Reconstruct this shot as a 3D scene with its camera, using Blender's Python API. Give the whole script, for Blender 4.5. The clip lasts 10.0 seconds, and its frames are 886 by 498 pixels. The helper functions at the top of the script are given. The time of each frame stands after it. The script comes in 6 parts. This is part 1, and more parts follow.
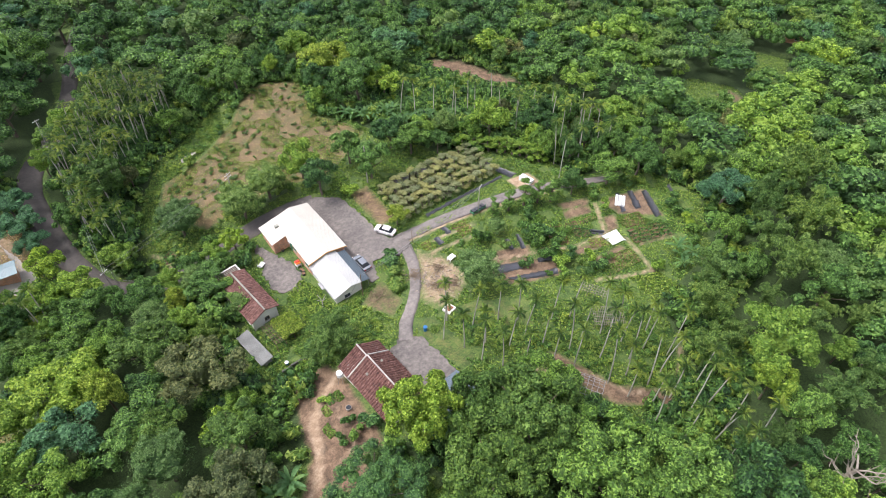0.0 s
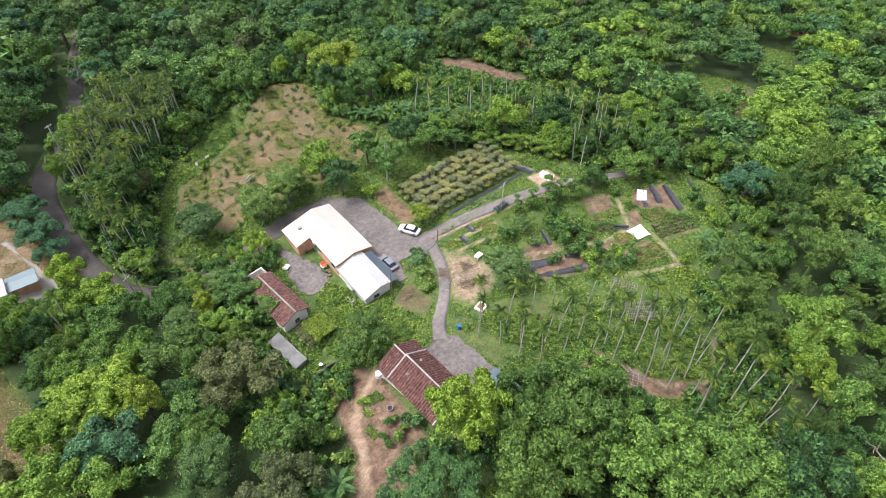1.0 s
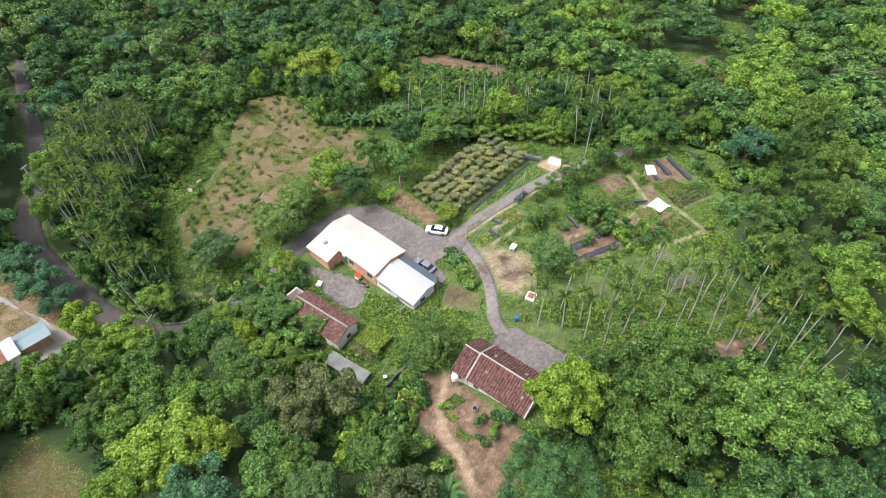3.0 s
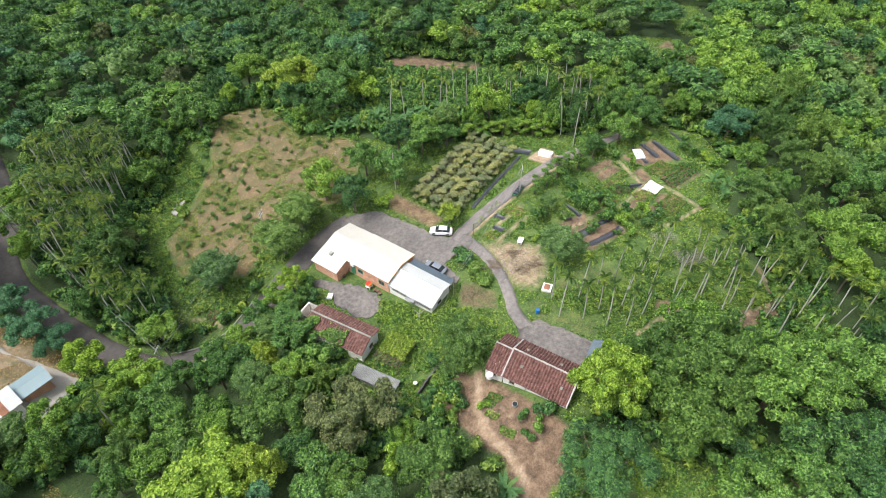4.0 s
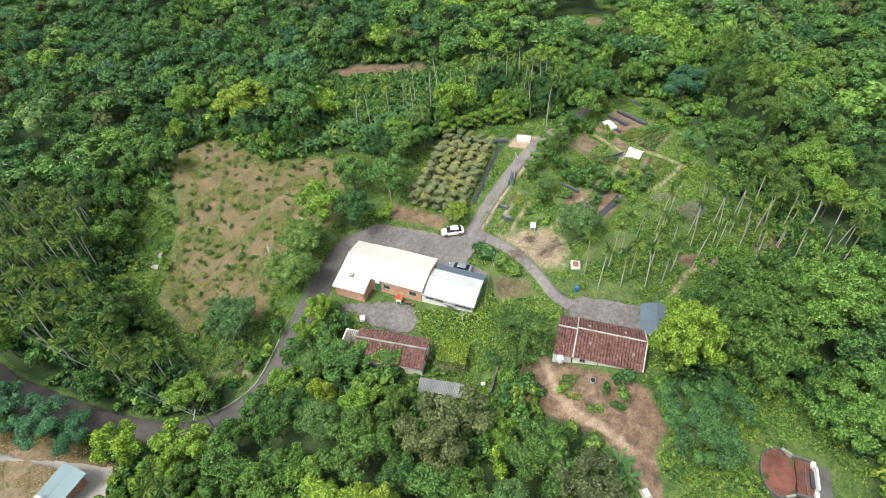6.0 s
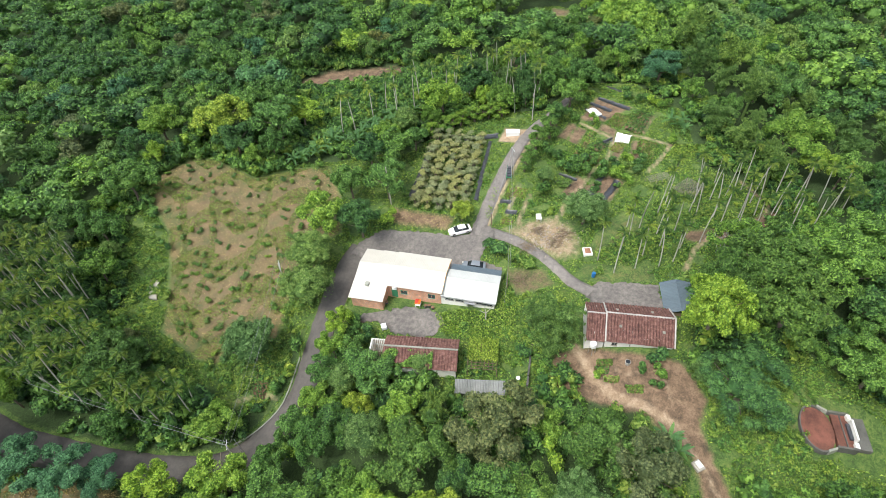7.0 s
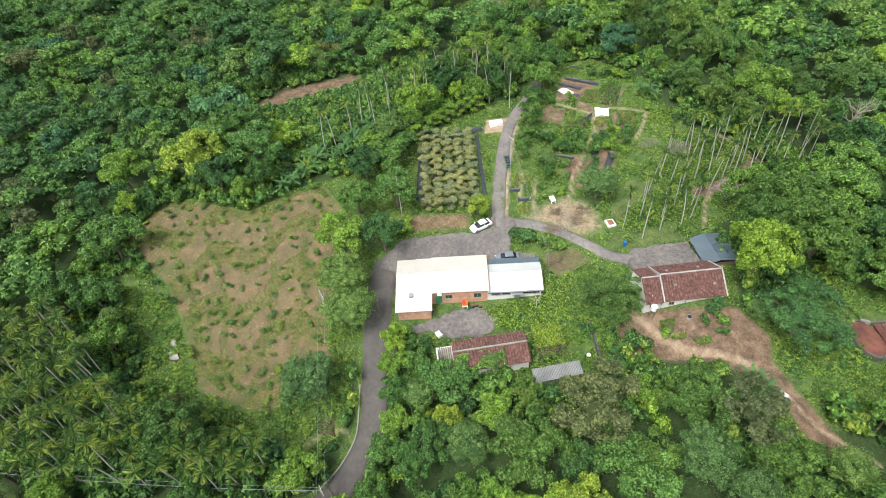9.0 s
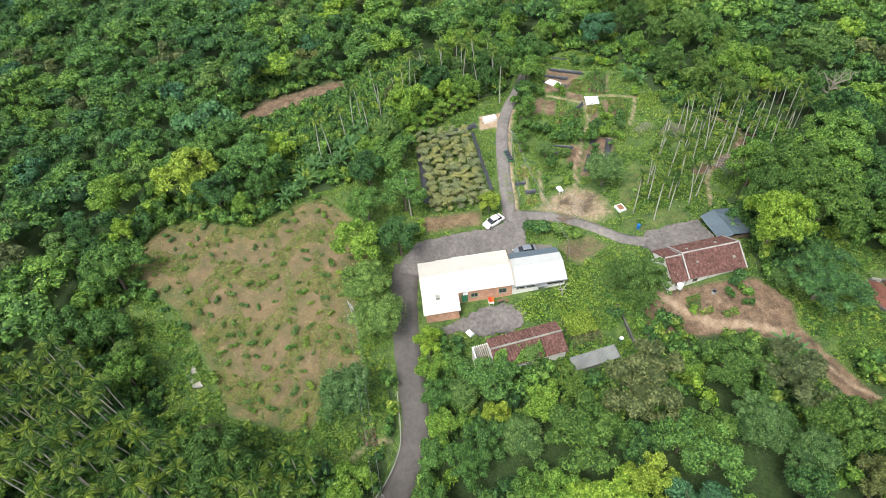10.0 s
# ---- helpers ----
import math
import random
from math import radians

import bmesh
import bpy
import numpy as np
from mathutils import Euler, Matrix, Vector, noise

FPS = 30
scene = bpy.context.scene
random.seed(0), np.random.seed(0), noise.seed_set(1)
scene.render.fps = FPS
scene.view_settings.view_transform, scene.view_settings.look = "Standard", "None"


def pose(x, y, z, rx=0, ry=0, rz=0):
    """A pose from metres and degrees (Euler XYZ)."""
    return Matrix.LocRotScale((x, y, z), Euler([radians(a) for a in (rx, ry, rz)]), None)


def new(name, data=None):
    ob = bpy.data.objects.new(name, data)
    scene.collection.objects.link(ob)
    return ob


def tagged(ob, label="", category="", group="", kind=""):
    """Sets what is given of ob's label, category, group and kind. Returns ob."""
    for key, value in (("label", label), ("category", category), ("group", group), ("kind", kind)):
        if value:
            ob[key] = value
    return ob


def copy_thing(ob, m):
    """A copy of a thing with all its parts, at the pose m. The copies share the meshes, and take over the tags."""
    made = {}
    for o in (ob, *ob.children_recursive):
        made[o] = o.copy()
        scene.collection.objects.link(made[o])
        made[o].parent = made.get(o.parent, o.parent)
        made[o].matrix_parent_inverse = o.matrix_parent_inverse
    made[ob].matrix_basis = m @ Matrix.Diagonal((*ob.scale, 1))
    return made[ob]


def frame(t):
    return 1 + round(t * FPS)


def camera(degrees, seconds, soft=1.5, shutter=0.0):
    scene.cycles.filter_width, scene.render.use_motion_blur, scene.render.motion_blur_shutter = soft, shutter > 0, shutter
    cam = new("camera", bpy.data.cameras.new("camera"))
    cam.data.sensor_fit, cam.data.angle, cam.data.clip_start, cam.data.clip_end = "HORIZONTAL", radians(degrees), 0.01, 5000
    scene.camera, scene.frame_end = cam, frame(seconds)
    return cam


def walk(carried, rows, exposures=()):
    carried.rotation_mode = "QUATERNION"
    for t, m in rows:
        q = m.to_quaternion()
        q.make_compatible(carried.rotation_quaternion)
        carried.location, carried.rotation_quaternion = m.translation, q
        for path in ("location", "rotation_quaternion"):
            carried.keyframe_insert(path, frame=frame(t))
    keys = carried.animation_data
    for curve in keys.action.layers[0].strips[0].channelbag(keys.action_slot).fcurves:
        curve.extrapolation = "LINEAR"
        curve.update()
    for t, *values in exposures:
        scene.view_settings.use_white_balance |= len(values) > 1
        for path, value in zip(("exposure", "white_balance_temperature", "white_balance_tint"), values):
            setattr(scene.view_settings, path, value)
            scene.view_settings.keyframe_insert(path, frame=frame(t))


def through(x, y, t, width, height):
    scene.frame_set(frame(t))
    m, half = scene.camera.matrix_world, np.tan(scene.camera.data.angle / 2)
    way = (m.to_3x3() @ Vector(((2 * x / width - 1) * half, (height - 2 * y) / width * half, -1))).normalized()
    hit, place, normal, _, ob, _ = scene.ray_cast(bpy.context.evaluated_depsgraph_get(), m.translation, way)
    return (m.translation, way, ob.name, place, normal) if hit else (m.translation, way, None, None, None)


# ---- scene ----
cam = camera(77.6, 10.0, soft=0.6)
METRES, EYE, TILT, LEAN, TURN = 97.0, 70.6, 0.0, 0.0, -39.0
ROWS = [
    (0.0, 0.0, 0.0, 0.0, 0.52, -44.86, -0.52),
    (0.5, -0.0329, -0.0002, -0.0016, -0.12, -44.89, -0.47),
    (1.0, -0.0708, 0.0006, -0.0033, -1.07, -44.91, -0.39),
    (1.5, -0.1125, 0.0024, -0.005, -2.65, -44.93, -0.25),
    (2.0, -0.1571, 0.0061, -0.0065, -4.88, -44.95, -0.08),
    (2.5, -0.2034, 0.0121, -0.008, -7.49, -44.96, 0.11),
    (4.0, -0.3465, 0.049, -0.0108, -17.54, -45.03, 0.94),
    (4.5, -0.3943, 0.0677, -0.0108, -21.1, -45.09, 1.24),
    (5.0, -0.442, 0.0895, -0.0106, -24.69, -45.18, 1.52),
    (5.5, -0.4884, 0.1143, -0.0103, -28.34, -45.27, 1.83),
    (7.0, -0.6173, 0.2056, -0.0085, -39.17, -45.64, 2.8),
    (7.5, -0.6575, 0.2424, -0.0066, -42.76, -45.83, 3.08),
    (8.0, -0.6959, 0.2821, -0.0043, -46.29, -46.03, 3.35),
    (8.5, -0.7319, 0.3241, -0.0019, -49.78, -46.26, 3.62),
    (9.0, -0.7658, 0.3685, 0.0008, -53.17, -46.48, 3.86),
    (9.5, -0.7969, 0.4149, 0.0035, -56.53, -46.72, 4.1),
    (10.0, -0.8257, 0.4633, 0.0062, -59.91, -46.98, 4.31),
]
walk(cam, [(t, pose(0, 0, EYE, TILT, LEAN, TURN) @ pose(METRES * x, METRES * y, METRES * z, 90 + pitch, roll, yaw)) for t, x, y, z, yaw, pitch, roll in ROWS],
     [(0.0, 1.08, 6350, 19), (2.5, 1.07, 6350, 17), (5.0, 1.05, 6400, 9), (7.5, 1.0, 6400, 8), (10.0, 0.98, 6400, 9)])

# ---- light: a bright overcast sky with a weak, wide sun ----
SUN_UP, SUN_TURN = 62.0, 308.0
world = bpy.data.worlds.new("sky")
scene.world = world
world.use_nodes = True
wn, wl = world.node_tree.nodes, world.node_tree.links
sky = wn.new("ShaderNodeTexSky")
sky.sky_type, sky.sun_disc = "NISHITA", False
sky.sun_elevation, sky.sun_rotation = radians(SUN_UP), radians(SUN_TURN)
sky.dust_density, sky.ozone_density, sky.air_density = 4.0, 1.0, 1.0
veil = wn.new("ShaderNodeHueSaturation")
veil.inputs["Saturation"].default_value = 0.35
wl.new(sky.outputs[0], veil.inputs["Color"])
wl.new(veil.outputs[0], wn["Background"].inputs["Color"])
wn["Background"].inputs["Strength"].default_value = 0.15
lamp = bpy.data.lights.new("sun", "SUN")
lamp.energy, lamp.angle, lamp.color = 1.2, radians(16), (1.0, 0.95, 0.87)
sun = new("sun", lamp)
az = radians(SUN_TURN)
way = Vector((math.sin(az) * math.cos(radians(SUN_UP)), math.cos(az) * math.cos(radians(SUN_UP)), math.sin(radians(SUN_UP))))
sun.matrix_world = Matrix.Translation((0, 0, 150)) @ way.to_track_quat("Z", "Y").to_matrix().to_4x4()


# ---- materials ----
class Nodes:
    """A small builder for node materials."""

    def __init__(self, name):
        self.mat = bpy.data.materials.new(name)
        self.mat.use_nodes = True
        self.tree = self.mat.node_tree
        self.bsdf = self.tree.nodes["Principled BSDF"]

    def add(self, kind, **values):
        node = self.tree.nodes.new(kind)
        for key, value in values.items():
            node.inputs[key].default_value = value
        return node

    def link(self, a, b):
        self.tree.links.new(a, b)

    def pos(self):
        return self.tree.nodes.new("ShaderNodeNewGeometry").outputs["Position"]

    def noise(self, scale, detail=4.0, vector=None, rough=0.6):
        node = self.add("ShaderNodeTexNoise", Scale=scale, Detail=detail, Roughness=rough)
        self.link(vector if vector is not None else self.pos(), node.inputs["Vector"])
        return node.outputs["Fac"]

    def ramp(self, fac, *stops):
        node = self.tree.nodes.new("ShaderNodeValToRGB")
        els = node.color_ramp.elements
        while len(els) < len(stops):
            els.new(0.5)
        for el, (place, colour) in zip(els, stops):
            el.position = place
            el.color = (*colour, 1) if len(colour) == 3 else colour
        self.link(fac, node.inputs["Fac"])
        return node.outputs["Color"]

    def mix(self, fac, a, b, how="MIX"):
        node = self.tree.nodes.new("ShaderNodeMix")
        node.data_type, node.blend_type = "RGBA", how
        for value, slot in ((fac, 0), (a, 6), (b, 7)):
            if isinstance(value, (int, float)):
                node.inputs[slot].default_value = value
            elif isinstance(value, tuple):
                node.inputs[slot].default_value = (*value, 1)
            else:
                self.link(value, node.inputs[slot])
        return node.outputs[2]

    def math(self, how, a, b=0.0):
        node = self.tree.nodes.new("ShaderNodeMath")
        node.operation = how
        for value, slot in ((a, 0), (b, 1)):
            if isinstance(value, (int, float)):
                node.inputs[slot].default_value = value
            else:
                self.link(value, node.inputs[slot])
        return node.outputs[0]

    def attr(self, name):
        node = self.tree.nodes.new("ShaderNodeAttribute")
        node.attribute_name = name
        return node.outputs["Fac"]

    def bump(self, height, strength=0.4, distance=0.05):
        node = self.add("ShaderNodeBump", Strength=strength, Distance=distance)
        self.link(height, node.inputs["Height"])
        self.link(node.outputs[0], self.bsdf.inputs["Normal"])

    def done(self, colour, rough=0.8, metal=0.0):
        if isinstance(colour, tuple):
            self.bsdf.inputs["Base Color"].default_value = (*colour, 1)
        else:
            self.link(colour, self.bsdf.inputs["Base Color"])
        if isinstance(rough, (int, float)):
            self.bsdf.inputs["Roughness"].default_value = rough
        else:
            self.link(rough, self.bsdf.inputs["Roughness"])
        self.bsdf.inputs["Metallic"].default_value = metal
        return self.mat


def plain(name, colour, rough=0.7, metal=0.0, vary=0.25, scale=3.0, bump=0.15):
    """A surface of one colour with grain and stains at two sizes."""
    n = Nodes(name)
    dark = tuple(c * (1 - vary) for c in colour)
    light = tuple(min(1, c * (1 + vary * 0.6)) for c in colour)
    coarse = n.ramp(n.noise(scale * 0.2, 5), (0.35, dark), (0.68, light))
    fine = n.ramp(n.noise(scale * 4, 3), (0.3, dark), (0.7, light))
    if bump:
        n.bump(n.noise(scale * 4, 3), bump, 0.02)
    return n.done(n.mix(0.4, coarse, fine), rough, metal)


def leafy(name, deep, main, tip, through=0.22, rough=0.5):
    """Leaves: each tree, each clump and each leaf with a tone of its own; light passes through."""
    deep, main, tip = (tuple(f * k * c for k, c in zip((1.42, 1.3, 1.68), shade)) for f, shade in ((1.3, deep), (1.06, main), (1.2, tip)))
    n = Nodes(name)
    info = n.tree.nodes.new("ShaderNodeObjectInfo").outputs["Random"]
    leaf = n.tree.nodes.new("ShaderNodeNewGeometry").outputs["Random Per Island"]
    tone = n.math("ADD", n.math("MULTIPLY", leaf, 0.56), n.math("ADD", n.math("MULTIPLY", n.noise(0.6, 3), 0.22), n.math("MULTIPLY", n.noise(2.2, 3, rough=0.7), 0.22)))
    col = n.ramp(tone, (0.3, deep), (0.5, main), (0.7, tip))
    own = n.math("FRACT", n.math("ADD", info, n.attr("tone")))
    shade = n.ramp(own, (0.0, (0.72, 0.78, 0.75)), (0.35, (0.95, 0.95, 0.9)), (0.65, (1.05, 1.0, 0.85)), (1.0, (1.3, 1.16, 0.8)))
    col = n.mix(1.0, col, shade, "MULTIPLY")
    n.done(col, rough)
    n.bump(n.noise(2.2, 3, rough=0.65), 1.0, 0.45)
    n.bsdf.inputs["Specular IOR Level"].default_value = 0.3
    trans = n.tree.nodes.new("ShaderNodeBsdfTranslucent")
    n.link(n.mix(1.0, col, (1.0, 1.15, 0.55), "MULTIPLY"), trans.inputs["Color"])
    mixer = n.tree.nodes.new("ShaderNodeMixShader")
    mixer.inputs[0].default_value = through
    n.link(n.bsdf.outputs[0], mixer.inputs[1])
    n.link(trans.outputs[0], mixer.inputs[2])
    n.link(mixer.outputs[0], n.tree.nodes["Material Output"].inputs["Surface"])
    return n.mat


LEAF = {
    "mid": leafy("leaf_mid", (0.021, 0.056, 0.012), (0.056, 0.145, 0.026), (0.126, 0.255, 0.05)),
    "dark": leafy("leaf_dark", (0.014, 0.042, 0.013), (0.036, 0.105, 0.024), (0.085, 0.19, 0.042)),
    "bright": leafy("leaf_bright", (0.04, 0.1, 0.012), (0.1, 0.21, 0.025), (0.2, 0.34, 0.05)),
    "olive": leafy("leaf_olive", (0.03, 0.072, 0.017), (0.074, 0.16, 0.034), (0.145, 0.25, 0.07)),
    "blue": leafy("leaf_blue", (0.015, 0.05, 0.02), (0.04, 0.125, 0.045), (0.08, 0.2, 0.075)),
    "brown": leafy("leaf_brown", (0.03, 0.05, 0.016), (0.07, 0.105, 0.032), (0.13, 0.165, 0.055)),
    "bamboo": leafy("leaf_bamboo", (0.034, 0.08, 0.018), (0.08, 0.168, 0.035), (0.15, 0.255, 0.058), 0.34),
    "palm": leafy("leaf_palm", (0.02, 0.055, 0.012), (0.05, 0.13, 0.02), (0.17, 0.26, 0.04), 0.25, 0.4),
    "banana": leafy("leaf_banana", (0.025, 0.08, 0.022), (0.055, 0.145, 0.04), (0.11, 0.22, 0.07), 0.3, 0.45),
    "grass": leafy("leaf_grass", (0.04, 0.095, 0.014), (0.095, 0.19, 0.027), (0.185, 0.28, 0.052)),
    "lime": leafy("leaf_lime", (0.042, 0.1, 0.011), (0.1, 0.205, 0.022), (0.185, 0.31, 0.045)),
    "yellow": leafy("leaf_yellow", (0.06, 0.11, 0.01), (0.15, 0.25, 0.025), (0.28, 0.38, 0.05)),
    "lush": leafy("leaf_lush", (0.02, 0.052, 0.009), (0.048, 0.118, 0.019), (0.1, 0.19, 0.036)),
    "dry": leafy("leaf_dry", (0.12, 0.11, 0.04), (0.22, 0.2, 0.07), (0.34, 0.3, 0.13)),
    "silver": leafy("leaf_silver", (0.08, 0.105, 0.04), (0.165, 0.215, 0.085), (0.27, 0.32, 0.14)),
}
M_BARK = plain("bark", (0.16, 0.13, 0.1), 0.9, 0, 0.5, 6, 0.6)
M_PALE_BARK = plain("palm_bark", (0.4, 0.39, 0.34), 0.85, 0, 0.3, 8, 0.4)
M_CULM = plain("green_stem", (0.12, 0.2, 0.05), 0.6, 0, 0.3, 6)
M_WHITE_ROOF = plain("white_sheet_roof", (0.52, 0.5, 0.445), 0.45, 0, 0.12, 2, 0.05)
M_GREY_ROOF = plain("weathered_sheet_roof", (0.455, 0.47, 0.455), 0.5, 0, 0.1, 2, 0.08)
M_BLUE_ROOF = plain("slate_blue_sheet", (0.1, 0.135, 0.16), 0.45, 0, 0.15, 2, 0.05)
M_WHITE_WALL = plain("white_paint", (0.76, 0.75, 0.71), 0.8, 0, 0.15, 2)
M_CONCRETE = plain("concrete", (0.38, 0.36, 0.32), 0.9, 0, 0.3, 2, 0.3)
M_OLD_CONCRETE = plain("mossy_concrete", (0.26, 0.27, 0.23), 0.9, 0, 0.4, 1.5, 0.4)
M_METAL = plain("galvanised_metal", (0.45, 0.46, 0.47), 0.4, 0.8, 0.2, 4, 0.05)
M_RUST = plain("rusty_sheet", (0.3, 0.14, 0.08), 0.8, 0.2, 0.5, 2, 0.2)
M_WOOD = plain("weathered_wood", (0.2, 0.15, 0.1), 0.85, 0, 0.4, 5, 0.4)
M_BLACK = plain("black_plastic_film", (0.05, 0.054, 0.064), 0.38, 0, 0.3, 3, 0.4)
M_RUBBER = plain("rubber", (0.015, 0.015, 0.015), 0.8, 0, 0.2, 8)
M_CAR_WHITE = plain("white_car_paint", (0.8, 0.8, 0.8), 0.25, 0, 0.03, 1, 0)
M_CAR_GREY = plain("silver_car_paint", (0.27, 0.3, 0.33), 0.25, 0.4, 0.1, 1, 0)
M_GLASS = plain("tinted_glass", (0.02, 0.025, 0.03), 0.08, 0, 0.1, 1, 0)
M_PANE = plain("window_glass", (0.05, 0.06, 0.07), 0.1, 0, 0.2, 1, 0)
M_GREEN_PAINT = plain("green_paint", (0.04, 0.2, 0.1), 0.6, 0, 0.2, 3)
M_BLUE_PLASTIC = plain("blue_plastic", (0.02, 0.15, 0.4), 0.4, 0, 0.15, 3)
M_RED = plain("red_plastic", (0.5, 0.05, 0.03), 0.5, 0, 0.15, 3)
M_ORANGE = plain("orange_plastic", (0.7, 0.16, 0.02), 0.5, 0, 0.15, 3)
M_LAMP = plain("lamp_lens", (0.6, 0.58, 0.5), 0.2, 0, 0.05, 2, 0)
M_TAIL = plain("tail_lens", (0.35, 0.02, 0.02), 0.25, 0, 0.05, 2, 0)
M_CABLE = plain("cable", (0.25, 0.26, 0.27), 0.6, 0, 0.1, 3, 0)
M_RUBBLE = plain("rubble", (0.34, 0.29, 0.24), 0.95, 0, 0.4, 3, 0.4)
M_WHITE_PLASTIC = plain("white_plastic", (0.78, 0.8, 0.8), 0.5, 0, 0.08, 2)


def brick_wall():
    n = Nodes("orange_brick")
    tex = n.add("ShaderNodeTexBrick", Scale=1.0)
    tex.inputs["Color1"].default_value = (0.78, 0.42, 0.26, 1)
    tex.inputs["Color2"].default_value = (0.7, 0.34, 0.2, 1)
    tex.inputs["Mortar"].default_value = (0.4, 0.33, 0.27, 1)
    tex.inputs["Mortar Size"].default_value = 0.012
    tex.inputs["Brick Width"].default_value = 0.23
    tex.inputs["Row Height"].default_value = 0.07
    split = n.tree.nodes.new("ShaderNodeSeparateXYZ")
    n.link(n.pos(), split.inputs[0])
    join = n.tree.nodes.new("ShaderNodeCombineXYZ")
    n.link(n.math("ADD", split.outputs[0], split.outputs[1]), join.inputs[0])
    n.link(split.outputs[2], join.inputs[1])
    n.link(join.outputs[0], tex.inputs["Vector"])
    stain = n.ramp(n.noise(0.8, 4), (0.35, (0.7, 0.66, 0.62)), (0.65, (1.05, 1.0, 1.0)))
    n.bump(tex.outputs["Fac"], 0.3, 0.01)
    return n.done(n.mix(1.0, tex.outputs["Color"], stain, "MULTIPLY"), 0.85)


def roof_tile():
    n = Nodes("red_clay_tile")
    base = n.ramp(n.noise(2.2, 5), (0.3, (0.06, 0.03, 0.027)), (0.5, (0.13, 0.06, 0.05)), (0.72, (0.23, 0.14, 0.122)))
    lichen = n.ramp(n.noise(0.7, 6), (0.45, (1, 1, 1)), (0.7, (0.72, 0.7, 0.68)))
    speck = n.ramp(n.noise(9, 3), (0.35, (0.75, 0.72, 0.7)), (0.65, (1.2, 1.15, 1.1)))
    n.bump(n.noise(8, 3), 0.5, 0.03)
    return n.done(n.mix(1.0, n.mix(1.0, base, lichen, "MULTIPLY"), speck, "MULTIPLY"), 0.85)


def asphalt(name, tone, patchy):
    n = Nodes(name)
    a, b = tuple(tone * k for k in (0.9, 0.84, 0.8)), tuple(tone * k for k in (1.38, 1.27, 1.18))
    coarse = n.ramp(n.noise(0.25, 6, rough=0.7), (0.35, a), (0.65, b))
    streak = n.ramp(n.noise(1.6, 5), (0.3, (1 - patchy, 1 - patchy, 1 - patchy)), (0.7, (1.15, 1.13, 1.1)))
    grain = n.ramp(n.noise(18, 2), (0.3, (0.85, 0.85, 0.85)), (0.7, (1.15, 1.15, 1.15)))
    n.bump(n.noise(25, 2), 0.3, 0.01)
    return n.done(n.mix(1.0, n.mix(1.0, coarse, streak, "MULTIPLY"), grain, "MULTIPLY"), 0.9)


def earth():
    """The ground: undergrowth, grass, dry turf, red soil and pale worn soil, told apart by attributes of the sheet."""
    n = Nodes("earth")
    jitter = n.math("SUBTRACT", n.noise(0.9, 6, rough=0.7), 0.5)

    def area(name, soft=0.5):
        x = n.math("ADD", n.attr(name), n.math("MULTIPLY", jitter, 0.9))
        node = n.tree.nodes.new("ShaderNodeMapRange")
        node.interpolation_type = "SMOOTHSTEP"
        node.inputs["From Min"].default_value, node.inputs["From Max"].default_value = 0.5 - soft / 2, 0.5 + soft / 2
        n.link(x, node.inputs["Value"])
        return node.outputs[0]

    fine = n.mix(0.55, n.noise(3, 5, rough=0.75), n.noise(11, 3, rough=0.7))
    wood = n.ramp(fine, (0.4, (0.012, 0.024, 0.008)), (0.5, (0.032, 0.062, 0.016)), (0.62, (0.065, 0.115, 0.028)))
    grass = n.ramp(n.mix(0.25, fine, n.noise(0.5, 4)), (0.42, (0.02, 0.045, 0.011)), (0.5, (0.06, 0.12, 0.022)), (0.58, (0.15, 0.19, 0.05)))
    dry = n.ramp(n.mix(0.35, fine, n.noise(0.35, 5)), (0.42, (0.05, 0.088, 0.024)), (0.5, (0.125, 0.108, 0.044)), (0.58, (0.225, 0.155, 0.08)))
    red = n.ramp(n.mix(0.4, fine, n.noise(0.6, 5)), (0.4, (0.055, 0.04, 0.026)), (0.5, (0.15, 0.1, 0.062)), (0.6, (0.27, 0.187, 0.122)))
    pale = n.ramp(n.mix(0.4, fine, n.noise(0.8, 5)), (0.39, (0.19, 0.13, 0.08)), (0.5, (0.32, 0.235, 0.155)), (0.61, (0.45, 0.36, 0.26)))
    col = wood
    for name, paint in (("grass", grass), ("dry", dry), ("red", red), ("pale", pale)):
        col = n.mix(area(name), col, paint)
    n.bump(n.noise(3, 6), 0.6, 0.15)
    return n.done(col, 0.95)


M_BRICK, M_TILE, M_EARTH = brick_wall(), roof_tile(), earth()
M_ASPHALT = asphalt("worn_asphalt", 0.135, 0.35)
M_LANE = asphalt("worn_concrete_lane", 0.165, 0.3)
M_ROAD = asphalt("road_asphalt", 0.08, 0.15)
M_COURT = asphalt("old_concrete_yard", 0.145, 0.45)


# ---- the lie of the land ----
# knolls and hollows: x, y, radius, height
RELIEF = [
    (24, 72, 14, -2.0), (44, 66, 14, 0.7), (74, 48, 20, 0.8), (17.5, 40, 9.5, 2.5), (40, 28, 16, 1.6), (8, 52, 9, -2.3), (4, 95, 11, -4.2), (-14, 104, 14, -3.5),
    (-12, 84, 14, -4.6), (18, 121, 13, -4.1), (38, 118, 12, -1.0), (50, 108, 14, 0.8), (46, 133, 12, 2.2), (70, 168, 30, -2.0), (28, 158, 22, -3.3), (16, 12, 16, 3.0),
    (-12, 55, 14, 1.1), (95, 20, 25, 3.7), (110, 90, 22, -0.6), (-4, 30, 14, 0.6),
]


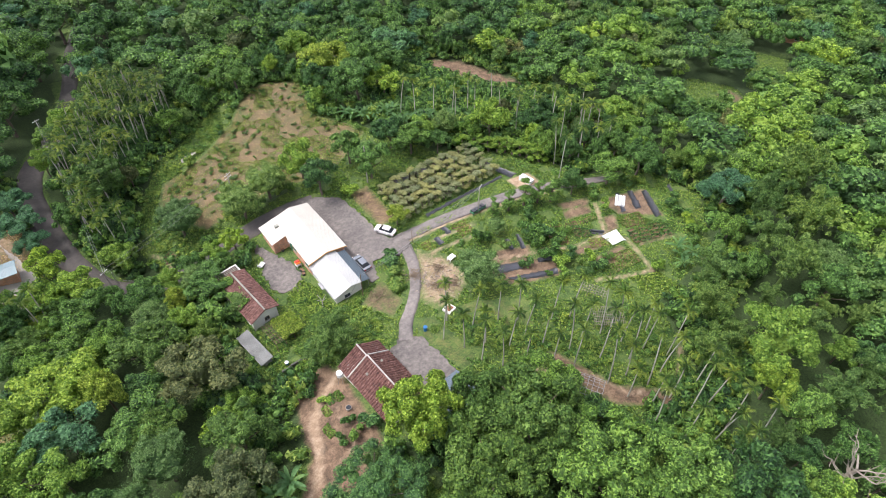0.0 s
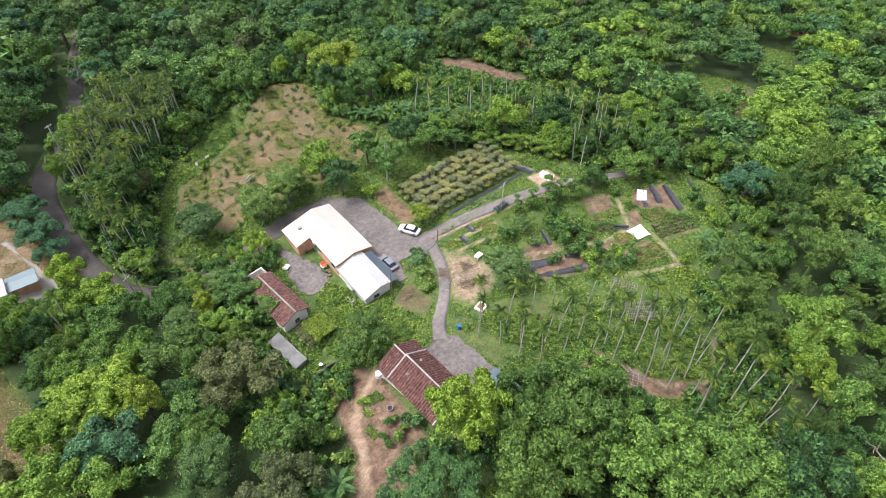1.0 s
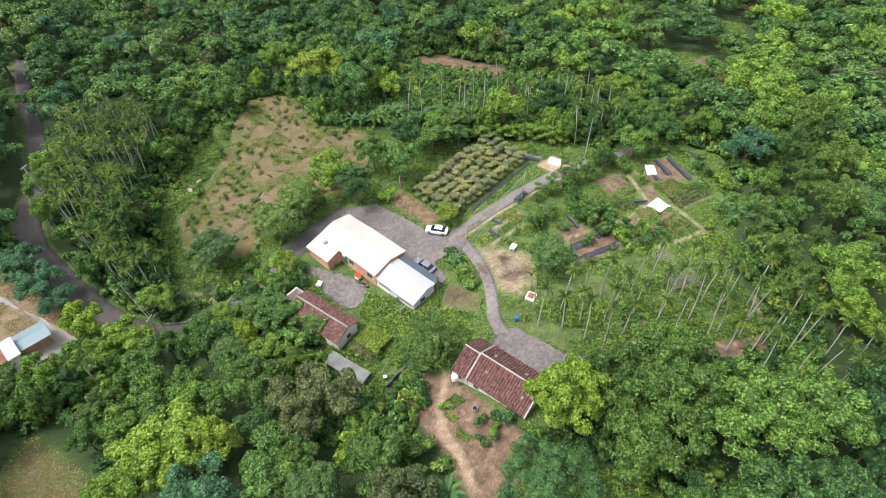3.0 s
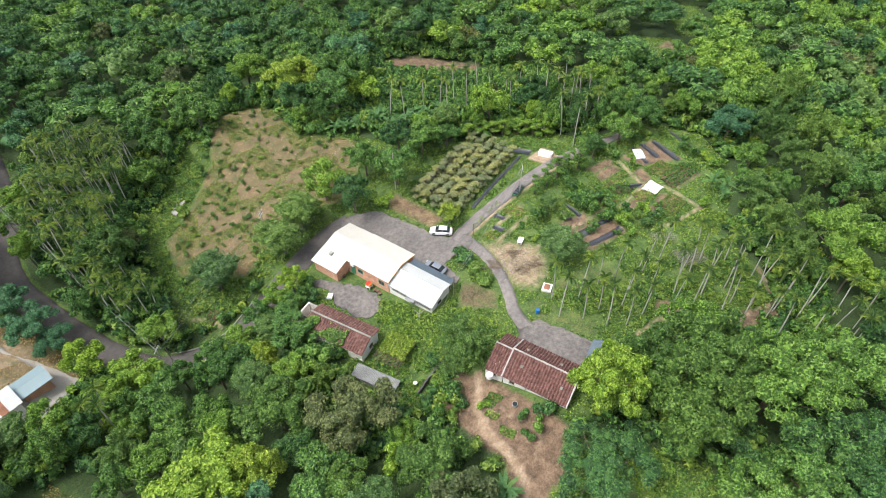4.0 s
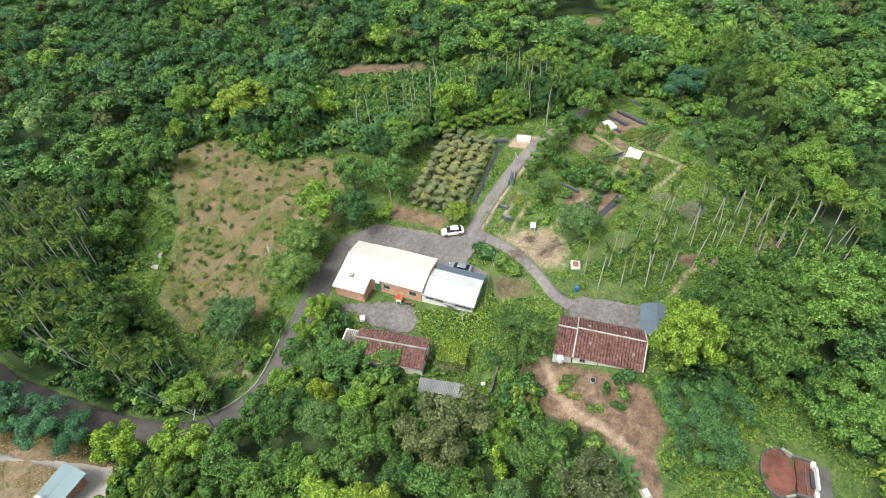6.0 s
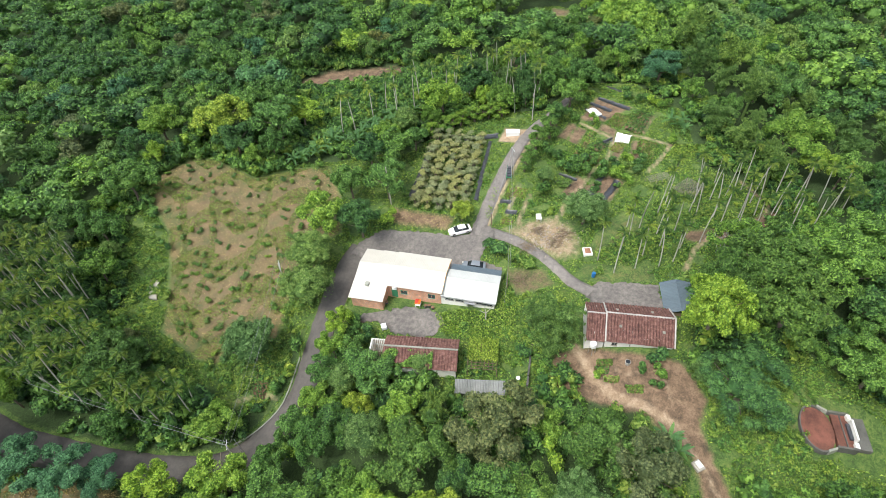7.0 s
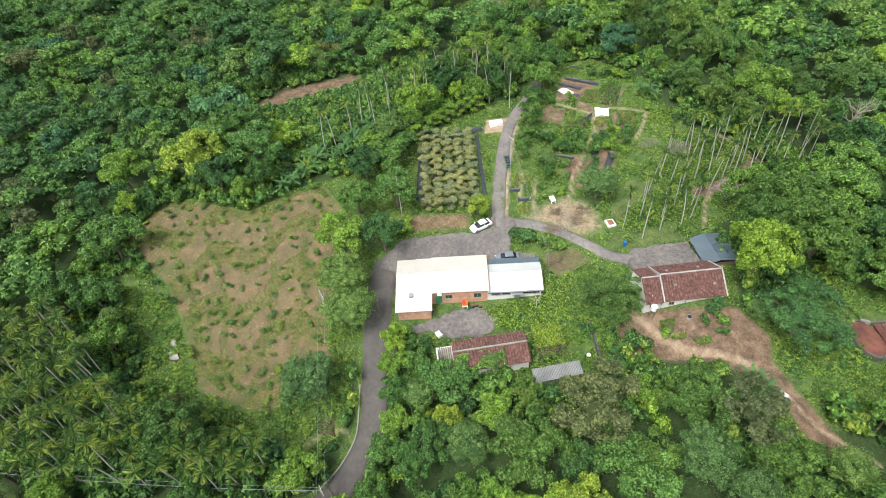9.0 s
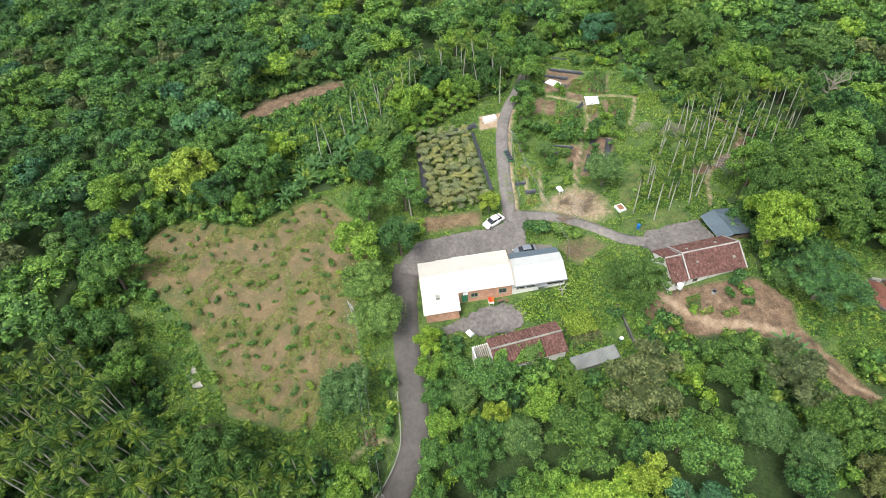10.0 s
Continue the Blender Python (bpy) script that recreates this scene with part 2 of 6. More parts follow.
def ground(x, y):
    """Height of the ground; takes numbers or arrays."""
    z = -4.5 + 0 * x
    for cx, cy, r, h in RELIEF:
        z = z + h * np.exp(-((x - cx) ** 2 + (y - cy) ** 2) / (2 * r * r))
    return z


def inside(poly, x, y):
    """Distance in metres to the outline of poly, positive inside; arrays."""
    p = np.array(poly, float)
    q = np.roll(p, -1, 0)
    best = np.full(x.shape, 1e9)
    odd = np.zeros(x.shape, bool)
    for (ax, ay), (bx, by) in zip(p, q):
        dx, dy = bx - ax, by - ay
        s = np.clip(((x - ax) * dx + (y - ay) * dy) / (dx * dx + dy * dy + 1e-9), 0, 1)
        best = np.minimum(best, np.hypot(x - ax - s * dx, y - ay - s * dy))
        if ay != by:
            odd ^= ((ay > y) != (by > y)) & (x < ax + (y - ay) * dx / dy)
    return np.where(odd, best, -best)


def along(line, x, y):
    """Distance to a line of points."""
    best = np.full(x.shape, 1e9)
    for (ax, ay), (bx, by) in zip(line, line[1:]):
        dx, dy = bx - ax, by - ay
        s = np.clip(((x - ax) * dx + (y - ay) * dy) / (dx * dx + dy * dy + 1e-9), 0, 1)
        best = np.minimum(best, np.hypot(x - ax - s * dx, y - ay - s * dy))
    return best


ROAD = [(35, 87), (30, 88.3), (23.4, 89), (17, 89.3), (12, 89.4), (6, 89.7), (2, 91.2), (-3, 94), (-7.0, 97.6), (-9.5, 104), (-11.1, 111.5), (-11.8, 120), (-11.7, 128.6), (-9, 137), (-1.5, 151), (6, 172), (11, 190), (22, 220)]
LANE = [(41, 66), (50, 64.8), (58, 63.5), (69.5, 61), (77, 58), (82, 55), (90, 51)]
DRIVE = [(42, 63.5), (40.3, 58.6), (37.3, 53.8), (33.8, 50.2), (30.8, 47.6), (28.6, 44.4)]
TRACK = [(17.5, 46.6), (15, 45.2), (12, 43.4), (9.5, 40.6), (8.4, 36.4), (5.9, 32.6), (0.6, 29.6), (-3.6, 27.6), (-8.8, 22.4)]
FOOTPATHS = [
    [(78.7, 47.9), (75.4, 43.8), (73, 40.6), (74.9, 37.2), (72.8, 31.3), (71.9, 28.9), (67, 31.2), (62.5, 33.9)],
    [(43.5, 52.5), (48, 50.6), (53, 49.5), (56.7, 46.9), (61.4, 45.2), (66, 42), (73, 40.6)],
    [(47, 61), (56, 59.5)], [(45, 58.5), (53, 57)],
    [(33, 30), (41, 27), (47, 22), (49, 16), (56, 12), (62, 16)],
    [(3, 100), (5.5, 97.5), (5, 94)],
]
# black films on the garden beds
FILMS = [
    [(72.6, 74.2), (74.4, 66.4), (72.4, 66.0), (71.0, 73.6)], [(68.8, 81.2), (68.8, 79.6), (50, 80.4), (50, 81.9)], [(71.2, 68.2), (71, 67.4), (50.4, 67.3), (50.5, 68.1)],
    [(51.3, 62.6), (51, 60.4), (50, 60.6), (50.2, 62.8)], [(48.4, 61.2), (48.2, 59.0), (47, 59.2), (47.2, 61.4)],
    [(50.4, 48.4), (55.6, 45.8), (54.6, 44.3), (50, 46.3)], [(51, 44.3), (59.4, 40.4), (58.5, 39.2), (51.8, 42.7)], [(58.5, 44.5), (60.8, 43.1), (60.1, 42.3), (57.9, 43.5)],
    [(84.7, 47.5), (85.1, 47), (81.4, 42.3), (80.2, 42.4)], [(86.9, 46.3), (87.9, 45.8), (84.5, 41), (83.2, 41.5)], [(89, 44.4), (90.2, 44), (85.5, 37), (83.9, 37.3)],
    [(94.7, 42.2), (95.6, 42.1), (93, 38.8), (92.3, 39)], [(57.3, 52.3), (58.2, 51.8), (57.1, 49.1), (56.3, 49.3)], [(60, 51.9), (60.7, 51.6), (59, 47.8), (58.1, 48.2)],
]
# dug garden soil
DUG = [
    [(72, 50.5), (77.2, 48.7), (76.3, 46.5), (70.7, 48.4)], [(76.3, 44), (79, 43.2), (76.1, 40), (73.8, 40.6)], [(75.8, 34.8), (82.6, 32.4), (82.5, 31.5), (75.2, 34.3)],
    [(66, 41.8), (70.5, 40), (69.5, 38.6), (64.5, 40.4)], [(49, 49.6), (56, 46.6), (60.5, 42), (59, 38.6), (51, 42), (49, 45.4)], [(80, 48.4), (90, 44.6), (85.6, 36.6), (79.6, 42.6)],
    [(66, 37.6), (73, 36.6), (72, 34.4), (66, 35.2)], [(54, 51), (60, 48), (58, 46), (52, 48.6)], [(73, 53), (79, 50.4), (78, 48.8), (72.4, 51)],
]
ORCHARD = [(48.8, 142), (56.3, 135.5), (56, 129.7), (51, 117.6), (55.6, 108), (57, 102), (44, 94), (38, 93), (34, 97), (24, 97), (15, 97.5), (12, 104), (8.5, 106), (8.8, 110), (13, 119), (18.8, 121.5), (29, 126.5), (35, 129.9), (40, 136)]
OPEN = [(20, 92.5), (33, 94), (40, 101), (58, 104), (66, 86), (83, 71), (84, 57), (97, 49), (97, 36), (84, 25), (67, 24), (61, 14), (46, 12), (36, 24), (32, 33), (24, 28), (16, 31), (9, 26), (-4, 25), (-6, 31), (8, 37.5), (14, 48), (8, 53), (8, 66), (12, 68), (11, 81), (17, 87)]
LOT = [(-16, 119.7), (-14.5, 110), (-15.5, 104), (-20, 100), (-30, 100), (-30, 126), (-18.5, 126)]
DRY_CLEARING = [(-28.2, 89.5), (-25.5, 76), (-23.8, 68.6), (-27.2, 64), (-34, 66), (-36, 84)]
FAR_LAWN_EAST = [(174, 69), (177, 58), (158, 49), (154, 56)]
RED_RIDGE = [(104, 98), (114, 69), (110, 65), (99, 82)]
BANK = [(93, 126), (101, 118), (106, 100), (104, 92), (98, 100), (90, 115)]
FAR_LAWN = [(131, 72), (145, 68), (149, 59), (146, 51), (137, 51.5), (125, 60)]
LEFT_SLOPE = [(20, 92.5), (34, 97), (24, 97), (14, 99), (10, 106), (9, 110), (14, 120), (29, 128), (40, 137), (36, 141), (22, 132), (14, 128), (6, 113), (1, 103), (3, 95)]
GLADE = [(15, 31), (20, 14), (14, 4), (2, 6), (-2, 20), (2, 27)]
YARD = [(39.9, 84.6), (40.4, 79), (40.6, 75), (40.2, 70.6), (41, 67.3), (43.2, 66.8), (43.4, 63.6), (41.8, 62.6), (39.6, 62.2), (38.2, 63.9), (35, 64.5), (33.6, 60), (32, 60), (32, 86), (33.2, 89), (36, 88)]
COURT = [(20.3, 84.4), (22.3, 78.7), (23.6, 74), (23, 69.8), (21, 68), (18.8, 69), (17.6, 71), (17.8, 76.5), (19.6, 79.5), (19.4, 83.6)]
FORECOURT = [(31, 43.6), (31, 33.8), (25, 33.4), (24.8, 44), (28, 45.4)]
PLOT = [(71.3, 81), (71.3, 68.4), (57, 67.8), (46, 69), (46, 81)]


def patches(x, y):
    """How far each kind of surface covers the ground, 0 to 1."""
    def cover(d, soft=1.2):
        return np.clip(0.5 + d / (2 * soft), 0, 1)

    most = np.maximum.reduce
    grass = most([cover(inside(DRY_CLEARING, x, y), 2), cover(inside(OPEN, x, y), 1.5), cover(inside(ORCHARD, x, y) + 2, 1.5), cover(inside(LEFT_SLOPE, x, y), 1.5), cover(inside(FAR_LAWN, x, y), 2), cover(inside(FAR_LAWN_EAST, x, y), 2), cover(inside(GLADE, x, y), 3), cover(3.0 - along(ROAD, x, y), 0.6)])
    dry = most([0.6 * cover(inside(DRY_CLEARING, x, y), 2), cover(inside(LOT, x, y), 1.5), cover(inside(ORCHARD, x, y), 1.2), 0.42 * cover(inside([(34, 48), (44, 45), (52, 38), (47, 33), (37, 36)], x, y), 3), 0.4 * cover(inside([(32, 49), (36, 46), (36, 34), (31, 33), (30, 44)], x, y), 1.5), 0.35 * cover(inside(GLADE, x, y) - 3, 3)])
    red = most([
        0.85 * cover(inside(BANK, x, y), 2.5), 0.8 * cover(inside(RED_RIDGE, x, y), 2), 0.7 * cover(inside([(142, 60), (148, 59), (147, 53), (142, 54)], x, y), 1.5), 0.4 * cover(inside(DRY_CLEARING, x, y) - 2, 2), 0.46 * cover(inside(ORCHARD, x, y) - 2, 3), 0.75 * cover(inside([(42, 84), (41.5, 71.5), (45.5, 71), (46.5, 84)], x, y), 1.2),
        1.0 * cover(inside([(16.4, 49.5), (11.2, 50), (8.6, 43.2), (7.1, 36.5), (2.1, 30.8), (-3.5, 30), (-8, 28.6), (-11.5, 30), (-12, 27), (-8, 24.4), (-2.3, 26.8), (6.4, 29.8), (10.5, 28.6), (15.8, 31.5), (17.2, 45.1)], x, y), 1.0),
        0.9 * most([cover(inside(p, x, y), 0.9) for p in DUG]), 0.35 * cover(inside(LOT, x, y), 2), cover(inside([(80, 100), (92, 82), (88, 78), (76, 96)], x, y), 2) * 0.8,
        cover(1.4 - along([(44.3, 27), (46.3, 19.5), (47.5, 16.8), (50.3, 14.6), (52.9, 10.7)], x, y), 1.0), 0.55 * cover(inside([(27, 57), (34, 60), (34, 52), (30, 50)], x, y), 1.2)])
    lines = most([0.8 * cover(0.75 - along(TRACK[:6], x, y), 0.9), 0.7 * cover(0.45 - along(TRACK[5:], x, y), 0.6), 0.6 * cover(0.4 - along([(9.8, 33.2), (12.6, 34.0), (13.4, 36.6), (12.9, 39.4), (14.2, 41.2)], x, y), 0.5), *[0.76 * cover(0.48 - along(f, x, y), 0.65) for f in FOOTPATHS]])
    strips = 0.5 * most([cover(0.6 - along(q, x, y), 0.9) for q in ([(11, 114), (22, 117), (33, 119)], [(12, 110.5), (17, 108.5), (28, 108.5), (40, 110)])])
    pale = most([lines, strips, cover(inside([(43, 61.5), (46, 57), (47.5, 51.5), (45.5, 48.5), (41, 46.5), (36.6, 46.4), (35.6, 51), (38.6, 55.5), (41.2, 60)], x, y), 2.2) * 0.62, cover(inside([(71, 66), (76.5, 65), (76, 59.5), (71, 60)], x, y), 0.8),
                 cover(inside(LOT, x, y) - 1, 2) * 0.5, 0.7 * cover(2.1 - along(LANE, x, y), 0.7) * (x < 76) * (y < 66 - (x - 41) * 0.14)])
    return grass, dry, red, pale


def make_mesh(name, verts, quads=None, tris=None, mat=None, attrs=None, smooth=False):
    me = bpy.data.meshes.new(name)
    quads = np.zeros((0, 4), int) if quads is None else np.asarray(quads)
    tris = np.zeros((0, 3), int) if tris is None else np.asarray(tris)
    loops = np.concatenate([quads.ravel(), tris.ravel()]).astype(np.int32)
    total = np.concatenate([np.full(len(quads), 4), np.full(len(tris), 3)]).astype(np.int32)
    me.vertices.add(len(verts))
    me.vertices.foreach_set("co", np.asarray(verts, np.float32).ravel())
    me.loops.add(len(loops))
    me.loops.foreach_set("vertex_index", loops)
    me.polygons.add(len(total))
    me.polygons.foreach_set("loop_start", np.concatenate([[0], np.cumsum(total)[:-1]]).astype(np.int32))
    if smooth:
        me.polygons.foreach_set("use_smooth", np.ones(len(total), bool))
    for key, values in (attrs or {}).items():
        me.attributes.new(key, "FLOAT", "POINT").data.foreach_set("value", np.asarray(values, np.float32))
    me.update(calc_edges=True)
    me.validate()
    if mat:
        me.materials.append(mat)
    return me


def axis(lo, hi, step):
    """Even steps between lo and hi, then ever longer ones to the horizon."""
    out = list(np.arange(lo, hi + step / 2, step))
    far = [step * 1.5 ** k for k in range(1, 20)]
    left, right = lo, hi
    for d in far:
        d = min(d, 700)
        left, right = left - d, right + d
        out = [left] + out + [right]
        if right > 4000:
            break
    return np.array(out)


gx, gy = axis(-36, 150, 0.8), axis(-4, 145, 0.8)
X, Y = np.meshgrid(gx, gy)
Z = ground(X, Y)
nx, ny = len(gx), len(gy)
ids = np.arange(nx * ny).reshape(ny, nx)
quads = np.stack([ids[:-1, :-1], ids[:-1, 1:], ids[1:, 1:], ids[1:, :-1]], -1).reshape(-1, 4)
cover = dict(zip(("grass", "dry", "red", "pale"), [a.ravel() for a in patches(X, Y)]))
tagged(new("ground", make_mesh("ground", np.stack([X, Y, Z], -1).reshape(-1, 3), quads, mat=M_EARTH, attrs=cover, smooth=True)), "undulating earth with grass, red soil and worn paths", "ground", kind="structure")


def draped(name, poly, mat, label, category, up=0.06, grid=1.2, ragged=0.12, kind="structure"):
    """A thin slab that follows the ground inside an outline."""
    from mathutils.geometry import delaunay_2d_cdt
    rng = np.random.default_rng(len(poly) * 7 + int(abs(poly[0][0]) * 10))
    edge = []
    for (ax, ay), (bx, by) in zip(poly, poly[1:] + poly[:1]):
        k = max(1, int(math.hypot(bx - ax, by - ay) / 0.5))
        for i in range(k):
            s = i / k
            edge.append((ax + (bx - ax) * s + rng.normal(0, ragged), ay + (by - ay) * s + rng.normal(0, ragged)))
    p = np.array(edge)
    ax, ay = np.meshgrid(np.arange(p[:, 0].min(), p[:, 0].max(), grid), np.arange(p[:, 1].min(), p[:, 1].max(), grid))
    ax, ay = ax.ravel(), ay.ravel()
    keep = inside(edge, ax, ay) > 0.4
    pts = edge + list(zip(ax[keep], ay[keep]))
    k = len(edge)
    v2, _, faces, _, _, _ = delaunay_2d_cdt([Vector(q) for q in pts], [(i, (i + 1) % k) for i in range(k)], [], 1, 1e-4)
    xy = np.array([(v.x, v.y) for v in v2])
    top = np.column_stack([xy, ground(xy[:, 0], xy[:, 1]) + up])
    low = top[:k] - np.array([0, 0, up + 0.1])
    n = len(top)
    skirt = [(i, n + i, n + (i + 1) % k, (i + 1) % k) for i in range(k)]
    tri = [f for f in faces if len(f) == 3]
    return tagged(new(name, make_mesh(name, np.vstack([top, low]), np.array(skirt), np.array(tri), mat)), label, category, kind=kind)


def smooth_line(line, step=0.8):
    """Points along a soft curve through a line of points, with the way at each."""
    p = np.array(line, float)
    p = np.vstack([2 * p[0] - p[1], p, 2 * p[-1] - p[-2]])
    out = []
    for i in range(1, len(p) - 2):
        k = max(2, int(np.linalg.norm(p[i + 1] - p[i]) / step))
        for s in np.arange(k) / k:
            a, b, c, d = p[i - 1:i + 3]
            out.append(0.5 * (2 * b + (c - a) * s + (2 * a - 5 * b + 4 * c - d) * s * s + (3 * b - a - 3 * c + d) * s ** 3))
    out.append(p[-2])
    out = np.array(out)
    way = np.gradient(out, axis=0)
    return out, way / np.linalg.norm(way, axis=1, keepdims=True)


def strip(name, line, width, mat, label, category, up=0.05, ragged=0.06):
    rng = np.random.default_rng(len(line))
    mid, way = smooth_line(line)
    side = np.stack([way[:, 1], -way[:, 0]], -1)
    w = width if hasattr(width, "__len__") else [width, width]
    half = np.interp(np.linspace(0, 1, len(mid)), np.linspace(0, 1, len(w)), w) / 2
    rows = []
    for k, s in enumerate((-1.0, -1.0, -0.5, 0.0, 0.5, 1.0, 1.0)):
        wob = rng.normal(0, ragged, len(mid)) if abs(s) == 1 else 0
        q = mid + side * (s * half + np.sign(s) * wob)[:, None]
        z = ground(q[:, 0], q[:, 1]) + up + 0.03 * (1 - abs(s))
        rows.append(np.column_stack([q, z - (0.25 if k in (0, 6) else 0)]))
    n = len(mid)
    v = np.vstack(rows)
    q = [(k * n + i, k * n + i + 1, (k + 1) * n + i + 1, (k + 1) * n + i) for k in range(6) for i in range(n - 1)]
    return tagged(new(name, make_mesh(name, v, np.array(q), mat=mat)), label, category, kind="structure")


strip("road", ROAD, [5.0, 4.3, 4.3, 4.6, 5.2, 4.2, 3.9, 3.9, 3.9, 4.0], M_ROAD, "grey asphalt country road bending downhill past the orchard", "road", 0.09)
strip("lane", LANE, [2.6, 2.6, 2.8, 2.6, 1.8], M_LANE, "narrow worn concrete lane between garden plots", "road", 0.12)
strip("drive", DRIVE, [2.3, 2.0, 2.0, 2.4], M_LANE, "curved narrow concrete drive to the old tiled house", "drive", 0.08)
draped("yard", YARD, M_ASPHALT, "wide grey asphalt yard with worn patches behind the white building", "yard", 0.14)
draped("courtyard", COURT, M_COURT, "stained concrete courtyard in front of the brick building", "courtyard", 0.1, ragged=0.2)
draped("forecourt", FORECOURT, M_COURT, "old dark concrete forecourt of the tiled house", "courtyard", 0.06, ragged=0.2)


# ---- plants ----
def part(name, data, parent, label="", at=None):
    ob = new(name, data)
    ob.parent = parent
    if at is not None:
        ob.matrix_basis = at
    return tagged(ob, label)


def ico(level):
    bm = bmesh.new()
    bmesh.ops.create_icosphere(bm, subdivisions=level, radius=1)
    v = np.array([p.co[:] for p in bm.verts])
    f = np.array([[q.index for q in face.verts] for face in bm.faces])
    bm.free()
    return v, f


ICO = {1: ico(1), 2: ico(2)}


def unit(a):
    return a / (np.linalg.norm(a, axis=-1, keepdims=True) + 1e-9)


def leaf_quads(rng, p, normal, size, aspect=0.55, fold=0.15):
    """A pointed, slightly folded blade at each point, lying across its normal."""
    n = len(p)
    t = unit(np.cross(normal, rng.normal(size=(n, 3))))
    u = np.cross(normal, t)
    s = (size * rng.uniform(0.65, 1.35, n))[:, None] if np.isscalar(size) else size[:, None]
    v = np.stack([p + t * s, p + u * s * aspect + normal * s * fold, p - t * s, p - u * s * aspect + normal * s * fold], 1)
    return v.reshape(-1, 3)


def leaf_tris(rng, p, normal, size, aspect=0.4):
    """A pointed three-cornered leaf at each point, lying across its normal."""
    n = len(p)
    t = unit(np.cross(normal, rng.normal(size=(n, 3))))
    u = np.cross(normal, t)
    s = (size * rng.uniform(0.6, 1.4, n))[:, None]
    return np.stack([p + t * s, p - t * s * 0.6 + u * s * aspect, p - t * s * 0.6 - u * s * aspect], 1).reshape(-1, 3)


NO_QUADS = np.zeros((0, 4), int)


def clump_arrays(rng, c, r, weight, leaves, size, aspect, flat, core):
    """Leaves round clumps at c of radius r, over a rounded inner mass: vertices and faces."""
    pick = rng.choice(len(c), leaves * 2, p=weight / weight.sum())
    away = unit(rng.normal(size=(leaves * 2, 3)) + 0.45 * unit(c[pick] + 1e-3) + [0, 0, 0.45])
    p = c[pick] + away * (r[pick] * rng.uniform(0.9, 1.22, leaves * 2))[:, None] * [1, 1, 0.85]
    deep = np.full(len(p), 9.0)
    for ci, ri in zip(c, r):
        deep = np.minimum(deep, ((p - ci) ** 2).sum(1) / ri ** 2)
    good = (deep > 0.62) & (away[:, 2] > -0.5)
    p, away = p[good][:leaves], away[good][:leaves]
    size = size * 1.25
    v = leaf_tris(rng, p, unit(away + rng.normal(size=p.shape) * 0.65 + [0, 0, flat]), size, aspect)
    iv, it = ICO[1]
    cores, faces = [], [np.arange(len(v)).reshape(-1, 3)]
    for i in range(len(c)):
        cores.append(c[i] + iv * r[i] * [core, core, core * 0.86] * rng.uniform(0.82, 1.12, (len(iv), 1)))
        faces.append(it + len(v) + i * len(iv))
    return np.vstack([v, *cores]), np.vstack(faces)


def crown_arrays(rng, R, H, lobes, leaves, size, level, mid, spread=0.62, aspect=0.6, flat=0.25, core=0.82, body=0.46):
    """A crown round a point mid metres up: boughs set round it, each with its own leafy clumps."""
    boughs = max(2, lobes // 5)
    i = np.arange(boughs)
    up = 1 - 1.1 * (i + 0.4) / boughs
    turn = i * 2.39996 + rng.uniform(0, 6.28) + rng.normal(0, 0.3, boughs)
    ring = np.sqrt(1 - up * up)
    d = np.stack([np.cos(turn) * ring, np.sin(turn) * ring, up], -1)
    b = d * rng.uniform(0.72, 1.14, boughs)[:, None] * [R * spread, R * spread, H * 0.58]
    br = R * rng.uniform(0.24, 0.4, boughs)
    who = np.arange(lobes) % boughs
    e = unit(rng.normal(size=(lobes, 3)) + 0.9 * d[who] + [0, 0, 0.45])
    c = b[who] + e * (br[who] * rng.uniform(0.5, 1.0, lobes))[:, None] * [1, 1, 0.8]
    r = R * rng.uniform(0.13, 0.25, lobes) * (30 / lobes) ** 0.4
    c, r = np.vstack([[(0, 0, H * 0.05)], c]), np.concatenate([[R * min(body, max(spread, body) * 0.9)], r])
    weight = r ** 2
    weight[0] *= 0.3
    v, f = clump_arrays(rng, c, r, weight, leaves, size, aspect, flat, core)
    return v + [0, 0, mid], NO_QUADS, f


def bamboo_arrays(rng, R=4.5, top=8.6, plumes=17, leaves=4600, size=0.2):
    """Arching plumes of a bamboo clump, feathered along their upper halves."""
    c, r = [], []
    for k in range(plumes):
        a, reach, tall = k * 2.4 + rng.normal(0, 0.3), R * (0.15 + 0.8 * ((k + 0.5) / plumes) ** 0.6), top * rng.uniform(0.75, 1.05)
        for s in np.linspace(0.3, 1.0, 7):
            c.append((math.cos(a) * reach * s ** 1.7, math.sin(a) * reach * s ** 1.7, tall * (1 - (1 - s) ** 2) * (1 - 0.3 * reach / R * s ** 5)))
            r.append(R * (0.17 - 0.1 * s) * rng.uniform(0.8, 1.2))
    c, r = np.array(c), np.array(r)
    v, f = clump_arrays(rng, c, r, r ** 1.5, leaves, size, 0.24, 0.1, 0.6)
    return v, NO_QUADS, f


def tube(path, radii, sides=6):
    """Quads of a round, tapering stem along a path."""
    path = np.array(path, float)
    way = unit(np.gradient(path, axis=0))
    a = unit(np.cross(way, [0.31, 0.87, 0.37]))
    b = np.cross(way, a)
    ang = np.arange(sides) * 2 * math.pi / sides
    v = (path[:, None] + (a[:, None] * np.cos(ang)[None, :, None] + b[:, None] * np.sin(ang)[None, :, None]) * np.array(radii)[:, None, None]).reshape(-1, 3)
    n = len(path)
    q = [(i * sides + j, i * sides + (j + 1) % sides, (i + 1) * sides + (j + 1) % sides, (i + 1) * sides + j) for i in range(n - 1) for j in range(sides)]
    return v, np.array(q)


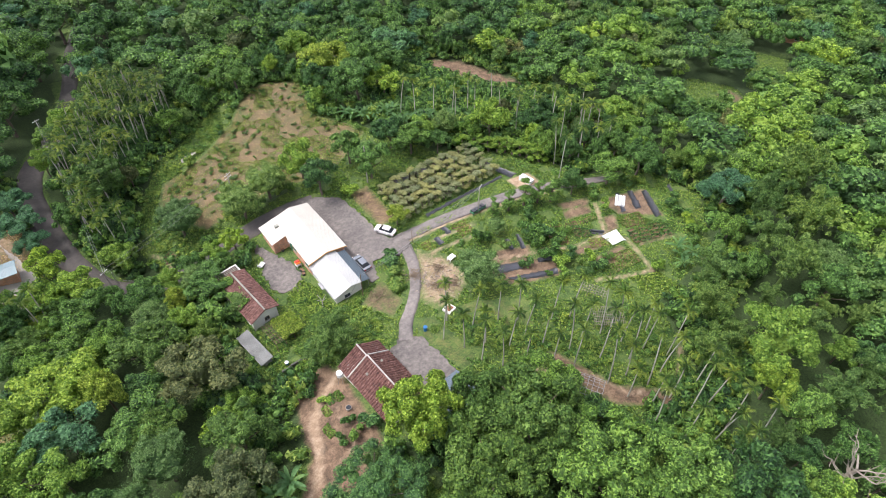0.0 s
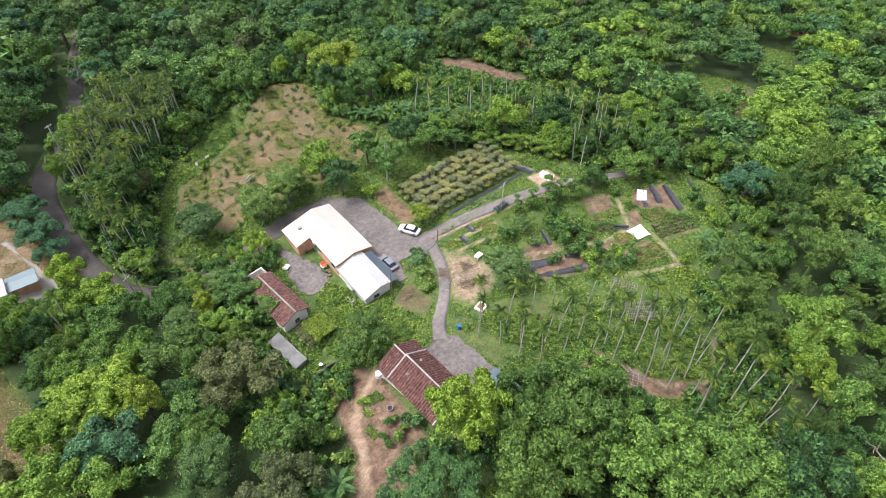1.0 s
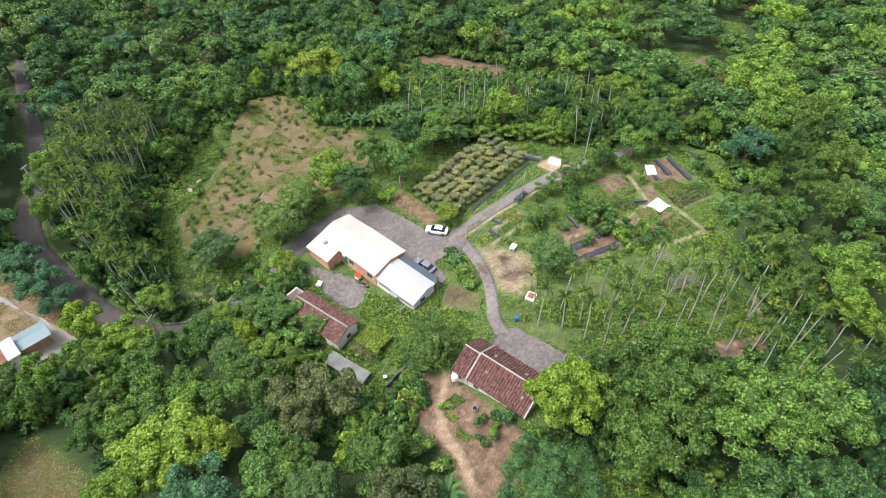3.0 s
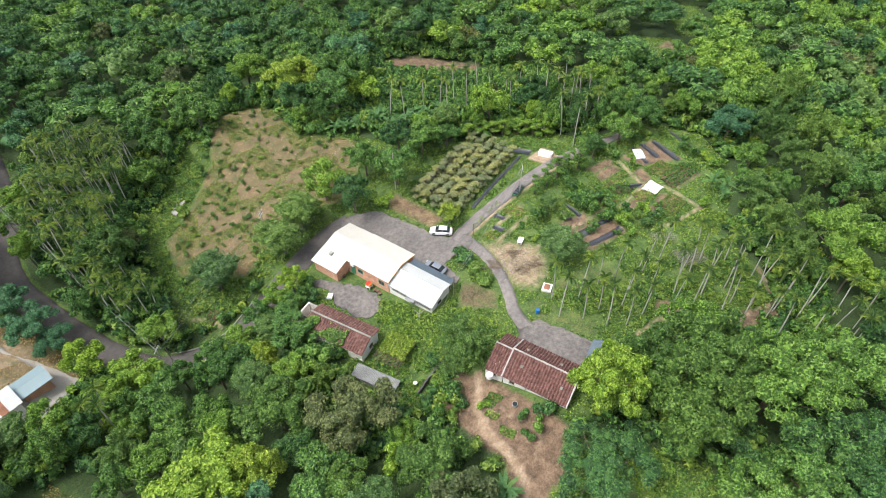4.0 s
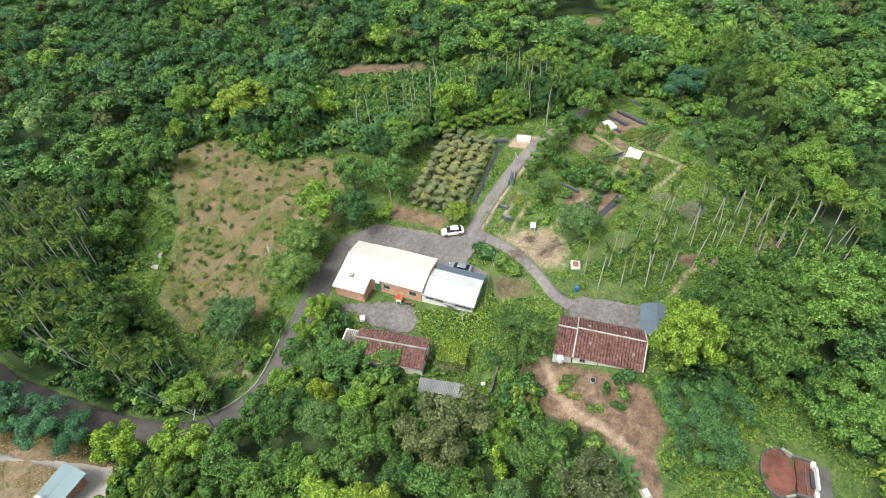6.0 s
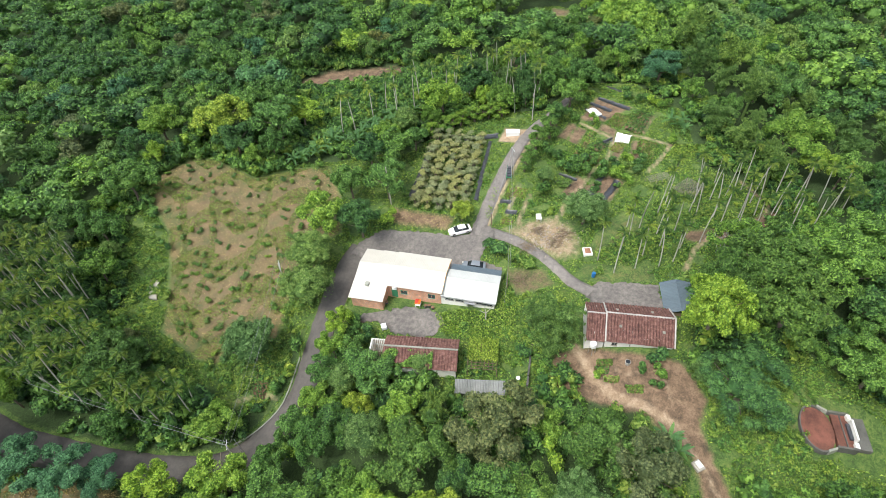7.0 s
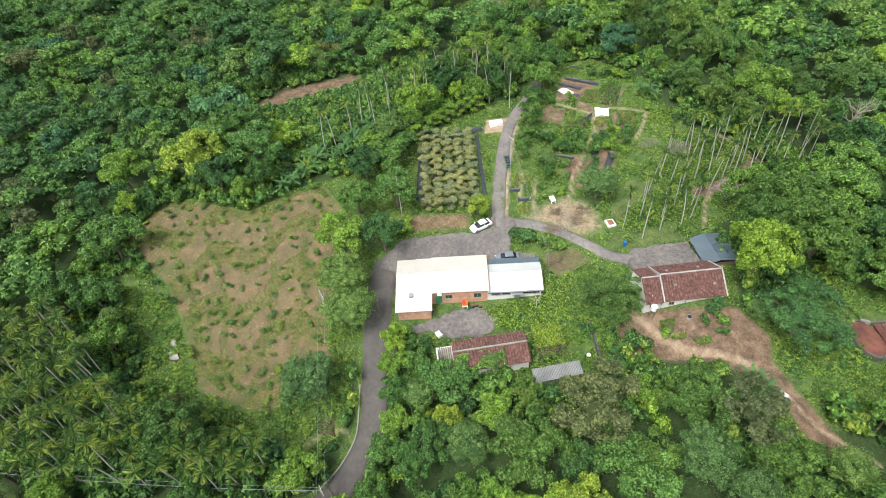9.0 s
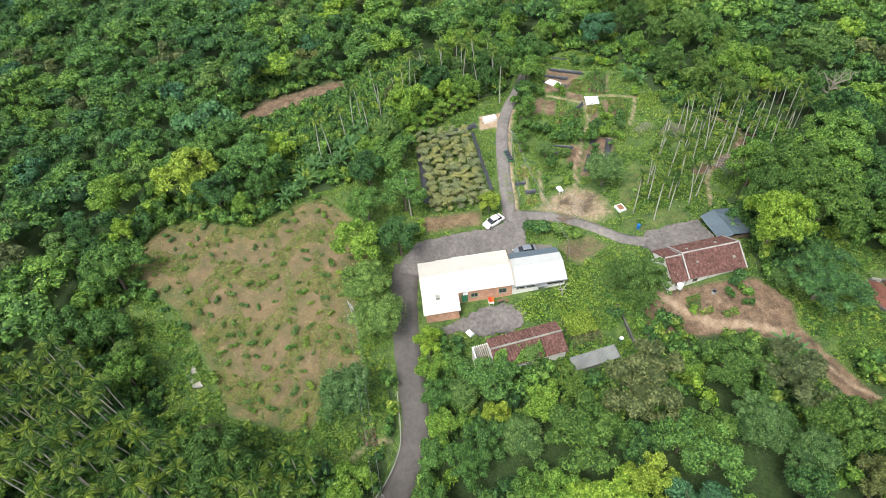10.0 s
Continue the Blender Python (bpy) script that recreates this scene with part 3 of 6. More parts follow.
def joined(pieces):
    vs, qs, base = [], [], 0
    for v, q in pieces:
        vs.append(v), qs.append(q + base)
        base += len(v)
    return np.vstack(vs), np.vstack(qs)


def trunk_mesh(rng, tall, R, mat, thick=0.22):
    pieces = [tube([(0, 0, -0.6), (rng.normal(0, .1), rng.normal(0, .1), tall * 0.4), (rng.normal(0, .3), rng.normal(0, .3), tall)], [thick * 1.3, thick, thick * 0.6])]
    for k in range(5):
        a = k * 1.26 + rng.uniform(-0.4, 0.4)
        z = tall * rng.uniform(0.45, 0.8)
        reach = R * rng.uniform(0.45, 0.7)
        pieces.append(tube([(0, 0, z), (math.cos(a) * reach * 0.5, math.sin(a) * reach * 0.5, z + reach * 0.35), (math.cos(a) * reach, math.sin(a) * reach, z + reach * 0.8)], [thick * 0.5, thick * 0.35, thick * 0.15], 5))
    v, q = joined(pieces)
    return make_mesh("trunk", v, q, mat=mat, smooth=True)


def tree_kind(seed, leaf, lobes=46, leaves=4300, size=0.165, R=4.5, H=3.6, mid=5.0, spread=0.62, aspect=0.6, flat=0.25, bark=None, name="tree", core=0.82, body=0.46):
    rng = np.random.default_rng(seed)
    v, q, t = bamboo_arrays(rng) if leaf == "bamboo" else crown_arrays(rng, R, H, lobes, leaves, size, 1, mid, spread, aspect, flat, core, body)
    root = new(name)
    part("trunk", trunk_mesh(rng, mid + H * 0.3, R, bark or M_BARK), root)
    part("crown", make_mesh("crown", v, q, t, LEAF[leaf], smooth=True), root)
    return root


TREE_TOP = 8.6


def set_tree(kind, x, y, R, top, turn):
    """A copy of a kind of tree: crown radius R, top metres above the ground."""
    m = Matrix.LocRotScale((x, y, float(ground(x, y)) - 0.1), Euler((0, 0, turn)), (R / 4.5, R / 4.5, top / TREE_TOP))
    return copy_thing(kind, m)


KINDS = {
    "mid": [tree_kind(1, "mid"), tree_kind(2, "mid", H=3.0, mid=5.4), tree_kind(3, "mid", lobes=60, size=0.15)],
    "dark": [tree_kind(4, "dark", lobes=40), tree_kind(5, "dark", lobes=60, size=0.15)],
    "bright": [tree_kind(s, "bright", lobes=40, size=0.16) for s in (6, 7)],
    "olive": [tree_kind(s, "olive", lobes=95, leaves=6800, size=0.115, spread=0.46, aspect=0.4, core=0.92, body=0.82) for s in (8, 9)],
    "blue": [tree_kind(s, "blue", lobes=40, size=0.17, aspect=0.5, flat=0.6) for s in (10, 11)],
    "brown": [tree_kind(12, "brown", lobes=70, leaves=5200, size=0.14)],
    "bamboo": [tree_kind(s, "bamboo", bark=M_CULM) for s in (13, 14)],
    "lime": [tree_kind(s, "lime", lobes=42, size=0.16) for s in (18, 19)],
    "lush": [tree_kind(s, "lush", lobes=60, leaves=5600, size=0.14) for s in (30, 31)],
    "giant": [tree_kind(s, "lush", lobes=110, leaves=9500, size=0.115) for s in (20, 21)],
    "giant_dark": [tree_kind(s, "mid", lobes=100, leaves=8500, size=0.12) for s in (32, 33)],
    "giant_lime": [tree_kind(22, "lime", lobes=80, leaves=8500, size=0.125)],
    "airy": [tree_kind(28, "dark", lobes=90, leaves=8500, size=0.115, H=2.6, mid=6.0, aspect=0.35)],
    "yellow": [tree_kind(26, "yellow", lobes=50, leaves=5200, size=0.15)],
    "papaya": [tree_kind(24, "bright", lobes=10, leaves=700, size=0.4, spread=0.7, aspect=0.7)],
    "hedge": [tree_kind(23, "bright", lobes=26, leaves=2200, size=0.14, R=2.4, H=10.0, mid=1.8, spread=0.3, aspect=0.25, body=0.3)],
    "conifer": [tree_kind(15, "mid", lobes=26, leaves=2600, size=0.14, R=2.4, H=10.0, mid=1.8, spread=0.3, aspect=0.25, body=0.3)],
    "silver": [tree_kind(k, "silver", lobes=22, leaves=1700, size=0.17, R=2.6, H=9.0, mid=1.6, spread=0.3, aspect=0.2, core=0.5, body=0.3) for k in (16, 17)],
}
LOOKS = {
    "giant_dark": "large dense dark green broadleaf tree", "giant": "very large spreading green broadleaf tree", "giant_lime": "large yellow-green broadleaf tree beside the tiled house",
    "lush": "fresh green broadleaf tree with soft clumped foliage",
    "airy": "broad dark green tree with feathery foliage on the grass slope",
    "papaya": "small broad-leaved garden fruit tree on dug soil",
    "yellow": "round tree with luminous yellow-green leaves",
    "lime": "tree with vivid lime-green foliage",
    "mid": "leafy green broadleaf tree with a rounded lobed crown", "dark": "dense dark green broadleaf tree", "bright": "tree with bright yellow-green leaves and lobed crown",
    "olive": "round grey-green fruit tree with fine leaves", "blue": "tree with bluish green broad leaves", "brown": "dull brownish green dense tree",
    "bamboo": "feathery light green bamboo clump", "conifer": "narrow pointed dark green garden tree", "silver": "slender grey-green orchard tree in a row",
}
prng = np.random.default_rng(5)


def plant(kind, x, y, R, top, label="", group="", category="tree"):
    forms = KINDS[kind]
    ob = set_tree(forms[prng.integers(len(forms))], x, y, R, top, prng.uniform(0, 6.28))
    return tagged(ob, label or LOOKS[kind], category, group)


# single trees that stand out: kind, x, y, crown radius, height
SINGLE = [
    ("olive", 28.6, 94.6, 5.6, 8.4), ("olive", 22.0, 93.0, 5.8, 8.2), ("olive", 10.6, 99.4, 5.7, 8.8), ("bright", 37.2, 95.4, 5, 9.4), ("dark", 37.6, 87.8, 4.5, 9),
    ("mid", 48.8, 85.5, 4.8, 9), ("mid", 47.9, 93.2, 4.2, 8), ("mid", 61, 87.5, 4.8, 8), ("dark", 58.6, 92.3, 4.4, 8), ("mid", 66, 84, 3.2, 6),
    ("mid", 92.9, 48.8, 4.4, 8.5), ("olive", 45.6, 46.4, 5.2, 7.2), ("giant_lime", 20.2, 28.6, 5.4, 13.6), ("giant", 30.6, 19.4, 7.6, 14.2), ("giant_dark", 32.6, 10.2, 7.2, 13), ("giant", 22.5, 18.5, 7.0, 13.4),
    ("giant_dark", 36.4, 22, 5, 11), ("giant", 27.2, 25.0, 5.2, 12.6), ("mid", 8.6, 77.0, 4.8, 6.6), ("yellow", 2.4, 77.4, 2.5, 7.0), ("bright", 16.6, 85.6, 2.8, 6), ("bright", 12.4, 85.4, 2.9, 6), ("mid", 8.0, 85.0, 3.2, 6.5), ("bright", 3.6, 85.2, 3.2, 6.4), ("mid", -0.6, 87.0, 3.3, 6.6), ("olive", 7.4, 81.6, 3.2, 6.4), ("mid", 13.0, 82.0, 2.6, 5.0),
    ("brown", 0.6, 57.2, 6.6, 10), ("olive", -2.2, 74.6, 4.0, 8.4), ("lush", -4.4, 66.6, 6.0, 9.5), ("bright", 2.6, 49.4, 2.8, 6.0), ("lush", 0.6, 43.4, 5.2, 8.8), ("olive", -8.4, 45.6, 4.6, 9.6), ("dark", -7.6, 54.9, 4.6, 7.5),
    ("olive", -12.8, 41.6, 3.8, 9.5), ("lush", -9.7, 36.1, 4.8, 9.0), ("yellow", -11.8, 61.5, 3.4, 9.5), ("mid", -9.2, 75.6, 3.2, 8.0), ("blue", -17.7, 58.0, 5.2, 8.2), ("bright", -24.0, 56.0, 4.6, 9.2), ("giant", 1.4, 117.5, 6.2, 11.5),
    ("lime", -2.5, 100, 3.8, 6.5), ("blue", -15.6, 121.5, 4.6, 6.5), ("blue", -15.2, 115.4, 4.4, 6.5), ("blue", -14.4, 110.6, 3.4, 5.5), ("yellow", 63.3, 129.4, 7.2, 12), ("yellow", 44.4, 69.4, 2.5, 4.8), ("lime", 62.6, 146, 5.9, 10.5),
    ("dark", -16.5, 131, 6.2, 11), ("dark", -14.5, 142, 6.2, 12), ("dark", -9.5, 153, 6.6, 12.5), ("dark", -5.0, 165, 6.6, 12.5), ("dark", 1.0, 180, 7.2, 13), ("dark", 12, 200, 7.2, 12.5), ("dark", 22, 192, 7, 12),
    ("giant_lime", -16.0, 66.4, 7.0, 9.8), ("mid", -11.5, 85.2, 4.9, 9), ("blue", 95.2, 30.7, 5.5, 9), ("bright", 120.8, 38.7, 8, 13),
    ("mid", 85.8, 50.9, 4.6, 7), ("mid", 82.5, 67.2, 3.4, 8), ("bamboo", 18.4, 49.8, 5.2, 9.0), ("bamboo", 20.8, 53.0, 3.6, 6.6), ("bamboo", 15.6, 50.4, 3.2, 5.6), ("bamboo", 18.2, 47.6, 3.0, 6.4),
    ("bamboo", 92.9, 23.4, 5.3, 14), ("bamboo", 95.3, 15.9, 7, 14), ("bamboo", 74.6, 20.7, 5.2, 9), ("bamboo", 105.3, 23.3, 6.4, 15), ("bamboo", 84, 13, 6, 12), ("bamboo", 68.0, 16.6, 5.0, 10.5), ("bamboo", 61.0, 12.0, 4.4, 9.5),
    ("airy", 10.2, 25.4, 6.6, 7.2), ("giant_dark", 15.9, 8.2, 5.2, 9), ("olive", 13.2, 29.4, 2.4, 4.0), ("giant_dark", 40.0, 3.0, 6.5, 12.5), ("dark", 47.0, -2.0, 5.5, 12.0),
    ("mid", -10.2, 52.2, 4.4, 7.6), ("lush", -7.7, 51.2, 4.2, 7.8), ("dark", 29.0, 4.3, 5.0, 9.0),
    ("papaya", 78.3, 45.1, 1.3, 3.2), ("olive", 57.3, 54.6, 2.4, 3.8), ("dark", 77.6, 53.4, 2.6, 6.0), ("olive", 11.6, 70, 2.6, 4.4),
]
for row in SINGLE:
    plant(*row)
for x, y, R, top in ((72.7, 54.6, 3.0, 9), (67.6, 57.2, 2.8, 8), (64.0, 58.0, 2.3, 6.4), (60.5, 58.9, 2.1, 5.4), (70.2, 56.0, 2.4, 7)):
    m = Matrix.LocRotScale((x, y, float(ground(x, y)) - 0.1), Euler((0, 0, x)), (R / 2.6, R / 2.6, top / 9.5))
    tagged(copy_thing(KINDS["conifer"][0], m), LOOKS["conifer"], "tree", "garden conifers")
for k in range(11):
    s = k / 10
    x, y = 71.5 + 10 * s + 1.8 * math.sin(3.1 * s), 82 - 15.5 * s
    m = Matrix.LocRotScale((x, y, float(ground(x, y)) - 0.1), Euler((0, 0, k * 1.7)), (1.1, 1.1, 0.62))
    tagged(copy_thing(KINDS["hedge"][0], m), "clipped upright green hedge tree in a row", "hedge tree", "hedge row")
for i in range(5):
    for j in range(14):
        x, y = 47.4 + j * 1.8 + prng.normal(0, 0.15), 69.9 + i * 2.45 + prng.normal(0, 0.15)
        m = Matrix.LocRotScale((x, y, float(ground(x, y))), Euler((0, 0, x * 7)), (0.72 * prng.uniform(0.85, 1.2), 0.76 * prng.uniform(0.85, 1.2), 0.42 * prng.uniform(0.85, 1.15)))
        tagged(copy_thing(KINDS["silver"][(i + j) % 2], m), LOOKS["silver"], "fruit tree", "orchard rows by the lane")


def bush_kind(seed, leaf, leaves=420, size=0.12, R=1.0, H=0.9, lobes=12):
    rng = np.random.default_rng(seed)
    v, q, t = crown_arrays(rng, R, H, lobes, leaves, size, 1, 0.55)
    return make_mesh("bush", v, q, t, LEAF[leaf], smooth=True)


BUSH = {k: [bush_kind(40 + i * 3 + s, k) for s in range(3)] for i, k in enumerate(("mid", "dark", "bright", "olive", "grass", "lime"))}


def bush(leaf, x, y, R, tall, label, group="", category="bush"):
    ob = new("bush", BUSH[leaf][prng.integers(3)])
    ob.matrix_basis = Matrix.LocRotScale((x, y, float(ground(x, y))), Euler((0, 0, prng.uniform(0, 6.28))), (R, R, tall / 1.4))
    return tagged(ob, label, category, group)


for leaf, x, y, R, tall in (("dark", 36.8, 61.9, 2.6, 2.4), ("grass", 35.1, 56.8, 2.7, 2.2), ("bright", 42.1, 83.3, 2.0, 2.6), ("mid", 60.6, 42.7, 2.0, 3), ("bright", 59.9, 39.9, 1.6, 2.6), ("dark", 53.6, 54.7, 2.0, 3.2), ("mid", 13.6, 37.3, 1.1, 1.6), ("mid", 13.2, 35, 1.3, 1.8), ("mid", 11.6, 35.6, 1.1, 1.5), ("bright", 12.8, 43.4, 1.1, 1), ("dark", 15.5, 34.8, 1.6, 2.0), ("mid", 18, 83, 2.2, 2.6), ("dark", 16.5, 80.5, 1.8, 2.4)):
    bush(leaf, x, y, R, tall, {"bright": "rounded yellow-green garden shrub", "lime": "vivid lime-green rounded small tree by the car", "dark": "dense dark green shrub", "grass": "bushy light green shrub", "mid": "leafy green garden shrub"}[leaf])

for k in range(7):
    bush("dark" if k % 3 else "mid", 66.6 - 1.05 * k, 54.8 - 1.4 * k, 1.75, 3.0, "dense dark green clipped garden hedge plant", "garden hedge", "hedge plant")

# shrubs of the vegetable garden: leaf, x, y, radius, height
GARDEN = [
    ("dark", 55.5, 44.0, 1.5, 1.8), ("bright", 60.5, 40.8, 1.6, 2.2), ("bright", 59, 38.2, 1.5, 2.0), ("bright", 66, 38.4, 1.5, 2.0), ("dark", 63.5, 40.6, 1.6, 2.2), ("dark", 64.8, 35.2, 1.7, 2.0),
    ("olive", 61.9, 36.3, 1.6, 2.0), ("mid", 56.9, 40, 0.8, 1.0), ("olive", 55.8, 50.3, 1.4, 1.8), ("mid", 59.4, 44.3, 1.1, 1.6), ("mid", 80.7, 50, 1.8, 2.4), ("dark", 80, 53.6, 1.8, 2.6), ("mid", 78.1, 55.3, 1.8, 2.8),
    ("lime", 86.6, 32.2, 1.6, 2.4), ("bright", 73, 28.3, 1.5, 1.8), ("mid", 61.1, 50, 2.2, 3.0), ("dark", 63.4, 47.6, 2.0, 2.6), ("mid", 65.8, 47.2, 1.8, 2.2), ("dark", 64.6, 44.6, 1.6, 2.0), ("mid", 67.3, 45.6, 1.3, 1.6),
    ("olive", 63.4, 38.2, 1.4, 1.6), ("bright", 62, 43.4, 1.2, 1.5), ("mid", 68, 35.8, 1.1, 1.4), ("mid", 88, 35, 1.8, 2.2), ("dark", 90, 37.6, 1.8, 2.4), ("mid", 85.6, 29.6, 1.8, 2.2), ("grass", 91, 46.6, 1.4, 1.6),
    ("mid", 82.5, 28.4, 1.6, 2.0), ("dark", 88.4, 48.2, 1.6, 2.2), ("grass", 47.6, 55.6, 0.9, 0.8), ("mid", 50.4, 56.4, 0.9, 1.0), ("mid", 52.4, 50.8, 1.0, 1.2), ("grass", 48.4, 52.6, 1.0, 0.9),
]
for leaf, x, y, R, tall in GARDEN:
    bush(leaf, x, y, R, tall, {"bright": "yellow-green leafy shrub between garden beds", "lime": "small yellow-green shrub at the garden's edge", "dark": "dense dark green shrub in the vegetable garden", "grass": "low light green garden plant", "mid": "leafy green shrub in the vegetable garden", "olive": "greyish green shrub in the vegetable garden"}[leaf], "garden shrubs")

# young fruit trees in staggered rows on the slope
rows_x, rows_y = np.meshgrid(np.arange(10, 58, 2.55), np.arange(94, 144, 2.8))
rows_y = rows_y + (np.arange(rows_x.shape[1]) % 2) * 1.4
ox, oy = rows_x.ravel() + prng.normal(0, 0.4, rows_x.size), rows_y.ravel() + prng.normal(0, 0.4, rows_x.size)
keep = (inside(ORCHARD, ox, oy) > 0.8) & (prng.random(ox.size) > 0.2)
for x, y in zip(ox[keep], oy[keep]):
    R = prng.uniform(0.4, 1.0)
    bush(("olive", "grass", "mid")[prng.integers(3)], x, y, R, R * 1.1, "small bushy young fruit tree on dry turf", "young fruit trees", "fruit tree")


# areca palms: a slim ringed trunk, a green crownshaft and arching feathered fronds
def palm_kind(seed, tall):
    rng = np.random.default_rng(seed)
    root = new("areca_palm")
    bend = rng.normal(0, 0.35, 2)
    path = [(bend[0] * s * s, bend[1] * s * s, tall * s - (0.5 if s == 0 else 0)) for s in np.linspace(0, 1, 9)]
    v, q = tube(path, np.linspace(0.13, 0.085, 9), 7)
    part("trunk", make_mesh("trunk", v, q, mat=M_PALE_BARK, smooth=True), root)
    top = np.array(path[-1])
    v, q = tube([top, top + [0, 0, 0.45], top + [0, 0, 0.9]], [0.11, 0.14, 0.05], 7)
    part("crownshaft", make_mesh("crownshaft", v, q, mat=M_CULM, smooth=True), root, "smooth green crownshaft")
    verts, tris = [], []
    fronds = int(rng.integers(14, 17))
    for k in range(fronds):
        a = k * 2.4 + rng.uniform(-0.3, 0.3)
        out, side = np.array([math.cos(a), math.sin(a), 0]), np.array([-math.sin(a), math.cos(a), 0])
        start, end, reach = 1.45 - 0.08 * k, -0.25 - 0.085 * k, rng.uniform(1.4, 1.9)
        p, base, steps = top + [0, 0, 0.75], len(verts), 10
        spine = []
        for i in range(steps + 1):
            spine.append(p)
            ang = start + (end - start) * i / steps
            p = p + (out * math.cos(ang) + np.array([0, 0, math.sin(ang)])) * reach / steps
        verts += spine
        for i in range(1, steps):
            long = 0.4 * math.sin(math.pi * (0.15 + 0.8 * i / steps)) + 0.1
            for w in (-1, 1):
                way = unit(spine[i + 1] - spine[i])
                verts.append(spine[i + 1] + side * w * long * 0.8 + way * long * 0.6 + np.array([0, 0, long * rng.uniform(-0.45, 0.1)]))
                tris.append((base + i, base + i + 1, len(verts) - 1))
    part("crown", make_mesh("crown", np.array(verts), None, np.array(tris), LEAF["palm"]), root)
    return root


PALMS = [palm_kind(60 + k, h) for k, h in enumerate((8.5, 9.5, 10.5, 11.5, 9.0))]


def grove(polygon, gap, group, low=0.85, high=1.15, seed=1, wide=1.0):
    rng = np.random.default_rng(seed)
    p = np.array(polygon)
    spots = []
    for _ in range(9000):
        x, y = rng.uniform(p[:, 0].min(), p[:, 0].max()), rng.uniform(p[:, 1].min(), p[:, 1].max())
        if inside(polygon, np.array([x]), np.array([y]))[0] > 0 and math.hypot(x - 1.4, y - 117.5) > 4 and all((x - a) ** 2 + (y - b) ** 2 > gap * gap for a, b in spots):
            spots.append((x, y))
    for x, y in spots:
        k = rng.uniform(low, high)
        m = Matrix.LocRotScale((x, y, float(ground(x, y))), Euler((rng.normal(0, 0.03), rng.normal(0, 0.03), rng.uniform(0, 6.28))), (wide, wide, k))
        tagged(copy_thing(PALMS[rng.integers(len(PALMS))], m), "tall slender areca palm with pale ringed trunk", "palm tree", group)
    return spots


GROVE_W = [(27, 158), (12, 160), (-4, 133), (-5, 108), (-2, 103), (3, 108), (1, 116), (8, 127), (15, 134), (24, 143)]
GROVE_E = [(33, 44), (36, 45), (44, 39), (53, 31), (61, 22), (58, 12), (58, 0), (50, 0), (47, 10), (47, 20), (40, 28), (34, 33)]
GROVE_N = [(68, 103), (74, 100), (84, 92), (93, 80), (99, 70), (95, 58), (88, 58), (80, 59), (82, 64), (90, 68), (82, 86), (72, 96)]
for px, py in ((-18.6, 91.6), (-17.2, 92.6), (-18.0, 89.8)):
    tagged(copy_thing(PALMS[1], pose(px, py, float(ground(px, py)), 4, 2, px * 40)), "lone areca palm rising above the trees", "palm tree")
palm_spots = grove(GROVE_W, 1.75, "western palm grove", 0.6, 1.0, 1, 1.0) + grove(GROVE_E, 3.2, "eastern palm grove", 0.72, 1.05, 2, 0.9) + grove(GROVE_N, 3.6, "northern palm grove", 0.85, 1.15, 3, 1.0)


# banana plants: each broad leaf is a piece of its own
def banana_leaf(seed):
    rng = np.random.default_rng(seed)
    v, q = [], []
    steps = 7
    for i in range(steps + 1):
        s = i / steps
        w = 0.23 * math.sin(math.pi * min(1, 0.08 + 0.92 * s)) ** 0.6
        z = 1.5 * s - 1.35 * s * s * rng.uniform(0.95, 1.1)
        for side in (-1, 0, 1):
            v.append((2.3 * s, side * w, z + (0.12 * w if side else 0) * 2))
    for i in range(steps):
        for j in range(2):
            q.append((i * 3 + j, (i + 1) * 3 + j, (i + 1) * 3 + j + 1, i * 3 + j + 1))
    return make_mesh("leaf", np.array(v), np.array(q), mat=LEAF["banana"], smooth=True)


BLADES = [banana_leaf(s) for s in (1, 2, 3)]
v, q = tube([(0, 0, -0.3), (0, 0, 1), (0, 0, 2.1)], [0.16, 0.13, 0.08], 8)
BANANA_STEM = make_mesh("stem", v, q, mat=M_CULM, smooth=True)


def banana(x, y, size):
    root = tagged(new("banana_plant"), "banana plant with broad arching green leaves", "banana plant", "banana row")
    root.matrix_basis = Matrix.LocRotScale((x, y, float(ground(x, y))), Euler((0, 0, prng.uniform(0, 6.28))), (size, size, size))
    part("stem", BANANA_STEM, root)
    for k in range(11):
        part("leaf", BLADES[k % 3], root, at=pose(0, 0, 1.9 - 0.05 * k, 0, prng.uniform(-45, 12), k * 137.5 + prng.uniform(-15, 15)))


for k in range(26):
    s = k / 25
    banana(59.5 + 22 * s + prng.normal(0, 1.0), 108 - 20 * s + prng.normal(0, 1.2), prng.uniform(0.9, 1.25))
for x, y in ((77.5, 27.5), (76, 26), (79, 26.4), (78.5, 29), (2, 33), (3.2, 34.4), (0.8, 34.6), (84, 83), (86, 82), (80, 85), (57, 110)):
    banana(x, y, prng.uniform(0.8, 1.25))


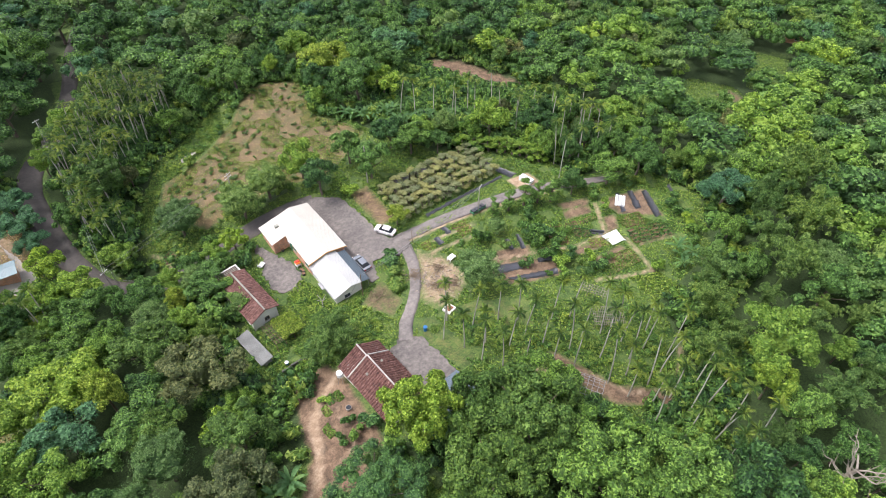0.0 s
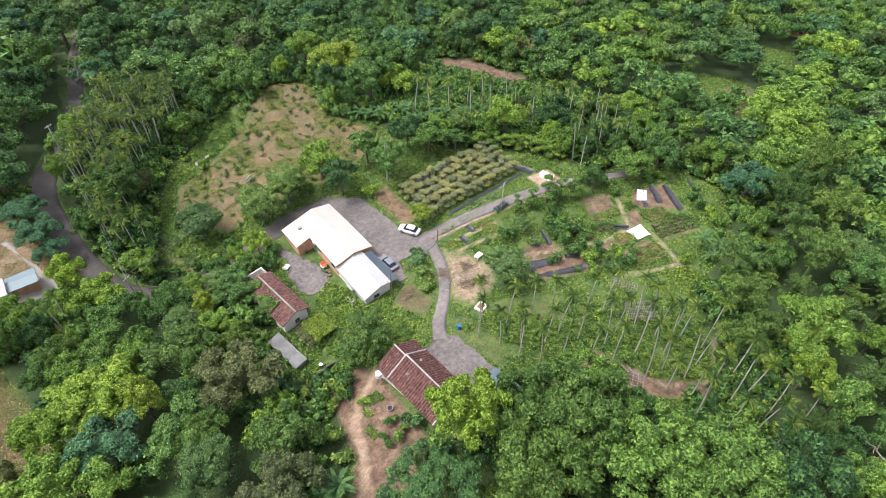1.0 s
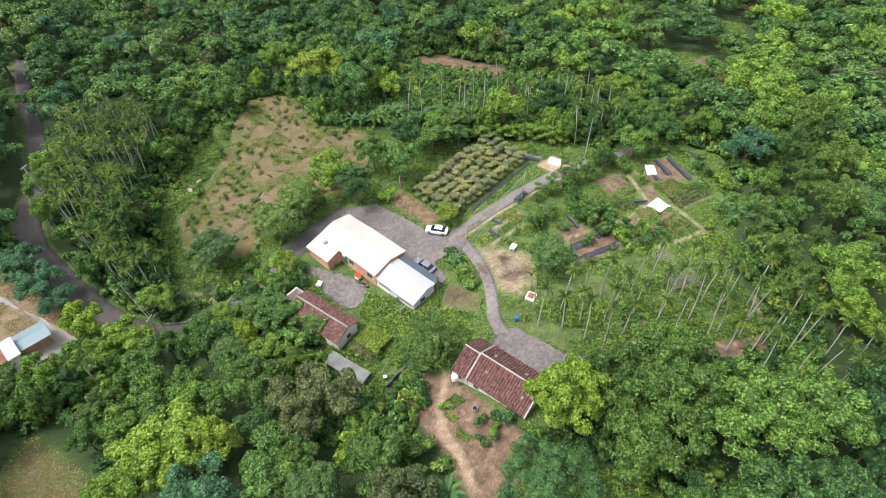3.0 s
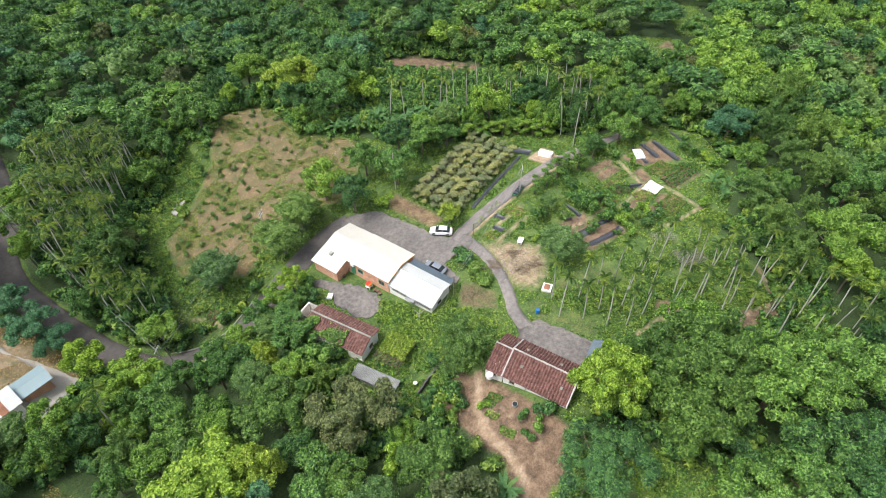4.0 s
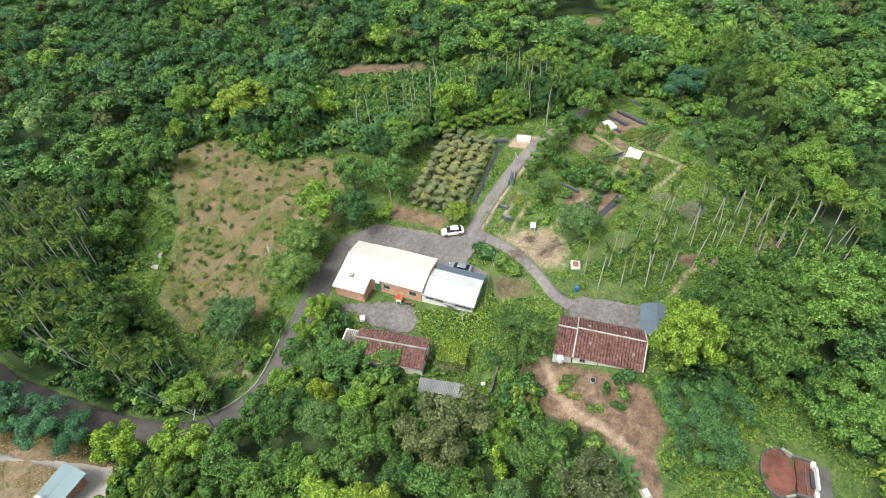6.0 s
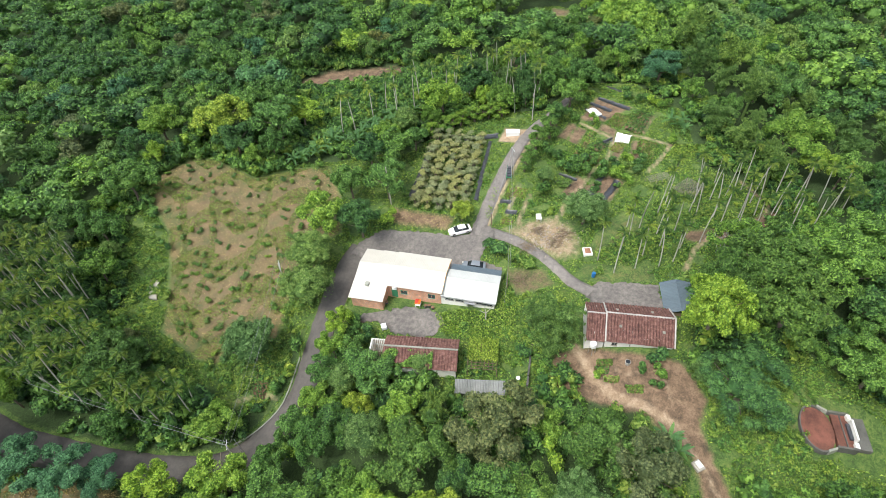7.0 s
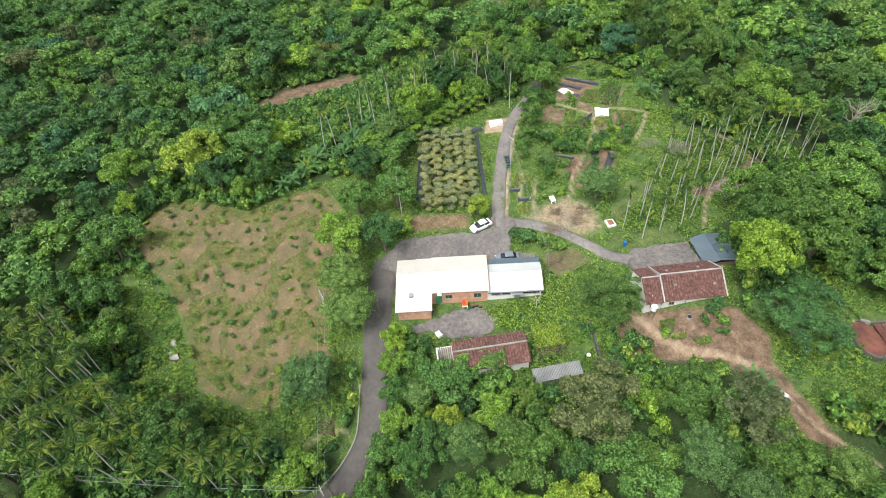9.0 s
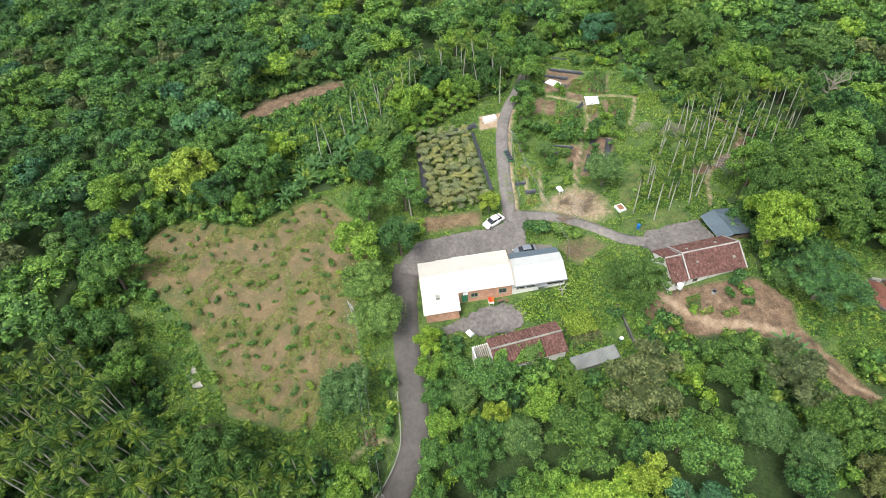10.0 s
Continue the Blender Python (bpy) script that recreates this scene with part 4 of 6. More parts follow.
# ---- the woods around ----
WOODS = [(-42, 50), (-47, 80), (-42, 112), (-27, 138), (-2, 168), (0, 275), (90, 290), (165, 275), (222, 240), (270, 65), (250, 15), (205, -35), (158, -70), (100, -80), (8, -28), (-28, 14)]
SCRUB = [(92, 128), (106, 95), (100, 80), (92, 78), (84, 90), (70, 104), (78, 120)]
KEEP_CLEAR = [[(5, 50), (12, 54), (17, 47), (14, 34), (4, 29), (-4, 27), (-2, 32), (4, 37)], [(46, 22), (62, 20), (62, 5), (55, -2), (47, 3)], OPEN, SCRUB, [(55, 113), (63, 113), (86, 92), (84, 82), (74, 88), (57, 103)], [(122, 70), (131, 74), (134, 52), (126, 54)], ORCHARD, LEFT_SLOPE, LOT, BANK, FAR_LAWN, FAR_LAWN_EAST, RED_RIDGE, DRY_CLEARING, GLADE, [(-2, 103), (3, 108), (1, 116), (8, 127), (15, 134), (24, 143), (27, 158), (12, 160), (-4, 133), (-6, 108)]]
frng = np.random.default_rng(11)
taken = [(x, y, R) for _, x, y, R, _ in SINGLE] + [(59.5, -9.5, 2.0)]
cells = {}


def note(x, y, R):
    cells.setdefault((int(x // 12), int(y // 12)), []).append((x, y, R))


for row in taken:
    note(*row)
tries = 26000
tx, ty = frng.uniform(-47, 270, tries), frng.uniform(-80, 290, tries)
tr = 2.3 + 3.9 * frng.random(tries) ** 1.5
ok = inside(WOODS, tx, ty) > 0
for poly in KEEP_CLEAR:
    ok &= inside(poly, tx, ty) < -tr * 0.55
ok &= (along(ROAD, tx, ty) > 2.6 + tr * 0.3) & (along(LANE[:-1], tx, ty) > 2.2 + tr * 0.5) & (along(TRACK, tx, ty) > 2.2 + tr * 0.6)
woods = []
for x, y, R in zip(tx[ok], ty[ok], tr[ok]):
    cx, cy = int(x // 12), int(y // 12)
    if all((x - a) ** 2 + (y - b) ** 2 > (0.66 * (R + r)) ** 2 for i in (-1, 0, 1) for j in (-1, 0, 1) for a, b, r in cells.get((cx + i, cy + j), ())):
        note(x, y, R)
        woods.append((x, y, R))
woods.sort(key=lambda w: math.hypot(w[0] - 18, w[1] - 60))
NEAR = 215
for x, y, R in woods[:NEAR]:
    kind = frng.choice(["mid", "dark", "bright", "lime", "brown", "bamboo", "olive"], p=[0.46, 0.1, 0.2, 0.08, 0.03, 0.07, 0.06] if x < 4 and y > 30 else [0.42, 0.4, 0.06, 0.02, 0.05, 0.02, 0.03] if x < 50 and y < 20 else [0.32, 0.08, 0.18, 0.06, 0.03, 0.28, 0.05] if x > 50 and y < 45 else [0.46, 0.12, 0.2, 0.06, 0.03, 0.07, 0.06])
    plant(kind, x, y, R * 1.16, R * 1.15 + frng.uniform(3.0, 5.5), group="trees at the edge of the woods")


def far_tree(seed, leaf):
    rng = np.random.default_rng(seed)
    return crown_arrays(rng, 4.5, rng.uniform(3.0, 4.2), 20, 760, 0.24, 1, 5.0, aspect=0.6, core=0.76)


def stuff(name, forms, spots, leaf, label, category):
    """Many plants as one mesh; every one has its own tone."""
    vs, qs, ts, tones, base = [], [], [], [], 0
    for x, y, R, tall in spots:
        v, q, t = forms[frng.integers(len(forms))]
        a = frng.uniform(0, 6.28)
        turn = np.array([[math.cos(a), -math.sin(a), 0], [math.sin(a), math.cos(a), 0], [0, 0, 1]])
        w = (v @ turn.T) * [R, R, tall] + [x, y, float(ground(x, y))]
        vs.append(w), qs.append(q + base), ts.append(t + base)
        tones.append(np.full(len(w), frng.random()))
        base += len(w)
    if vs:
        tagged(new(name, make_mesh(name, np.vstack(vs), np.vstack(qs), np.vstack(ts), LEAF[leaf], {"tone": np.concatenate(tones)}, True)), label, category, kind="stuff")


parcels = {}
for x, y, R in woods[NEAR:]:
    shady = y > 145 - 0.25 * x or x < -5
    leaf = frng.choice(["mid", "dark", "bright", "blue", "bamboo", "olive", "brown"], p=[0.26, 0.58, 0.02, 0.06, 0.0, 0.04, 0.04] if shady else [0.4, 0.18, 0.16, 0.04, 0.1, 0.08, 0.04])
    parcels.setdefault(leaf, []).append((x, y, R * 1.32 / 4.5, (R * 1.15 + frng.uniform(3, 5.5)) / TREE_TOP))
for k, (leaf, spots) in enumerate(sorted(parcels.items())):
    stuff("woodland", [far_tree(80 + k * 4 + s, leaf) for s in range(4)], spots, leaf, "dense mixed broadleaf woodland canopy", "woods")

# younger trees filling the gaps of the canopy
gap_x, gap_y = frng.uniform(-45, 262, 9000), frng.uniform(-75, 280, 9000)
ok = (inside(WOODS, gap_x, gap_y) > 0) & (along(ROAD, gap_x, gap_y) > 4.5) & (along(LANE[:-1], gap_x, gap_y) > 4) & (along(TRACK, gap_x, gap_y) > 4)
for poly in KEEP_CLEAR:
    ok &= inside(poly, gap_x, gap_y) < -1.5
fill = {"mid": [], "dark": [], "bright": []}
for x, y in zip(gap_x[ok], gap_y[ok]):
    cx, cy = int(x // 12), int(y // 12)
    if all((x - a) ** 2 + (y - b) ** 2 > (0.8 * r + 0.9) ** 2 for i in (-1, 0, 1) for j in (-1, 0, 1) for a, b, r in cells.get((cx + i, cy + j), ())):
        note(x, y, 1.6)
        R = frng.uniform(2.2, 3.2)
        fill[frng.choice(["mid", "dark", "bright"], p=[0.5, 0.35, 0.15])].append((x, y, R / 4.5, frng.uniform(3.5, 6) / TREE_TOP))
fill_forms = [crown_arrays(np.random.default_rng(s), 4.5, 4.2, 8, 230, 0.36, 1, 4.2, aspect=0.6, core=0.74) for s in (101, 102, 103)]
for leaf, spots in fill.items():
    stuff("woodland", fill_forms, spots, leaf, "young trees between the taller crowns of the woods", "woods")

# outer woods, seen only as a skyline of crowns
ax, ay = frng.uniform(-110, 330, 5200), frng.uniform(-140, 350, 5200)
outer = (inside(WOODS, ax, ay) < -2) & (inside(WOODS, ax, ay) > -58) & (along(ROAD, ax, ay) > 4)
outer_forms = [crown_arrays(np.random.default_rng(s), 4.5, 3.6, 6, 110, 0.9, 1, 5.0, aspect=0.55, core=0.8) for s in (95, 96, 97)]
spaced = []
for x, y in zip(ax[outer], ay[outer]):
    if all((x - a) ** 2 + (y - b) ** 2 > 70 for a, b in spaced):
        spaced.append((x, y))
for leaf, lo, hi in (("mid", 0, 550), ("dark", 550, 900), ("bright", 900, 1500)):
    stuff("woodland", outer_forms, [(x, y, k, k * frng.uniform(0.9, 1.2)) for (x, y), k in zip(spaced[lo:hi], frng.uniform(1.2, 1.7, 1500))], leaf, "dense mixed broadleaf woodland canopy", "woods")

# undergrowth between the trees and rough herbs on open ground
low_forms = [crown_arrays(np.random.default_rng(s), 1.0, 0.8, 4, 76, 0.13, 1, 0.4) for s in (91, 92, 93)]
ux, uy = frng.uniform(-42, 112, 20000), frng.uniform(-18, 154, 20000)
edge = np.maximum.reduce([inside(poly, ux, uy) for poly in (OPEN, ORCHARD, LEFT_SLOPE, LOT, BANK, GLADE, SCRUB)])
ux, uy = ux[edge > -9], uy[edge > -9]
free = (along(ROAD, ux, uy) > 3.4) & (along(LANE, ux, uy) > 2.2) & (along(DRIVE, ux, uy) > 1.8) & (along(TRACK, ux, uy) > 2.4)
for poly in (OPEN, ORCHARD, LEFT_SLOPE, LOT, BANK, DRY_CLEARING, GLADE):
    free &= inside(poly, ux, uy) < -0.3
sx, sy = frng.uniform(68, 154, 4200), frng.uniform(44, 130, 4200)
shrubs = ((inside(RED_RIDGE, sx, sy) > 0) & (np.sin(sx * 0.9) * np.sin(sy * 0.7) > 0.0) | (inside(SCRUB, sx, sy) > 0) | (inside([(122, 70), (131, 74), (134, 52), (126, 54)], sx, sy) > 0)) & (inside(BANK, sx, sy) < -0.2)
for leaf, lo, hi in (("dark", 0, 420), ("mid", 420, 900)):
    stuff("undergrowth", low_forms, [(x, y, k, k * frng.uniform(0.8, 1.3)) for x, y, k in zip(sx[shrubs][lo:hi], sy[shrubs][lo:hi], frng.uniform(0.8, 2.0, hi - lo))], leaf, "dense scrub below the palms", "undergrowth")
for leaf, lo, hi in (("mid", 0, 1700), ("dark", 1700, 2500), ("grass", 2500, 3300)):
    px, py = ux[free][lo:hi], uy[free][lo:hi]
    stuff("undergrowth", low_forms, [(x, y, s, s * frng.uniform(0.8, 1.4)) for x, y, s in zip(px, py, frng.uniform(0.9, 2.2, len(px)))], leaf, "tangled low green undergrowth at the foot of the trees", "undergrowth")

# shrubs on the floor of the western grove
kx, ky = frng.uniform(-6, 28, 1500), frng.uniform(100, 160, 1500)
under = (inside(GROVE_W, kx, ky) > -0.5) & (along(ROAD, kx, ky) > 3.2) & (inside(ORCHARD, kx, ky) < -2)
for leaf, lo, hi in (("dark", 0, 480), ("mid", 480, 620)):
    stuff("undergrowth", low_forms, [(x, y, k, k * frng.uniform(0.9, 1.5)) for x, y, k in zip(kx[under][lo:hi], ky[under][lo:hi], frng.uniform(1.6, 2.8, hi - lo))], leaf, "dark shrubs on the floor of the palm grove", "undergrowth")


def tufts(name, n, box, rule, leaf, size, label, seed):
    rng = np.random.default_rng(seed)
    x, y = rng.uniform(box[0], box[1], n), rng.uniform(box[2], box[3], n)
    ok = rule(x, y)
    x, y = x[ok], y[ok]
    p = np.column_stack([x, y, ground(x, y) + size * 0.4])
    nrm = unit(rng.normal(size=p.shape) + [0, 0, 0.5])
    v = leaf_tris(rng, p, nrm, size, 0.45)
    return tagged(new(name, make_mesh(name, v, None, np.arange(len(v)).reshape(-1, 3), LEAF[leaf], {"tone": np.repeat(rng.random(len(x)) * 0.5, 3)})), label, "grass", kind="stuff")


def unpaved(x, y):
    ok = (along(ROAD, x, y) > 2.6) & (along(LANE, x, y) > 1.8) & (along(DRIVE, x, y) > 1.3) & (along(TRACK, x, y) > 1.6)
    for poly in (YARD, COURT, FORECOURT, *FILMS):
        ok &= inside(poly, x, y) < -0.15
    return ok & ~((x > 20.8) & (x < 33.5) & (y > 59.5) & (y < 86.2)) & ~((x > 16.5) & (x < 25) & (y > 32.5) & (y < 46.8))


def herbs(x, y):
    g, d, r, s = patches(x, y)
    patch = np.sin(x * 0.9 + 2 * np.sin(y * 0.31)) + np.sin(y * 0.8 + 2 * np.sin(x * 0.37))
    return unpaved(x, y) & (np.hypot(x - 8.6, y - 10.5) > 4.5) & (g > 0.5) & (d < 0.3) & (r < 0.35) & (s < 0.3) & (patch > -1.2 - 0.8 * np.sin(x * 2.1) * np.sin(y * 1.9))


tufts("grass", 330000, (-4, 98, 4, 140), herbs, "grass", 0.2, "lush uneven grass and herbs on open ground", 1)
tufts("herbs", 160000, (-4, 98, 4, 140), lambda x, y: herbs(x, y) & (np.sin(x * 0.35) * np.sin(y * 0.29 + 1) > 0.05), "mid", 0.26, "dark leafy weeds in patches", 2)
tufts("lot_grass", 16000, (-32, -13, 98, 128), lambda x, y: (inside(LOT, x, y) > 0) & (np.sin(x * 0.8 + 2 * np.sin(y * 0.5)) + np.sin(y * 0.7) > -0.3), "dry", 0.16, "dry grass and weeds on the bare lot", 8)
tufts("lawn", 26000, (122, 178, 46, 76), lambda x, y: ((inside(FAR_LAWN, x, y) > -1) | (inside(FAR_LAWN_EAST, x, y) > -1)) & (inside([(142, 60), (148, 59), (147, 53), (142, 54)], x, y) < 0), "grass", 0.22, "bright green grass of a far clearing", 12)
tufts("clearing_grass", 9000, (-37, -22, 62, 92), lambda x, y: inside(DRY_CLEARING, x, y) > 0, "dry", 0.16, "dry grass of a small clearing in the woods", 13)
tufts("yellow_grass", 9000, (8, 21, 10, 30), lambda x, y: inside([(16.7, 23.4), (19.7, 19.4), (15.1, 15.3), (11.1, 19.8)], x, y) > 0, "lime", 0.2, "yellow-green grass in the glade", 6)
tufts("litter", 4000, (40, 48, 70, 86), lambda x, y: inside([(42, 84), (41.5, 71.5), (45.5, 71), (46.5, 84)], x, y) > 0, "dry", 0.1, "dry leaf litter and sparse grass on red soil", 7)
tufts("dry_grass", 24000, (6, 60, 90, 145), lambda x, y: inside(ORCHARD, x, y) > 0, "dry", 0.12, "short dry turf between the young trees", 3)
BANDS = ([(11, 114), (22, 117), (33, 119), (44, 124)], [(12, 110.5), (17, 108.5), (28, 108.5), (40, 110), (50, 113)], [(16, 104), (28, 102.5), (42, 104)], [(20, 121), (32, 125), (44, 131)])
tufts("terrace_grass", 90000, (8, 58, 92, 142), lambda x, y: (np.minimum.reduce([along(q, x, y) for q in BANDS]) < 0.75) & (inside(ORCHARD, x, y) > 0.5), "grass", 0.14, "pale green grass along the orchard terraces", 9)
tufts("turf", 140000, (6, 60, 90, 145), lambda x, y: (inside(ORCHARD, x, y) > 0) & (np.sin(x * 0.55 + y * 0.2 + 1.5 * np.sin(y * 0.4)) > 0.1), "grass", 0.13, "green grass strips between the young trees", 4)

# rank weeds and bushes on the rough open ground
weed_forms = [crown_arrays(np.random.default_rng(s), 1.0, 0.8, 5, 80, 0.12, 1, 0.3, core=0.6) for s in (191, 192, 193)]
wx, wy = frng.uniform(-4, 98, 22000), frng.uniform(2, 140, 22000)
rough = unpaved(wx, wy) & ((inside(GLADE, wx, wy) > 0) | (inside(LEFT_SLOPE, wx, wy) > 0) | (inside(GROVE_E, wx, wy) > 0) | (inside([(8, 53), (8, 66), (17, 64), (24, 66), (24, 58), (30, 58), (26, 47), (16, 48)], wx, wy) > 0)) & (inside(ORCHARD, wx, wy) < 0)
g, d, r, s = patches(wx, wy)
rough &= (np.hypot(wx - 8.6, wy - 11.5) > 5.5) & (np.hypot(wx - 8.6, wy - 5.5) > 3.5) & (r < 0.3) & (s < 0.3) & (np.sin(wx * 0.6 + 3 * np.sin(wy * 0.2)) > -0.5)
for leaf, lo, hi in (("grass", 0, 900), ("mid", 900, 1600), ("bright", 1600, 1800)):
    px, py = wx[rough][lo:hi], wy[rough][lo:hi]
    stuff("weeds", weed_forms, [(x, y, k, k * frng.uniform(0.4, 0.8)) for x, y, k in zip(px, py, frng.uniform(0.5, 1.2, len(px)))], leaf, "rank green weeds and low bushes", "weeds")

for forms in KINDS.values():
    for ob in forms:
        for o in (*ob.children_recursive, ob):
            bpy.data.objects.remove(o)
for ob in PALMS:
    for o in (*ob.children_recursive, ob):
        bpy.data.objects.remove(o)


# ---- buildings ----
def merged(*pieces):
    """Joins (verts, faces) pieces of any face size into one mesh's data."""
    vs, fs, base = [], [], 0
    for v, f in pieces:
        vs += [tuple(map(float, p)) for p in v]
        fs += [tuple(int(i) + base for i in face) for face in f]
        base += len(v)
    return vs, fs


def solid(name, pieces, mat, bevel=0.0, smooth=False):
    v, f = merged(*pieces)
    me = bpy.data.meshes.new(name)
    bm = bmesh.new()
    vv = [bm.verts.new(p) for p in v]
    for face in f:
        try:
            bm.faces.new([vv[i] for i in face])
        except ValueError:
            pass
    bmesh.ops.recalc_face_normals(bm, faces=bm.faces)
    if bevel:
        bmesh.ops.bevel(bm, geom=bm.edges[:], offset=bevel, segments=2, affect="EDGES", profile=0.6, clamp_overlap=True)
    for face in bm.faces:
        face.smooth = smooth
    bm.to_mesh(me)
    bm.free()
    me.materials.append(mat)
    return me


def box(x0, x1, y0, y1, z0, z1):
    v = [(x, y, z) for z in (z0, z1) for y in (y0, y1) for x in (x0, x1)]
    return v, [(0, 2, 3, 1), (4, 5, 7, 6), (0, 1, 5, 4), (2, 6, 7, 3), (0, 4, 6, 2), (1, 3, 7, 5)]


def extrude(profile, y0, y1):
    """A profile of (x, z) points drawn out from y0 to y1."""
    n = len(profile)
    v = [(x, y0, z) for x, z in profile] + [(x, y1, z) for x, z in profile]
    f = [tuple(range(n)), tuple(range(2 * n - 1, n - 1, -1))] + [(i, (i + 1) % n, n + (i + 1) % n, n + i) for i in range(n)]
    return v, f


def prism(poly, z0, z1):
    n = len(poly)
    v = [(x, y, z0) for x, y in poly] + [(x, y, z1 if not hasattr(z1, "__len__") else z1[i]) for i, (x, y) in enumerate(poly)]
    return v, [tuple(range(n)), tuple(range(2 * n - 1, n - 1, -1))] + [(i, (i + 1) % n, n + (i + 1) % n, n + i) for i in range(n)]


def rod(a, b, r, sides=6):
    v, q = tube([a, tuple((np.array(a) + np.array(b)) / 2), b], [r, r, r], sides)
    n = len(v)
    return v, [tuple(f) for f in q] + [tuple(range(sides)), tuple(range(n - 1, n - sides - 1, -1))]


def disc(r, z0, z1, sides=20, r2=None, cx=0.0, cy=0.0):
    r2 = r if r2 is None else r2
    a = [2 * math.pi * i / sides for i in range(sides)]
    v = [(cx + r * math.cos(t), cy + r * math.sin(t), z0) for t in a] + [(cx + r2 * math.cos(t), cy + r2 * math.sin(t), z1) for t in a]
    return v, [tuple(range(sides)), tuple(range(2 * sides - 1, sides - 1, -1))] + [(i, (i + 1) % sides, sides + (i + 1) % sides, sides + i) for i in range(sides)]


def sheet(name, a, b, d, pitch, depth, mat, rows=1, step=0.0, round_top=False, thick=0.05, sag=0.0, seed=0):
    """A ribbed or tiled roof face: a to b along the eave, a to d up the slope; ribs run up the slope."""
    rng = np.random.default_rng(seed)
    a, b, d = (np.array(p, float) for p in (a, b, d))
    across, up = b - a, d - a
    nrm = unit(np.cross(across, up))
    nrm = nrm if nrm[2] > 0 else -nrm
    ribs = max(1, round(np.linalg.norm(across) / pitch))
    shape = [0.0, 0.62, 1.0, 0.62] if round_top else [0.0, 0.0, 1.0, 1.0]
    stops = [0.0, 0.2, 0.45, 0.7] if round_top else [0.0, 0.78, 0.82, 0.96]
    us, hs = [], []
    for i in range(ribs):
        for s, h in zip(stops, shape):
            us.append((i + s) / ribs), hs.append(h * depth)
    us.append(1.0), hs.append(0.0)
    us, hs = np.array(us), np.array(hs)
    lines, off = [], []
    for r in range(rows):
        lines += [r / rows, (r + 1) / rows - 1e-3]
        off += [step, 0.0]
    rings = []
    for s, o in zip(lines, off):
        wob = rng.normal(0, depth * 0.1, len(us)) if round_top else 0
        low = -sag * math.sin(math.pi * s)
        rings.append(a + us[:, None] * across + s * up + nrm * (hs + o + wob + low + 0.02)[:, None])
    n = len(us)
    top = np.vstack(rings)
    under = np.vstack([a - nrm * thick, b - nrm * thick, b + up - nrm * thick, d - nrm * thick])
    v = np.vstack([top, under])
    q = [(r * n + i, r * n + i + 1, (r + 1) * n + i + 1, (r + 1) * n + i) for r in range(len(lines) - 1) for i in range(n - 1)]
    k = len(top)
    last = (len(lines) - 1) * n
    f = q + [(k, k + 3, k + 2, k + 1), (0, k, k + 1) + tuple(range(n - 1, 0, -1)), tuple(range(last, last + n)) + (k + 2, k + 3), tuple(r * n for r in range(len(lines))) + (k + 3, k), tuple(r * n + n - 1 for r in reversed(range(len(lines)))) + (k + 1, k + 2)]
    return solid(name, [(v, f)], mat)


def window(parent, x, y, z, w, h, side, paint, label="", bars=1):
    """A framed window on a wall whose outside faces side (+1: east, -1: west, 2: south)."""
    def at(u0, u1, z0, z1, d0, d1):
        if side == 2:
            return box(x + u0, x + u1, y - d1, y - d0, z + z0, z + z1)
        lo, hi = sorted((x + side * d0, x + side * d1))
        return box(lo, hi, y + u0, y + u1, z + z0, z + z1)
    t = 0.06
    win = part("window", solid("window", [at(-w / 2, w / 2, 0, t, -0.05, 0.06), at(-w / 2, w / 2, h - t, h, -0.05, 0.06), at(-w / 2, -w / 2 + t, t, h - t, -0.05, 0.06), at(w / 2 - t, w / 2, t, h - t, -0.05, 0.06)], paint), parent, label)
    cell = (w - 2 * t) / (bars + 1)
    for k in range(bars + 1):
        u = -w / 2 + t + k * cell
        part("pane", solid("pane", [at(u + 0.015, u + cell - 0.015, t, h - t, -0.03, 0.012)], M_PANE), win)
    part("sill", solid("sill", [at(-w / 2 - 0.08, w / 2 + 0.08, -0.08, -0.005, -0.02, 0.12)], M_CONCRETE), win)
    return win


def thing(name, x, y, z, turn, label, category, group=""):
    root = tagged(new(name), label, category, group)
    root.matrix_basis = pose(x, y, z, 0, 0, turn)
    return root


SQUARE = -1.6  # turn of the farm's buildings
M_TRIM = plain("yellow_verge_trim", (0.62, 0.36, 0.1), 0.6, 0, 0.15, 3)
M_ANNEX_ROOF = plain("cream_sheet_roof", (0.78, 0.77, 0.72), 0.5, 0, 0.08, 2, 0.05)

